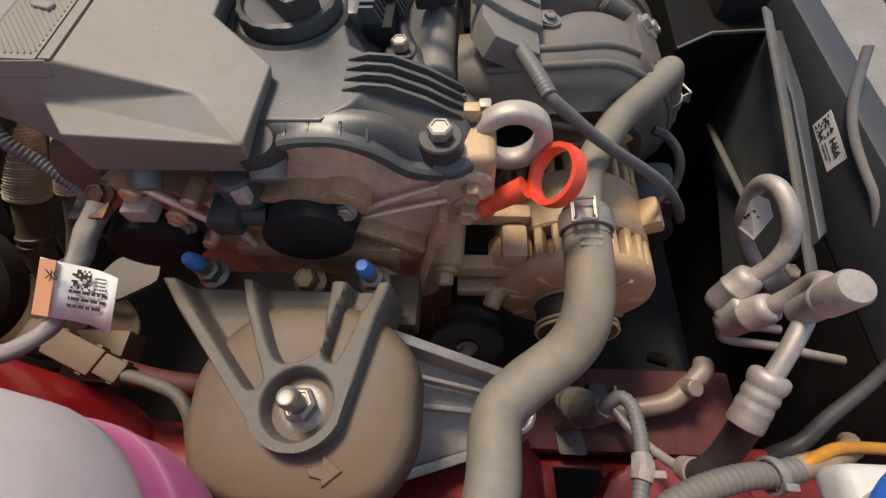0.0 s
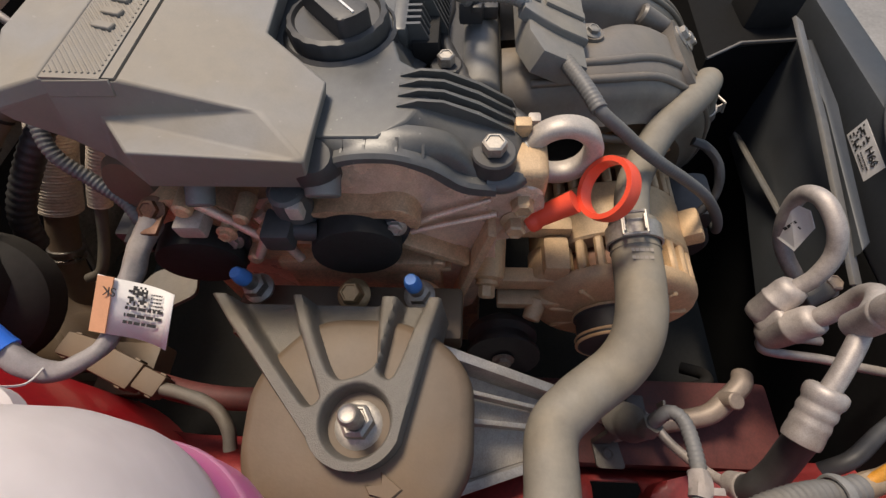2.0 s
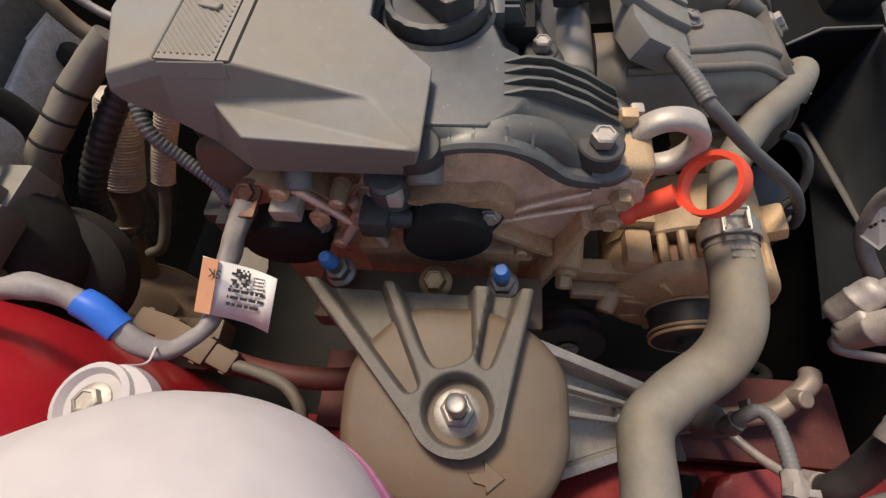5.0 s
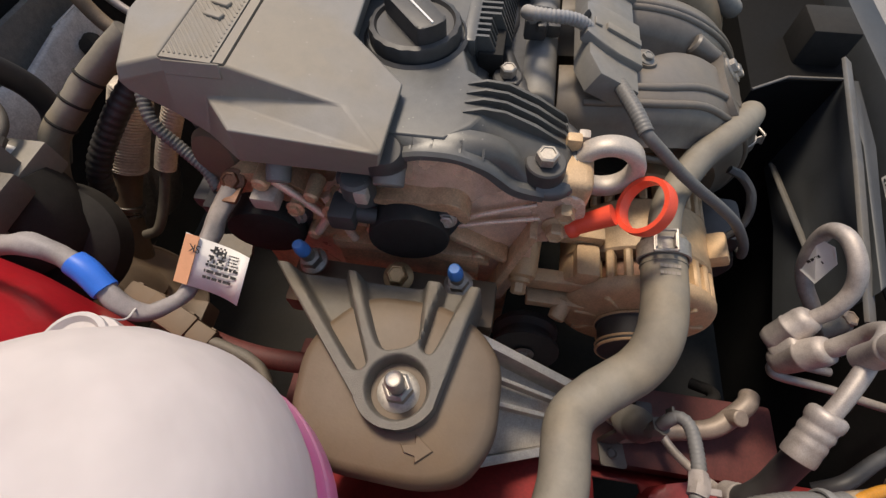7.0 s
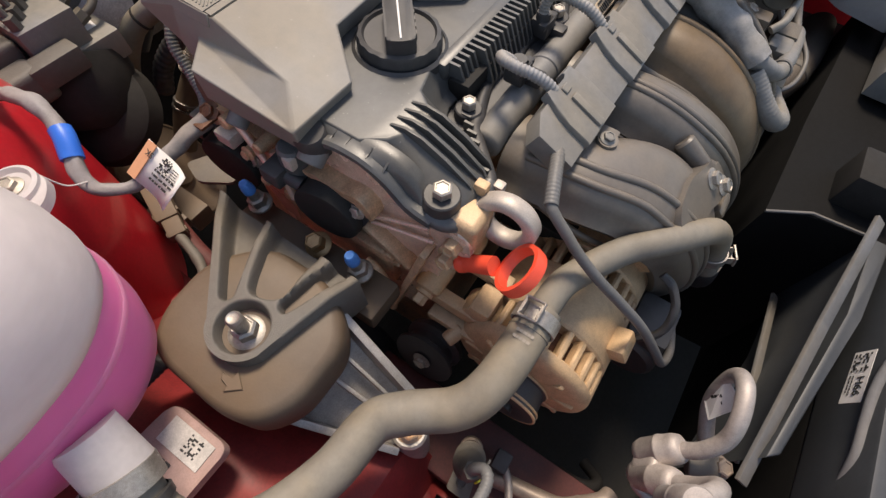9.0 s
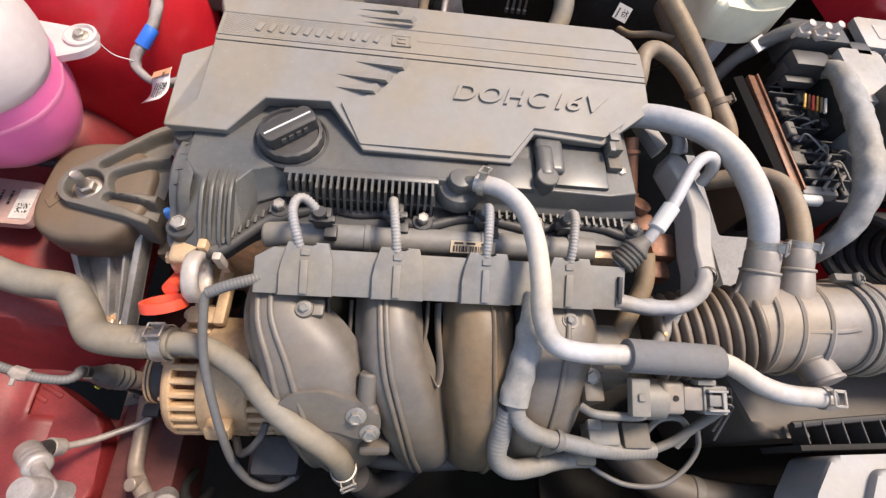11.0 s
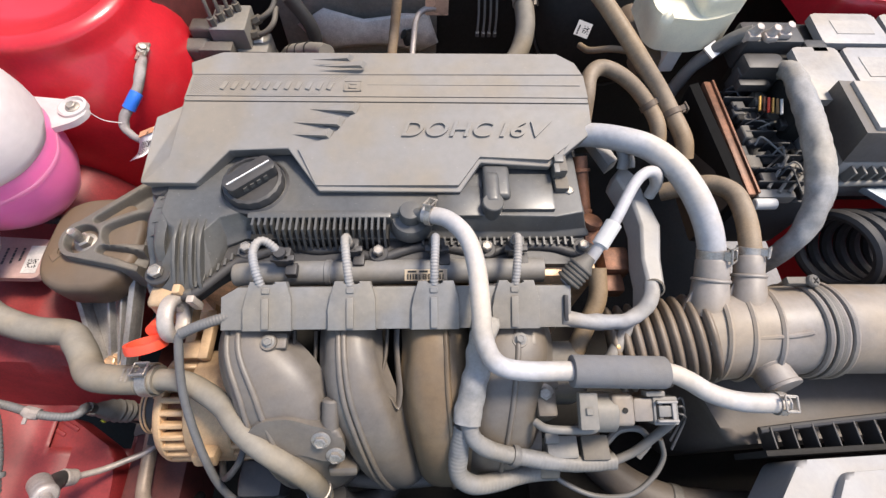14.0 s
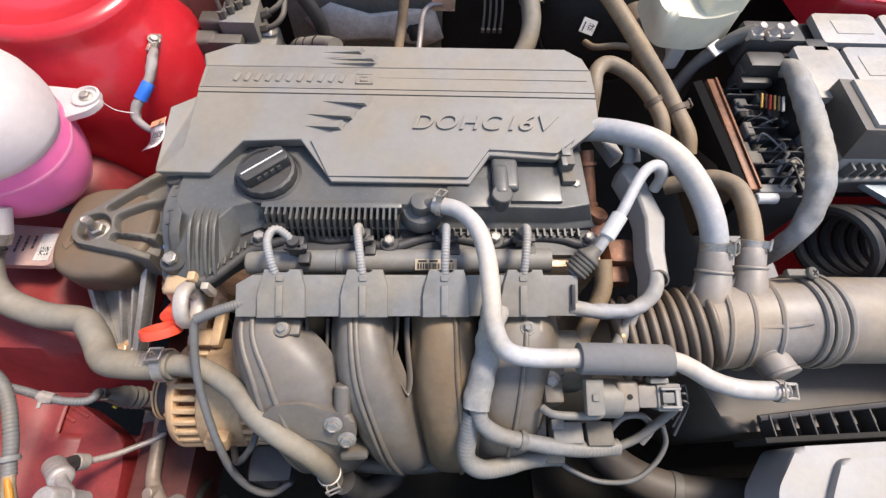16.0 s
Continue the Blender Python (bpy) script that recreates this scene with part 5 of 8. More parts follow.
lathe(bm, (-0.272, 0.241, -0.008), (0, 0, 1), [(0.0165, -0.004), (0.0165, 0.003), (0.014, 0.004), (0.012, 0.001), (0.005, 0.001)], 28)
tab = part("tab", bm, M_TANK, tank)
bolt(tab, (-0.272, 0.241, -0.007), (0, 0, 1), 0.010)
bm = BM()
cyl(bm, (-0.345, 0.10, -0.035), (-0.353, 0.075, -0.058), 0.017, 0.0185, 24)
part("outlet_neck", bm, M_TANK, tank)
# bleed hose joint on the tank
bh = thing("bleed_hose", "grey rubber bleed hose with a black elbow", "hose")
bm = BM()
tube(bm, [(-0.40, 0.13, 0.050), (-0.385, 0.112, 0.042), (-0.383, 0.085, 0.018), (-0.385, 0.05, -0.02), (-0.388, 0.0, -0.055), (-0.375, -0.06, -0.06), (-0.365, -0.11, -0.06), (-0.37, -0.2, -0.09)], 0.0065, 14)
part("tube", bm, M_CONDUIT, bh, smooth=80)
bm = BM()
tube(bm, [(-0.405, 0.135, 0.05), (-0.385, 0.125, 0.052), (-0.372, 0.115, 0.045)], 0.010, 14)
box(bm, (-0.372, 0.112, 0.042), (0.012, 0.016, 0.014), None, 0.002)
part("elbow", bm, M_BLACK, bh)

# washer fluid filler with its blue cap
wf = thing("washer_filler", "white washer filler neck with a blue snap cap", "washer filler")
wc = Vector((-0.316, -0.170, -0.003))
wax = Vector((0.06, 0.10, 1)).normalized()
bm = BM()
lathe(bm, wc - wax * 0.07, wax, [(0.034, 0), (0.036, 0.03), (0.041, 0.06), (0.041, 0.07)], 36)
box(bm, wc + Vector((0.022, 0.004, -0.046)), (0.040, 0.034, 0.024), None, 0.008, 3)
part("neck", bm, M_WHITE, wf)
bm = BM()
lathe(bm, wc, wax, [(0.045, -0.004), (0.046, 0.004), (0.044, 0.009), (0.038, 0.012), (0.02, 0.013)], 44)
part("cap", bm, M_BLUE, wf, "blue plastic snap cap")
bm = BM()
m = frame_of(wc + wax * 0.0125, wax, (0.15, 1, 0))
box(bm, (0.0, -0.004, 0.001), (0.09, 0.022, 0.006), m, 0.002)
box(bm, (0.042, 0.0, -0.004), (0.016, 0.03, 0.012), m, 0.003)
part("hinge_bar", bm, M_BLUE, wf)
bm = BM()
for i in range(3):
    box(bm, (-0.02 + i * 0.014, -0.004, 0.0045), (0.009, 0.010, 0.0012), m)
part("raised_print", bm, M_BLUE, wf)

# ---- intake ----
intake = thing("intake_manifold", "dusty moulded nylon intake manifold with four curved runners", "intake manifold")


def runner(x0, x1, x2, w0=0.034, wm=0.034, w1=0.031, seams=(-0.3, 0.35), material=None, bend=(0.25, 0.65)):
    """One runner: a flattened arched pipe with moulded side fins and welded seams."""
    path = [(x0, 0.012, -0.062), (x0, -0.015, -0.060), (x0 + 0.002, -0.05, -0.058), (x0 + bend[0] * (x1 - x0), -0.085, -0.068), (x0 + bend[1] * (x1 - x0), -0.118, -0.092), (x1, -0.140, -0.125), (x2, -0.148, -0.17), (x2, -0.125, -0.22), (x2, -0.08, -0.25)]
    line = smooth_line(path, 7)
    bm = BM()
    rings, weld = [], [[] for _ in seams]
    for i, p in enumerate(line):
        k = i / (len(line) - 1)
        t = (line[min(i + 1, len(line) - 1)] - line[max(i - 1, 0)]).normalized()
        side = (Vector((1, 0, 0)) - t * t.x).normalized()
        nrm = side.cross(t)
        if nrm.dot(Vector((0, -0.4, 0.9))) < 0:
            nrm = -nrm
        w, h = w0 + (wm - w0) * (0.5 - 0.5 * math.cos(math.pi * min(1.0, max(0.0, (k - 0.22) / 0.22)))) if k < 0.44 else wm + (w1 - wm) * (k - 0.44) / 0.56, 0.030
        ring = []
        for j in range(32):
            a = 2 * math.pi * j / 32
            c, s = math.cos(a), math.sin(a)
            e = 0.82
            x, y = w * math.copysign(abs(c) ** e, c), h * math.copysign(abs(s) ** e, s)
            if j in (0, 16):
                x += math.copysign(0.0062, c)
            ring.append(bm.verts.new(p + side * x + nrm * y))
        rings.append(ring)
        for q, u in zip(weld, seams):
            q.append(p + side * w * u + nrm * h * (1 - abs(u) ** 2.4) ** (1 / 2.4) * 0.985)
    rings_to_faces(bm, rings)
    ob = part("runner", bm, material or M_INTAKE, intake, smooth=50)
    for q in weld:
        bm = BM()
        tube(bm, q[5:-14], 0.0032, 8, 1)
        part("seam", bm, material or M_INTAKE, intake, smooth=80)
    return ob


runner(-0.020, 0.030, 0.040, 0.0320, 0.046, 0.036, (-0.62, -0.24), None, (0.48, 0.80))
runner(0.0780, 0.114, 0.126, 0.0265, 0.0315, 0.030, (-0.32, -0.12))
runner(0.169, 0.180, 0.182, 0.032, 0.036, 0.032, (0.22,), M_INTAKE_OILY)
runner(0.244, 0.230, 0.226, 0.040, 0.038, 0.034, (0.1,))
bm = BM()
tube(bm, [(-0.03, -0.11, -0.235), (0.30, -0.11, -0.235)], 0.05, 24, 2)
part("plenum", bm, M_INTAKE, intake)
bm = BM()
box(bm, (0.10, -0.035, -0.130), (0.27, 0.08, 0.03), None, 0.004)
part("lower_shell", bm, M_DARK, intake)
# webs between the runners, with wavy moulded edges round the gaps
for x in (0.047, 0.128, 0.205):
    bm = BM()
    tube(bm, [(x + 0.010, -0.088, -0.092), (x + 0.016, -0.105, -0.105), (x + 0.018, -0.13, -0.145)], 0.004, 8, flat=3.0)
    part("web", bm, M_INTAKE, intake)
for pts in ([(0.020, -0.030, -0.052), (0.022, -0.050, -0.056), (0.030, -0.064, -0.062), (0.038, -0.071, -0.066), (0.042, -0.060, -0.062), (0.042, -0.030, -0.055)],
            [(0.117, -0.030, -0.052), (0.116, -0.055, -0.056), (0.113, -0.074, -0.060), (0.114, -0.088, -0.062), (0.122, -0.098, -0.066), (0.128, -0.106, -0.070), (0.131, -0.092, -0.066), (0.129, -0.072, -0.060), (0.127, -0.050, -0.056), (0.127, -0.030, -0.052)],
            [(0.205, -0.032, -0.054), (0.208, -0.055, -0.058), (0.205, -0.075, -0.064)]):
    bm = BM()
    tube(bm, pts, 0.0020, 8, 5, flat=2.4)
    part("flange_edge", bm, M_INTAKE, intake, smooth=70)
bm = BM()
tube(bm, [(-0.055, -0.030, -0.062), (-0.054, -0.062, -0.072), (-0.042, -0.090, -0.088), (-0.020, -0.116, -0.112)], 0.003, 8, 5)
part("flange_edge", bm, M_INTAKE, intake, smooth=70)
# flanged plate with two bolts
bm = BM()
fm = frame_of((0.043, -0.133, -0.070), (0.02, -0.72, 0.69), (1, 0, 0))
prism(bm, round_poly([(-0.062, 0.004), (-0.048, 0.022), (-0.018, 0.026), (0.012, 0.014), (0.030, 0.010), (0.036, -0.010), (0.030, -0.027), (0.012, -0.026), (-0.005, -0.018), (-0.045, -0.016)], 0.010, 5), -0.016, 0.004, fm, 0.005, 3)
part("flange", bm, M_INTAKE, intake)
bolt(intake, fm @ Vector((0.012, 0.0, 0.004)), (0.02, -0.72, 0.69), 0.0115)
bolt(intake, fm @ Vector((0.025, -0.019, 0.004)), (0.02, -0.72, 0.69), 0.0115)
bm = BM()
cyl(bm, fm @ Vector((0.022, 0.036, -0.012)), fm @ Vector((0.020, 0.006, -0.004)), 0.009, 0.009, 18, 0.002)
part("post", bm, M_INTAKE, intake)
bm = BM()
box(bm, (0.03, -0.045, -0.02), (0.03, 0.012, 0.04), fm, 0.005)
part("support", bm, M_INTAKE, intake)
# side bracket with a bolt
bm = BM()
box(bm, (0.278, -0.105, -0.075), (0.020, 0.03, 0.045), None, 0.004)
box(bm, (0.278, -0.085, -0.058), (0.028, 0.016, 0.012), None, 0.004)
part("side_bracket", bm, M_INTAKE, intake)
bolt(intake, (0.277, -0.097, -0.054), (0, -0.35, 1), 0.011)
# small bolted tabs under the rail cover
for x in (0.003, 0.252):
    bm = BM()
    box(bm, (x, -0.047, -0.034), (0.034, 0.016, 0.008), None, 0.003)
    cyl(bm, (x, -0.049, -0.034), (x, -0.0495, -0.027), 0.009, 0.008, 16)
    part("tab", bm, M_INTAKE, intake)
    bolt(intake, (x, -0.049, -0.027), (0, -0.2, 1), 0.008, M_GREY)

# injector rail cover
railc = thing("injector_rail_cover", "grey plastic cable duct over the injectors", "cable duct")
nrm = Vector((0, -0.42, 0.9)).normalized()
rm = frame_of((0.128, -0.021, -0.012), nrm, (1, 0, 0))
bm = BM()
prism(bm, [(-0.171, -0.0205), (0.176, -0.0205), (0.176, 0.0215), (-0.155, 0.0215), (-0.171, 0.012)], -0.018, 0.0, rm, 0.002)
part("duct", bm, M_GREY, railc)
for i, x in enumerate((0.003, 0.085, 0.167, 0.247)):
    u = x - 0.128
    bm = BM()
    prism(bm, [(u - 0.024, -0.021), (u + 0.024, -0.021), (u + 0.0235, 0.010), (u + 0.0185, 0.027), (u + 0.0075, 0.027), (u + 0.0065, 0.0225), (u - 0.0065, 0.0225), (u - 0.0075, 0.027), (u - 0.0165, 0.027), (u - 0.0215, 0.012), (u - 0.0230, 0.0)], -0.004, 0.0045, rm, 0.0015)
    part("clip", bm, M_GREY, railc)
    bm = BM()
    box(bm, (u - 0.001, -0.004, 0.0055), (0.007, 0.03, 0.003), rm, 0.001)
    box(bm, (u - 0.001, 0.018, 0.005), (0.008, 0.006, 0.002), rm, 0.0006, 1)
    part("latch", bm, M_GREY, railc)
bm = BM()
box(bm, (0.170, -0.001, 0.001), (0.004, 0.026, 0.006), rm, 0.001)
part("end_latch", bm, M_BLACK, railc)

frail = thing("fuel_rail", "dusty grey tubular fuel rail with a barcode label", "fuel rail")
bm = BM()
lathe(bm, (-0.049, 0.029, -0.038), (1, 0, 0.02), [(0.008, 0), (0.0122, 0.002), (0.0135, 0.004), (0.0135, 0.099), (0.0145, 0.100), (0.0145, 0.105), (0.0135, 0.106), (0.0135, 0.215), (0.0145, 0.216), (0.0145, 0.221), (0.0135, 0.222), (0.0135, 0.334)], 26)
part("tube", bm, M_GREY, frail)
bm = BM()
lab = Vector((0.158, 0.0202, -0.0232))
card(bm, lab, (1, 0, 0.02), (0, 0.80, 0.60), 0.045, 0.012)
lp = part("label", bm, mat("barcode_label", (0.62, 0.50, 0.36), 0.7, var=0.05), frail, "tan barcode label")
bm = BM()
x = -0.019
rnd = random.Random(5)
LN = Vector((1, 0, 0.02)).normalized().cross(Vector((0, 0.8, 0.6)))
while x < 0.019:
    w = rnd.choice((0.0006, 0.001, 0.0016))
    card(bm, lab + Vector((x, 0, 0)) + Vector((0, 0.8, 0.6)) * -0.0018 + LN * 0.0007, (1, 0, 0.02), (0, 0.8, 0.6), w, 0.006, 0.0002)
    x += w + rnd.choice((0.0006, 0.0012))
for x0, x1 in ((-0.019, -0.010), (-0.007, 0.002), (0.008, 0.018)):
    card(bm, lab + Vector(((x0 + x1) / 2, 0, 0)) + Vector((0, 0.8, 0.6)) * 0.0038 + LN * 0.0007, (1, 0, 0.02), (0, 0.8, 0.6), x1 - x0, 0.002, 0.0002)
part("print", bm, M_INK, lp)

# four injector leads, arched from the duct to plugs on the injectors
for x, lean in ((-0.002, 0.0), (0.083, -0.006), (0.166, 0.002), (0.247, 0.005)):
    w = thing("injector_lead", "grey corrugated injector lead with a black plug", "cable", "injector leads")
    bm = BM()
    if lean == 0.0:
        way = [(x, -0.006, -0.012), (x - 0.003, 0.002, 0.001), (x - 0.007, 0.014, 0.008), (x - 0.0105, 0.028, 0.011), (x - 0.009, 0.040, 0.011), (x - 0.003, 0.0445, 0.008), (x + 0.005, 0.041, 0.001), (x + 0.008, 0.038, -0.004)]
        tip = Vector((x + 0.011, 0.036, -0.010))
    else:
        way = [(x, -0.006, -0.012), (x + lean * 0.1, 0.002, 0.001), (x + lean * 0.4, 0.016, 0.010), (x + lean * 0.8, 0.034, 0.014), (x + lean, 0.045, 0.012), (x + lean, 0.0495, 0.004), (x + lean, 0.050, -0.008)]
        tip = Vector((x + lean, 0.049, -0.015))
    tube(bm, way, 0.0047, 14, 6, 0.0008, 0.0030)
    part("conduit", bm, M_WRAP, w, smooth=60)
    bm = BM()
    box(bm, tip + Vector((0.002, 0, -0.002)), (0.017, 0.017, 0.016), None, 0.003)
    box(bm, tip + Vector((0.002, -0.004, 0.003)), (0.025, 0.007, 0.006), None, 0.002)
    box(bm, tip + Vector((0.010, -0.012, -0.008)), (0.012, 0.014, 0.010), None, 0.002)
    cyl(bm, tip + Vector((0, 0, 0.004)), tip + Vector((0, 0, 0.011)), 0.0066, 0.006, 14)
    part("plug", bm, M_BLACK, w)

# ---- breather hoses ----
pv = thing("breather_valve", "round black breather valve on the valve cover", "valve")
bm = BM()
lathe(bm, (0.142, 0.081, -0.020), (0, 0, 1), [(0.024, 0), (0.024, 0.008), (0.021, 0.012), (0.020, 0.014), (0.0125, 0.016), (0.0125, 0.026), (0.011, 0.029), (0.005, 0.030)], 36)
cyl(bm, (0.142, 0.081, 0.001), (0.160, 0.075, 0.008), 0.0075, 0.0075, 16)
part("body", bm, M_VALVE, pv)
ph = thing("breather_hose", "pale dusty breather hose with a grey foam sleeve", "hose")
bm = BM()
tube(bm, [(0.156, 0.0765, 0.008), (0.181, 0.066, 0.014), (0.199, 0.041, 0.020), (0.2065, 0.007, 0.024), (0.2085, -0.033, 0.022), (0.2105, -0.060, 0.012), (0.222, -0.080, 0.001), (0.248, -0.0855, -0.007), (0.292, -0.085, -0.012), (0.337, -0.0855, -0.012), (0.385, -0.087, -0.015), (0.406, -0.094, -0.018), (0.427, -0.1055, -0.022), (0.457, -0.113, -0.026), (0.500, -0.115, -0.028)], 0.0092, 22, 8)
part("tube", bm, M_HOSE_LIGHT, ph, smooth=80)
bm = BM()
lathe(bm, (0.294, -0.085, -0.0125), (0.092, -0.002, -0.003), [(0.0095, 0), (0.0148, 0.0005), (0.0152, 0.002), (0.0152, 0.088), (0.0148, 0.090), (0.0095, 0.0905)], 30)
part("foam_sleeve", bm, M_FOAM, ph, "grey foam sleeve")
clamp(ph, (0.163, 0.0735, 0.0095), (0.9, -0.4, 0.22), 0.0095, (0, 0.5, 1), 0.007)
clamp(ph, (0.494, -0.1148, -0.0278), (1, -0.05, -0.03), 0.0095, (0, -0.2, 1), 0.009)
wh = thing("crankcase_hose", "thick pale dusty hose from the engine cover to the air duct", "hose")
bm = BM()
tube(bm, [(0.457, 0.022, -0.004), (0.455, 0.032, 0.004), (0.449, 0.055, 0.019), (0.438, 0.085, 0.031), (0.421, 0.116, 0.038), (0.398, 0.141, 0.039), (0.372, 0.157, 0.034), (0.348, 0.173, 0.022), (0.325, 0.182, 0.01)], 0.0135, 24, 8)
part("tube", bm, M_HOSE_LIGHT, wh, smooth=80)
clamp(wh, (0.4555, 0.030, 0.003), (-0.1, 0.75, 0.65), 0.0138, (0.6, -0.4, 0.6), 0.011)
yh = thing("vacuum_hose", "tan yellowed rubber hose at the air duct", "hose")
bm = BM()
tube(bm, [(0.494, 0.022, -0.002), (0.494, 0.034, 0.008), (0.498, 0.068, 0.012), (0.497, 0.098, 0.011), (0.487, 0.116, 0.004), (0.472, 0.124, -0.006), (0.44, 0.13, -0.03)], 0.0105, 20, 8)
part("tube", bm, M_HOSE_TAN, yh, smooth=80)
clamp(yh, (0.494, 0.032, 0.006), (0.05, 0.8, 0.6), 0.0108, (0.7, -0.2, 0.6), 0.008)

# ---- air duct ----
duct = thing("air_intake_duct", "dusty ribbed plastic air intake duct with rubber bellows", "air duct")
d0, d1 = Vector((0.365, -0.045, -0.088)), Vector((0.462, -0.040, -0.052))
bm = BM()
prof = []
L_ = (d1 - d0).length
n = 9
for i in range(n):
    h = L_ * i / n
    prof += [(0.040, h), (0.047, h + L_ / n * 0.3), (0.048, h + L_ / n * 0.5), (0.047, h + L_ / n * 0.7)]
prof += [(0.043, L_)]
lathe(bm, d0, d1 - d0, prof, 44)
part("bellows", bm, M_BELLOWS, duct, "corrugated rubber bellows", smooth=60)
bm = BM()
tube(bm, [(0.452, -0.041, -0.056), (0.48, -0.039, -0.050), (0.51, -0.038, -0.046), (0.548, -0.037, -0.044)], 0.0465, 40, 6)
part("body", bm, M_DUCT, duct, smooth=70)
for x in (0.463, 0.486, 0.512):
    bm = BM()
    torus(bm, (x, -0.039, -0.0535 + (x - 0.463) * 0.13), (1, -0.10, 0.12), 0.0472, 0.0030, 44, 6)
    part("hoop_rib", bm, M_DUCT, duct)
bm = BM()
tube(bm, [(0.440, -0.058, -0.021), (0.463, -0.0565, -0.0135), (0.486, -0.0565, -0.008), (0.512, -0.0565, -0.0035), (0.532, -0.054, -0.001)], 0.0027, 8)
part("long_rib", bm, M_DUCT, duct)
for p0, p1, r in (((0.452, -0.025, -0.030), (0.4565, 0.026, 0.0), 0.0165), ((0.491, -0.022, -0.022), (0.494, 0.028, 0.003), 0.0145)):
    bm = BM()
    p0, p1 = Vector(p0), Vector(p1)
    lathe(bm, p0, p1 - p0, [(r + 0.004, 0), (r + 0.001, (p1 - p0).length * 0.6), (r, (p1 - p0).length * 0.62), (r, (p1 - p0).length * 0.95), (r - 0.002, (p1 - p0).length)], 28)
    part("neck", bm, M_DUCT, duct)
for p0, p1, r in (((0.452, -0.025, -0.030), (0.4565, 0.026, 0.0), 0.0165), ((0.491, -0.022, -0.022), (0.494, 0.028, 0.003), 0.0145)):
    p0, p1 = Vector(p0), Vector(p1)
    d_ = (p1 - p0).normalized()
    for s in (-1, 1):
        side = Vector((s, 0, 0))
        th = d_.cross(side).normalized() * 0.0016
        tri_ = [p0 + side * (r + 0.001) - d_ * 0.004, p0 + side * (r + 0.015) - d_ * 0.004 - Vector((0, 0, 0.004)), p0 + d_ * 0.034 + side * (r - 0.001)]
        bm = BM()
        a_, b_ = [bm.verts.new(v + th) for v in tri_], [bm.verts.new(v - th) for v in tri_]
        bm.faces.new(a_)
        bm.faces.new(b_[::-1])
        for i in range(3):
            bm.faces.new((a_[i], a_[(i + 1) % 3], b_[(i + 1) % 3], b_[i]))
        part("gusset", bm, M_DUCT, duct)
    bm = BM()
    torus(bm, p0 + d_ * ((p1 - p0).length * 0.62), d_, r + 0.0006, 0.0020, 28, 8)
    part("collar", bm, M_DUCT, duct)
bm = BM()
lathe(bm, (0.500, -0.062, -0.042), (0.16, -0.72, 0.15), [(0.021, 0), (0.0195, 0.018), (0.0172, 0.020), (0.0172, 0.036), (0.0182, 0.037), (0.0182, 0.040), (0.013, 0.041)], 28)
part("drain_neck", bm, M_DUCT, duct)
for k, x in enumerate((0.549, 0.557, 0.565, 0.573)):
    bm = BM()
    torus(bm, (x, -0.037, -0.0435), (1, 0.02, 0.02), 0.0475 + 0.001 * (k % 2), 0.0034, 44, 8)
    part("collar_ridge", bm, M_DUCT, duct)
bm = BM()
lathe(bm, (0.553, -0.037, -0.0435), (1, 0.02, 0.02), [(0.0505, 0), (0.0515, 0.0005), (0.0515, 0.0085), (0.0505, 0.009)], 44, cap=False)
part("band_clamp", bm, M_IRON, duct, "dull steel band clamp with a cross screw")
bm = BM()
box(bm, (0.540, 0.000, -0.002), (0.030, 0.008, 0.008), None, 0.0015)
lathe(bm, (0.550, -0.001, 0.001), (0.25, -0.25, 1), [(0.0066, 0), (0.0066, 0.003), (0.0052, 0.0045)], 16)
part("clamp_screw", bm, M_IRON, duct)
bm = BM()
for w, h in ((0.0075, 0.0014), (0.0014, 0.0075)):
    box(bm, (0, 0, 0.0047), (w, h, 0.0008), frame_of((0.550, -0.001, 0.001), (0.25, -0.25, 1), (1, 1, 0)))
part("cross_slot", bm, M_DARK, duct)
bm = BM()
tube(bm, [(0.570, -0.037, -0.0432), (0.62, -0.037, -0.043), (0.72, -0.04, -0.045), (0.80, -0.06, -0.06)], 0.047, 36, 5)
part("inlet_pipe", bm, M_DUCT, duct, smooth=80)

abox = thing("air_filter_box", "brown plastic air filter box with a ribbed edge, darkened for shade", "air filter box")
bm = BM()
prism(bm, round_poly([(0.49, -0.145), (0.85, -0.125), (0.85, 0.05), (0.60, 0.05), (0.53, -0.03), (0.46, -0.06)], 0.02), -0.30, -0.115, None, 0.012, 3)
part("body", bm, M_ABOX, abox)
bm = BM()
prism(bm, [(0.505, -0.152), (0.86, -0.140), (0.86, -0.146), (0.505, -0.158)], -0.14, -0.084, None, 0.002)
part("edge_wall", bm, M_DARK, abox)
bm = BM()
tube(bm, [(0.512, -0.132, -0.094), (0.60, -0.124, -0.092), (0.86, -0.104, -0.088)], 0.0035, 8, 2)
part("edge_rim", bm, M_BLACK, abox)
for i in range(15):
    x = 0.522 + i * 0.0232
    y = -0.131 + (x - 0.512) * 0.08
    bm = BM()
    box(bm, (x, (y - 0.150) / 2, -0.100), (0.0022, y + 0.152, 0.022), None, 0.0006, 1)
    part("edge_rib", bm, M_BLACK, abox)
bm = BM()
prism(bm, round_poly([(0.478, -0.262), (0.496, -0.200), (0.530, -0.162), (0.86, -0.150), (0.86, -0.262)], 0.008), -0.13, -0.075, None, 0.006, 3)
lid_ = part("inlet_lid", bm, M_PANEL, abox, "pale grey plastic inlet lid")
bm = BM()
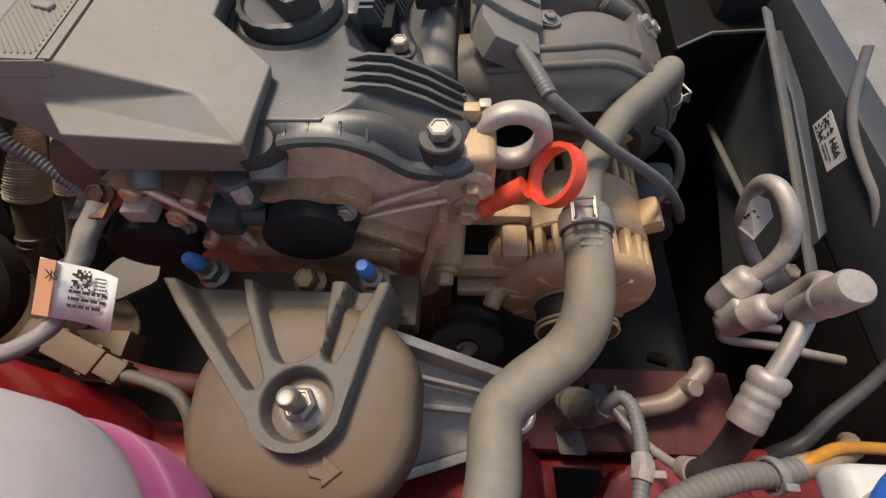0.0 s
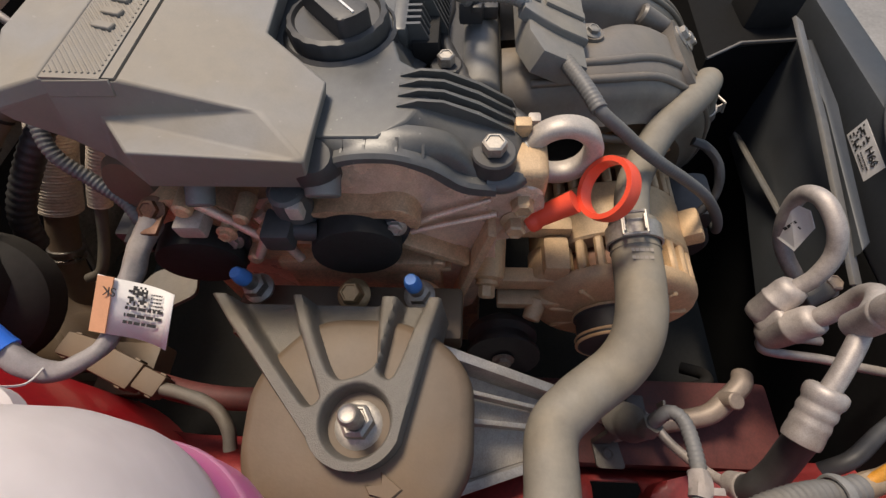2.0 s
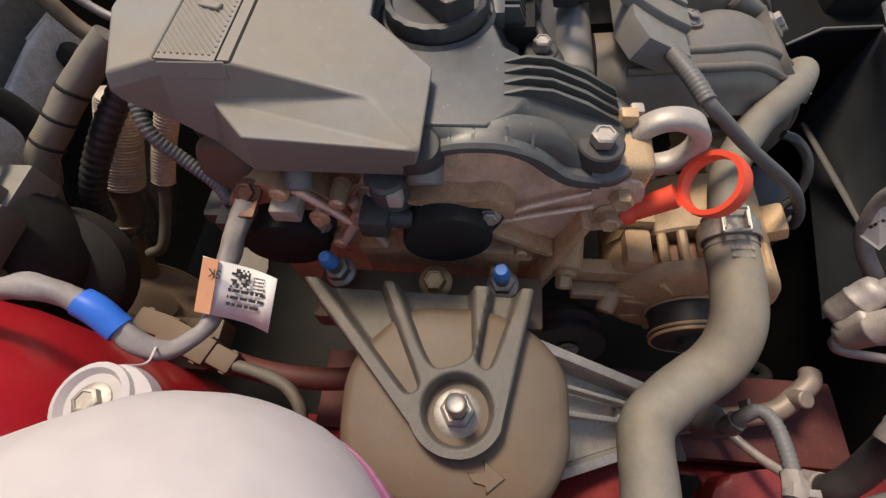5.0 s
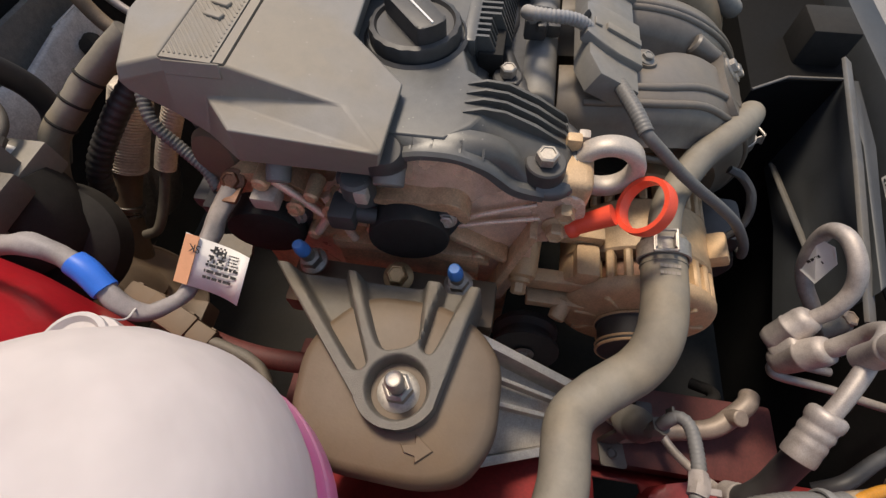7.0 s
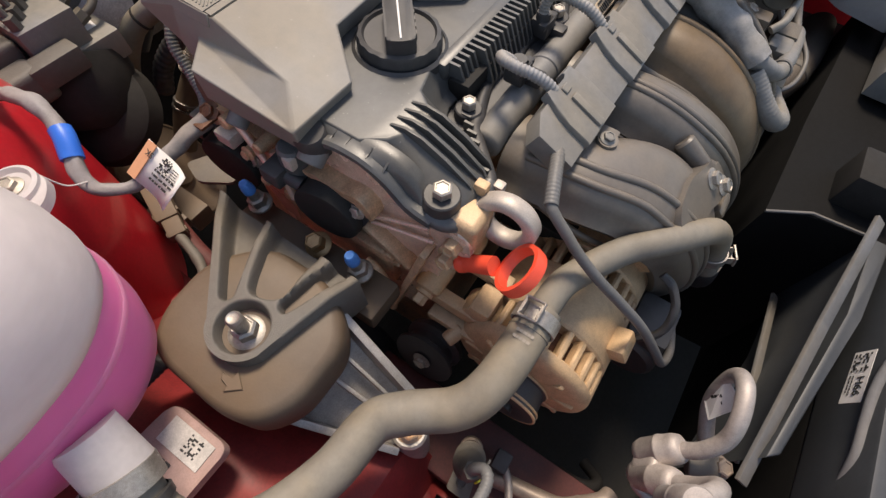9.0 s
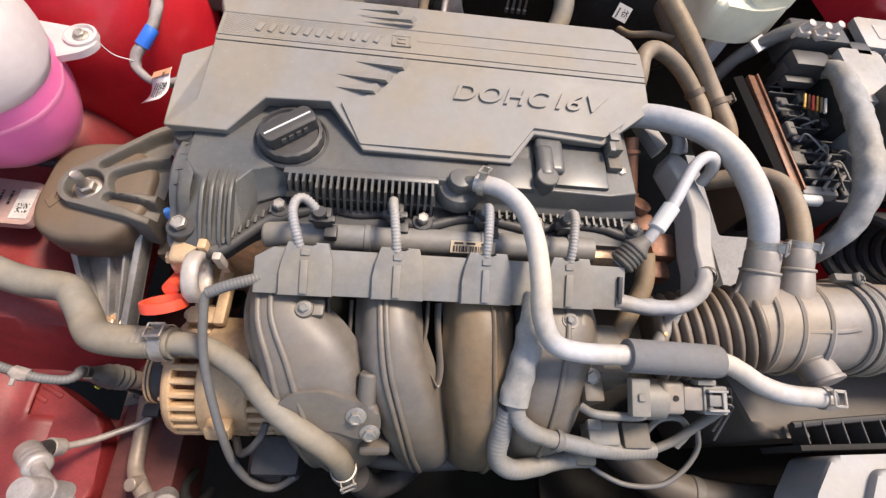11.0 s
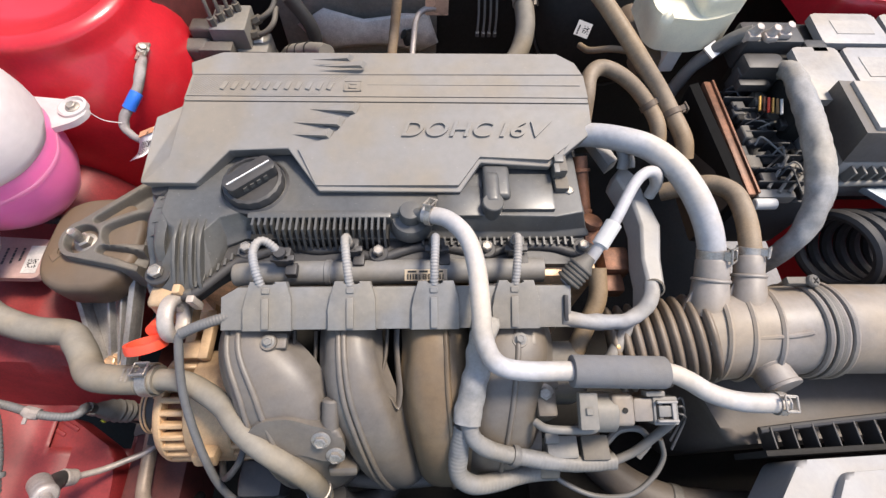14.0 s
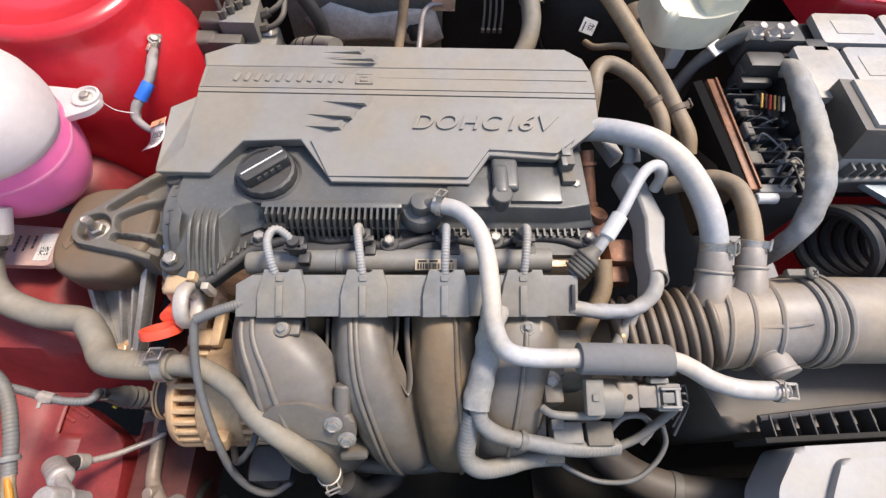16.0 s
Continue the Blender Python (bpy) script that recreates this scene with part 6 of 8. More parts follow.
prism(bm, round_poly([(0.525, -0.262), (0.540, -0.210), (0.566, -0.174), (0.86, -0.162), (0.86, -0.262)], 0.008), -0.078, -0.066, None, 0.004, 3)
part("raised_field", bm, M_PANEL, lid_)

# ---- alternator ----
alt = thing("alternator", "dusty tan alternator with slotted housing and pulley", "alternator")
ac = Vector((0, -0.082, -0.176))
bm = BM()
cyl(bm, (-0.134, ac.y, ac.z), (0.0, ac.y, ac.z), 0.050, 0.050, 36)
part("stator", bm, M_BROWN, alt, "rusty brown windings behind the slots")
for x0, x1 in ((-0.110, -0.058), (-0.036, 0.004)):
    bm = BM()
    h = x1 - x0
    lathe(bm, (x0, ac.y, ac.z), (1, 0, 0), [(0.052, 0), (0.0622, 0.001), (0.064, 0.003), (0.064, h - 0.003), (0.0622, h - 0.001), (0.052, h)], 48)
    part("housing_ring", bm, M_ALT, alt)
for x0, x1 in ((-0.136, -0.108), (-0.060, -0.034)):
    for i in range(28):
        a = 2 * math.pi * (i + 0.4) / 28
        bm = BM()
        m = Matrix.Translation((0, ac.y, ac.z)) @ Matrix.Rotation(a, 4, "X")
        box(bm, ((x0 + x1) / 2, 0, 0.0585), (x1 - x0, 0.0068, 0.0105), m, 0.0018, 1)
        part("housing_bar", bm, M_ALT, alt)
bm = BM()
lathe(bm, (-0.132, ac.y, ac.z), (-1, 0, 0), [(0.052, 0), (0.0625, 0.0005), (0.064, 0.002), (0.0635, 0.006), (0.061, 0.010), (0.055, 0.013), (0.047, 0.0145), (0.034, 0.016), (0.02, 0.017)], 48)
part("front_shell", bm, M_ALT, alt)
for i in range(9):
    bm = BM()
    rot = Matrix.Translation((0, ac.y, ac.z)) @ Matrix.Rotation(2 * math.pi * i / 9, 4, "X")
    box(bm, (-0.1445, 0, 0.044), (0.008, 0.005, 0.020), rot, 0.0012, 1)
    part("shell_rib", bm, M_ALT, alt)
for a, x in ((300, -0.128), (40, -0.01), (120, -0.01), (60, -0.09)):
    bm = BM()
    rot = Matrix.Translation((0, ac.y, ac.z)) @ Matrix.Rotation(radians(a), 4, "X")
    box(bm, (x + 0.006, 0, 0.068), (0.026, 0.018, 0.02), rot, 0.004)
    part("lug", bm, M_ALT, alt)
bm = BM()
box(bm, (-0.121, -0.030, -0.135), (0.030, 0.020, 0.030), None, 0.005)
box(bm, (-0.131, -0.006, -0.146), (0.013, 0.052, 0.016), None, 0.003)
box(bm, (-0.100, -0.012, -0.120), (0.012, 0.060, 0.014), None, 0.003)
part("bracket_arm", bm, M_ALT, alt)
bm = BM()
cyl(bm, (-0.140, -0.020, -0.165), (-0.156, -0.014, -0.170), 0.008, 0.007, 14, 0.001)
box(bm, (-0.140, -0.012, -0.164), (0.014, 0.050, 0.010), None, 0.002)
part("adjuster", bm, M_ALT, alt)
bm = BM()
lathe(bm, (-0.146, ac.y, ac.z), (-1, 0, 0), [(0.022, 0), (0.030, 0.001), (0.032, 0.003), (0.032, 0.005), (0.0305, 0.006), (0.0305, 0.021), (0.032, 0.022), (0.032, 0.027), (0.029, 0.028), (0.012, 0.027), (0.012, 0.032), (0.004, 0.032)], 44)
part("pulley", bm, M_BLACK, alt, "dark belt pulley")
for x in (-0.1495, -0.1685, -0.1725):
    bm = BM()
    torus(bm, (x, ac.y, ac.z), (1, 0, 0), 0.0316, 0.0013, 44, 8)
    part("pulley_rim", bm, M_ALT, alt, "bare metal pulley rim")

# wire from the cable duct down to the alternator
aw = thing("alternator_lead", "grey corrugated cable from the duct to the alternator", "cable")
bm = BM()
tube(bm, [(-0.028, -0.022, -0.020), (-0.050, -0.030, -0.0185), (-0.066, -0.036, -0.0185), (-0.0805, -0.0420, -0.0210)], 0.0054, 14, 6, 0.0005, 0.0030)
tube(bm, [(-0.077, -0.0400, -0.020), (-0.0822, -0.0455, -0.0235), (-0.0842, -0.0582, -0.0341), (-0.0857, -0.0742, -0.0484), (-0.0849, -0.0951, -0.0660), (-0.0802, -0.1208, -0.0888), (-0.0743, -0.1469, -0.1158), (-0.068, -0.172, -0.152), (-0.056, -0.190, -0.188), (-0.034, -0.196, -0.200), (-0.010, -0.184, -0.190)], 0.0042, 12, 6, 0.0002, 0.0030)
part("conduit", bm, M_CONDUIT, aw, smooth=60)
bm = BM()
tube(bm, [(-0.030, -0.140, -0.10), (-0.034, -0.152, -0.104), (-0.045, -0.163, -0.115), (-0.058, -0.165, -0.135), (-0.068, -0.152, -0.150), (-0.073, -0.150, -0.16)], 0.0036, 10, 6, wrinkle=0.0006)
part("black_wire", bm, M_BLACK, aw)

# ---- air conditioning lines ----
acl = thing("air_conditioning_lines", "dull aluminium air conditioning pipes with a connector block", "pipes")
for a, b in (((-0.138, -0.206, -0.190), (-0.126, -0.221, -0.160)), ((-0.154, -0.211, -0.195), (-0.155, -0.225, -0.156))):
    bm = BM()
    a, b = Vector(a), Vector(b)
    d = (b - a).length
    lathe(bm, a, b - a, [(0.006, -0.006), (0.0105, -0.004), (0.0125, 0.002), (0.0125, d * 0.45), (0.0132, d * 0.47), (0.0132, d * 0.52), (0.0125, d * 0.54), (0.0122, d - 0.006), (0.0108, d - 0.001), (0.0078, d + 0.001)], 28)
    part("port_body", bm, M_PIPE, acl, smooth=50)
bm = BM()
box(bm, (0, 0, 0), (0.024, 0.020, 0.026), frame_of((-0.143, -0.212, -0.184), (0.006, -0.0145, 0.034), (1, 0, 0)), 0.006, 3)
part("connector_block", bm, M_PIPE, acl)
bm = BM()
cyl(bm, (-0.138, -0.214, -0.197), (-0.1445, -0.2165, -0.1885), 0.0036, 0.0034, 14, 0.0008)
part("peg", bm, M_CAST, acl)
bm = BM()
cyl(bm, (-0.128, -0.236, -0.182), (-0.118, -0.257, -0.176), 0.010, 0.0095, 18, 0.001)
part("bolt_lug", bm, M_IRON, acl)
bolt(acl, (-0.118, -0.257, -0.176), (-0.02, -0.2, 1), 0.0125, M_LOWPIPE, 0.010)
bm = BM()
tube(bm, [(-0.102, -0.250, -0.200), (-0.098, -0.2505, -0.196), (-0.084, -0.243, -0.188), (-0.074, -0.235, -0.175), (-0.067, -0.230, -0.158), (-0.061, -0.228, -0.138), (-0.064, -0.228, -0.122), (-0.079, -0.230, -0.113), (-0.100, -0.234, -0.118), (-0.1135, -0.236, -0.132), (-0.1235, -0.230, -0.148), (-0.1270, -0.223, -0.160)], 0.0066, 18, 8)
part("loop_pipe", bm, M_PIPE, acl, smooth=80)
bm = BM()
TQ = [Vector(p) for p in ((-0.0585, -0.2290, -0.138), (-0.0700, -0.2385, -0.134), (-0.0810, -0.2430, -0.142), (-0.0880, -0.2390, -0.166), (-0.0680, -0.2325, -0.173))]
TN = (TQ[1] - TQ[0]).cross(TQ[3] - TQ[0]).normalized()
TN = -TN if TN.x > 0 else TN
hi, lo = [bm.verts.new(p + TN * 0.0074) for p in TQ], [bm.verts.new(p + TN * 0.0068) for p in TQ]
bm.faces.new(hi)
bm.faces.new(lo[::-1])
for i in range(5):
    bm.faces.new((hi[i], hi[(i + 1) % 5], lo[(i + 1) % 5], lo[i]))
tg = part("tag", bm, M_LABEL, acl, "white paper tag round the pipe")
bm = BM()
R_ = (TQ[1] - TQ[4]).normalized()
bars(bm, sum(TQ, Vector()) / 5 + TN * 0.0080, R_, TN.cross(R_), 0.020, 0.011, 2, 6, 0.6)
part("print", bm, M_INK, tg)
bm = BM()
tube(bm, [(-0.155, -0.224, -0.160), (-0.1545, -0.226, -0.154), (-0.152, -0.233, -0.140), (-0.151, -0.235, -0.122), (-0.158, -0.230, -0.107), (-0.170, -0.218, -0.098), (-0.182, -0.205, -0.096)], 0.0072, 16, 6)
part("pipe", bm, M_PIPE, acl, smooth=80)
bm = BM()
tube(bm, [(-0.180, -0.206, -0.096), (-0.194, -0.196, -0.096), (-0.210, -0.186, -0.103), (-0.221, -0.179, -0.110)], 0.0056, 16, 6)
part("pipe", bm, M_PIPE, acl, smooth=80)
bm = BM()
pa = Vector((-0.10, 0.06, 1)).normalized()
lathe(bm, (-0.184, -0.199, -0.098), pa, [(0.0085, 0), (0.009, 0.010), (0.009, 0.022), (0.010, 0.024), (0.010, 0.026), (0.0085, 0.028)], 24)
part("service_port", bm, M_PIPE, acl)
bm = BM()
lathe(bm, Vector((-0.184, -0.199, -0.098)) + pa * 0.028, pa, [(0.0098, 0), (0.0102, 0.002), (0.0102, 0.020), (0.009, 0.022), (0.005, 0.0222)], 28)
part("port_cap", bm, M_PIPE, acl)
bm = BM()
fa = Vector((-0.60, 0.30, -0.45)).normalized()
lathe(bm, (-0.2185, -0.1795, -0.109), fa, [(0.0085, 0), (0.0098, 0.0006), (0.0112, 0.0020), (0.0117, 0.0050), (0.0113, 0.0085), (0.0103, 0.0105), (0.0100, 0.0120), (0.0106, 0.0140), (0.0108, 0.0165), (0.0101, 0.0190), (0.0099, 0.0200), (0.0105, 0.0225), (0.0107, 0.0250), (0.0103, 0.0275), (0.0107, 0.031), (0.0108, 0.035), (0.0104, 0.037)], 30)
part("crimp_sleeve", bm, M_PIPE, acl)
bm = BM()
tube(bm, [(-0.238, -0.173, -0.126), (-0.248, -0.172, -0.148), (-0.260, -0.169, -0.170), (-0.2675, -0.163, -0.184), (-0.2685, -0.1600, -0.196)], 0.0094, 18, 6)
part("rubber_hose", bm, M_BLACK, acl, smooth=80)
bm = BM()
tube(bm, [(-0.149, -0.269, -0.220), (-0.146, -0.236, -0.220), (-0.148, -0.222, -0.220), (-0.154, -0.2175, -0.220), (-0.160, -0.224, -0.220), (-0.165, -0.264, -0.220), (-0.170, -0.290, -0.222), (-0.172, -0.32, -0.23)], 0.0040, 12, 6)
part("thin_loop", bm, M_PIPE, acl, smooth=80)
bm = BM()
lathe(bm, (-0.2685, -0.1600, -0.1930), (0.25, 0.12, -0.95), [(0.0098, 0), (0.0104, 0.001), (0.0104, 0.003), (0.0092, 0.004), (0.0098, 0.006), (0.0098, 0.008), (0.0088, 0.009), (0.0094, 0.011), (0.0090, 0.015), (0.006, 0.016)], 24)
part("lower_crimp", bm, M_PIPE, acl)
bm = BM()
tube(bm, [(-0.2645, -0.158, -0.208), (-0.262, -0.156, -0.217), (-0.250, -0.149, -0.236), (-0.233, -0.138, -0.251), (-0.216, -0.129, -0.258), (-0.206, -0.120, -0.260)], 0.0040, 12, 6)
part("thin_pipe", bm, M_PIPE, acl, smooth=80)

lp = thing("low_pipe", "aluminium pipe with a thin branch on the chassis rail", "pipe")
bm = BM()
tube(bm, [(-0.222, -0.095, -0.272), (-0.215, -0.130, -0.266), (-0.211, -0.155, -0.262), (-0.206, -0.178, -0.258), (-0.195, -0.193, -0.252), (-0.182, -0.207, -0.248), (-0.172, -0.213, -0.252)], 0.0088, 16)
part("tube", bm, M_LOWPIPE, lp, smooth=80)
bm = BM()
cyl(bm, (-0.194, -0.191, -0.254), (-0.1985, -0.1945, -0.2365), 0.0078, 0.0074, 18, 0.001)
part("port", bm, M_LOWPIPE, lp)
bm = BM()
tube(bm, [(-0.140, -0.20, -0.34), (-0.150, -0.216, -0.328), (-0.162, -0.212, -0.318), (-0.168, -0.196, -0.318), (-0.165, -0.180, -0.335)], 0.0065, 12)
part("elbow", bm, M_DARK, lp)
bm = BM()
box(bm, (-0.203, -0.113, -0.256), (0.020, 0.016, 0.016), None, 0.003)
part("pipe_clip", bm, M_BLACK, lp, "black plastic pipe clip")

# sensor plug and its conduit on the rail
sp = thing("sensor_plug", "brown taped sensor plug on a black rail bracket", "plug")
PA, PB = Vector((-0.2135, -0.0825, -0.229)), Vector((-0.238, -0.0875, -0.162))
bm = BM()
lathe(bm, PA, PB - PA, [(0.008, 0.018), (0.0120, 0.020), (0.0138, 0.024), (0.0114, 0.027), (0.0140, 0.031), (0.0116, 0.035), (0.0142, 0.040), (0.0118, 0.044), (0.0132, 0.049), (0.0110, 0.054), (0.0096, 0.060), (0.0068, 0.068), (0.0052, 0.073)], 20)
part("corrugated_boot", bm, M_IRON, sp, "dusty dark corrugated boot", smooth=50)
bm = BM()
lathe(bm, PA - (PB - PA).normalized() * 0.008, PB - PA, [(0.009, 0), (0.011, 0.001), (0.011, 0.008), (0.0085, 0.010), (0.0105, 0.014), (0.0105, 0.020), (0.009, 0.023), (0.008, 0.028)], 20)
part("collar", bm, M_LOWPIPE, sp, "dull tan metal collar")
bm = BM()
box(bm, (0, 0, 0), (0.005, 0.0018, 0.006), pose(-0.2360, -0.0985, -0.1850, 0, 20, -30), 0.0005, 1)
part("paint_dot", bm, mat("yellow_mark", (0.65, 0.6, 0.05), 0.5), sp, "yellow paint dot")
bm = BM()
tube(bm, [(-0.2365, -0.0872, -0.168), (-0.237, -0.0875, -0.158), (-0.2350, -0.0885, -0.148)], 0.0064, 12, 6, wrinkle=0.0015)
box(bm, (-0.226, -0.096, -0.150), (0.010, 0.002, 0.012), None, 0.0006)
part("tape_wrap", bm, M_IRON, sp)
bm = BM()
prism(bm, round_poly([(-0.226, -0.078), (-0.226, -0.101), (-0.251, -0.106), (-0.251, -0.081)], 0.003), -0.283, -0.279, None, 0.001)
box(bm, (-0.229, -0.086, -0.228), (0.004, 0.016, 0.104), None, 0.001)
br2 = part("rail_bracket", bm, M_IRON, sp)
bm = BM()
torus(bm, (-0.239, -0.092, -0.279), (0, 0, 1), 0.0042, 0.0012, 18, 8)
part("eyelet", bm, M_IRON, br2)
rc_ = thing("rail_conduit", "dusty ribbed conduit tied along the chassis rail", "cable")
bm = BM()
tube(bm, [(-0.2375, -0.0872, -0.160), (-0.2350, -0.0880, -0.149), (-0.2325, -0.0900, -0.140), (-0.2305, -0.0955, -0.1345), (-0.2370, -0.1005, -0.1305), (-0.2530, -0.1010, -0.126), (-0.2720, -0.0980, -0.121), (-0.300, -0.090, -0.118), (-0.33, -0.084, -0.112)], 0.0048, 14, 6, 0.0006, 0.0032)
part("conduit", bm, M_CONDUIT, rc_, smooth=60)
bm = BM()
tube(bm, [(-0.266, -0.0990, -0.1225), (-0.272, -0.0980, -0.121), (-0.280, -0.0955, -0.120)], 0.0060, 12, 6, wrinkle=0.0014)
box(bm, (-0.276, -0.1045, -0.1185), (0.004, 0.010, 0.002), None, 0.0005)
part("tape", bm, M_LOOM, rc_)
wl = thing("wing_loom", "thick grey taped cable loom along the inner wing", "cable loom")
bm = BM()
tube(bm, [(-0.46, 0.20, -0.105), (-0.448, 0.14, -0.100), (-0.435, 0.08, -0.092), (-0.405, -0.01, -0.085), (-0.375, -0.048, -0.083), (-0.345, -0.062, -0.083)], 0.0085, 16, 6, wrinkle=0.0012)
part("loom", bm, M_CONDUIT, wl, smooth=80)
bm = BM()
tube(bm, [(-0.350, -0.060, -0.083), (-0.322, -0.071, -0.084), (-0.299, -0.088, -0.087), (-0.287, -0.108, -0.092), (-0.280, -0.129, -0.097), (-0.276, -0.147, -0.102), (-0.2745, -0.163, -0.106), (-0.271, -0.176, -0.108)], 0.0070, 16, 6, 0.0008, 0.0042)
part("ribbed_conduit", bm, M_CONDUIT, wl, smooth=60)
bm = BM()
torus(bm, (-0.2752, -0.160, -0.1053), (0.15, -0.97, -0.22), 0.0088, 0.0012, 24, 6, 2.6)
box(bm, (-0.281, -0.163, -0.098), (0.004, 0.007, 0.006), None, 0.001)
part("tie", bm, M_GREY, wl)
bm = BM()
tube(bm, [(-0.272, -0.172, -0.1075), (-0.270, -0.180, -0.108), (-0.265, -0.196, -0.112), (-0.258, -0.22, -0.125), (-0.25, -0.24, -0.15)], 0.0062, 12, 6, wrinkle=0.0008)
part("sleeve", bm, M_HOSE_TAN, wl)
bm = BM()
tube(bm, [(-0.270, -0.176, -0.106), (-0.267, -0.183, -0.105), (-0.260, -0.201, -0.108), (-0.258, -0.228, -0.115), (-0.258, -0.28, -0.13)], 0.0034, 10)
part("yellow_wire", bm, mat("amber_sleeve", (0.48, 0.20, 0.02), 0.5), wl, "amber sleeved wire")
bl = thing("brake_line", "thin black corrugated tube behind the coolant tank", "pipe")
bm = BM()
tube(bm, [(-0.47, 0.17, -0.118), (-0.42, 0.162, -0.118), (-0.36, 0.15, -0.116), (-0.31, 0.148, -0.118), (-0.27, 0.15, -0.125)], 0.007, 12, 6, 0.0008, 0.004)
part("tube", bm, M_BLACK, bl, smooth=60)

# ---- loom with blue tape and paper tag, by the strut tower ----
el = thing("earth_loom", "grey taped cable loom with a blue tape band", "cable loom")
bm = BM()
tube(bm, [(-0.226, 0.346, -0.022), (-0.222, 0.332, -0.020), (-0.2185, 0.309, -0.020), (-0.224, 0.282, -0.032), (-0.237, 0.262, -0.044), (-0.2375, 0.249, -0.053), (-0.224, 0.239, -0.060), (-0.206, 0.235, -0.060), (-0.185, 0.236, -0.057), (-0.162, 0.234, -0.052), (-0.145, 0.231, -0.048)], lambda t: 0.0048 + 0.0022 * min(1.0, t * 6) - 0.0010 * math.sin(math.pi * t) - 0.0016 * math.exp(-((t - 0.62) / 0.13) ** 2), 14, 8, wrinkle=0.0018)
part("loom", bm, M_LOOM, el, smooth=80)
bm = BM()
tube(bm, [(-0.2215, 0.289, -0.0290), (-0.225, 0.281, -0.0325), (-0.232, 0.270, -0.0395)], 0.0078, 16, 5, wrinkle=0.0006)
part("tape_band", bm, M_BLUE, el, "bright blue tape band", smooth=80)
bm = BM()
box(bm, (-0.229, 0.358, -0.021), (0.013, 0.034, 0.004), None, 0.0015)
cyl(bm, (-0.226, 0.344, -0.022), (-0.228, 0.354, -0.022), 0.0056, 0.004, 14, 0.0008)
part("lug", bm, M_STEEL, el)
bolt(el, (-0.229, 0.363, -0.019), (0.4, -0.1, 0.9), 0.010)
bm = BM()
box(bm, (-0.146, 0.228, -0.046), (0.022, 0.012, 0.003), None, 0.001)
part("end_lug", bm, M_BROWN, el)
bolt(el, (-0.140, 0.230, -0.044), (-0.5, 0, 0.8), 0.011, M_BROWN)
R_ = Vector((-0.10, -0.98, -0.12)).normalized()
U_ = Vector((0.86, -0.02, 0.50))
U_ = (U_ - R_ * U_.dot(R_)).normalized()
N_ = R_.cross(U_)
tc_ = Vector((-0.2040, 0.219, -0.046))
bm = BM()
rows = []
for i in range(9):
    s = i / 8
    off = N_ * (0.0035 * math.cos(s * 5.0) - 0.0035)
    rows.append([bm.verts.new(tc_ + R_ * 0.042 * (s - 0.5) + U_ * 0.031 * t + off + U_ * (-0.005 * s)) for t in (-0.5, 0.5)])
for a, b in zip(rows, rows[1:]):
    bm.faces.new((a[0], b[0], b[1], a[1]))
tag = part("tag", bm, M_LABEL, el, "white and orange paper tag with print", smooth=80)
mod = tag.modifiers.new("paper", "SOLIDIFY")
mod.thickness = 0.0004
bm = BM()
card(bm, tc_ + R_ * -0.0165 + N_ * -0.0004 + U_ * -0.0005, R_, U_, 0.009, 0.031, 0.0008)
part("orange_edge", bm, M_LABEL_ORANGE, tag)
q0 = tc_ + N_ * -0.0045
bm = BM()
checks(bm, q0 + R_ * 0.000 + U_ * 0.006, R_, U_, 0.011, 9, 11)
bars(bm, q0 + R_ * 0.006 + U_ * -0.005, R_, U_, 0.028, 0.012, 3, 12)
bars(bm, q0 + R_ * 0.0115 + U_ * 0.004, R_, U_, 0.008, 0.010, 5, 13)
part("print", bm, M_INK, tag)
lettering("SK", tc_ + R_ * -0.0125 + U_ * 0.0075 + N_ * 0.0012, -R_, -U_, 0.007, M_INK, tag, 0.0001)
bm = BM()
tube(bm, [(-0.256, 0.238, -0.010), (-0.25, 0.242, -0.03), (-0.238, 0.252, -0.046)], 0.0006, 5)
tie_ = thing("string_tie", "thin pale string tied to the tank tab", "string")
part("string", bm, M_LABEL, tie_)

# ---- right of the engine: sensor lead, grey bracket, taped branch ----
sl = thing("oxygen_sensor_lead", "pale sleeved sensor lead with a ribbed plug", "cable")
bm = BM()
tube(bm, [(0.300, 0.004, -0.012), (0.322, 0.020, -0.002), (0.337, 0.038, 0.013), (0.352, 0.059, 0.024), (0.374, 0.094, 0.033), (0.388, 0.108, 0.036), (0.400, 0.111, 0.033), (0.406, 0.106, 0.022), (0.405, 0.102, 0.004)], lambda t: 0.0060 + 0.0016 * max(0.0, 1 - abs(t - 0.78) / 0.14), 14, 6)
part("lead", bm, M_HOSE_LIGHT, sl, smooth=80)
bm = BM()
d = Vector((0.022, 0.020, 0.017))
prof = [(0.006, 0)]
for i in range(5):
    prof += [(0.012, 0.002 + i * 0.0045), (0.0135, 0.003 + i * 0.0045), (0.0135, 0.0045 + i * 0.0045), (0.012, 0.0055 + i * 0.0045)]
prof += [(0.008, 0.030), (0.006, 0.036)]
lathe(bm, (0.302, 0.004, -0.010), d, prof, 24)
part("plug", bm, M_IRON, sl)
bm = BM()
lathe(bm, (0.335, 0.035, 0.011), (0.018, 0.025, 0.012), [(0.0068, 0), (0.0085, 0.001), (0.0085, 0.028), (0.0068, 0.029)], 20)
part("sleeve", bm, M_WHITE, sl, "white protective sleeve")

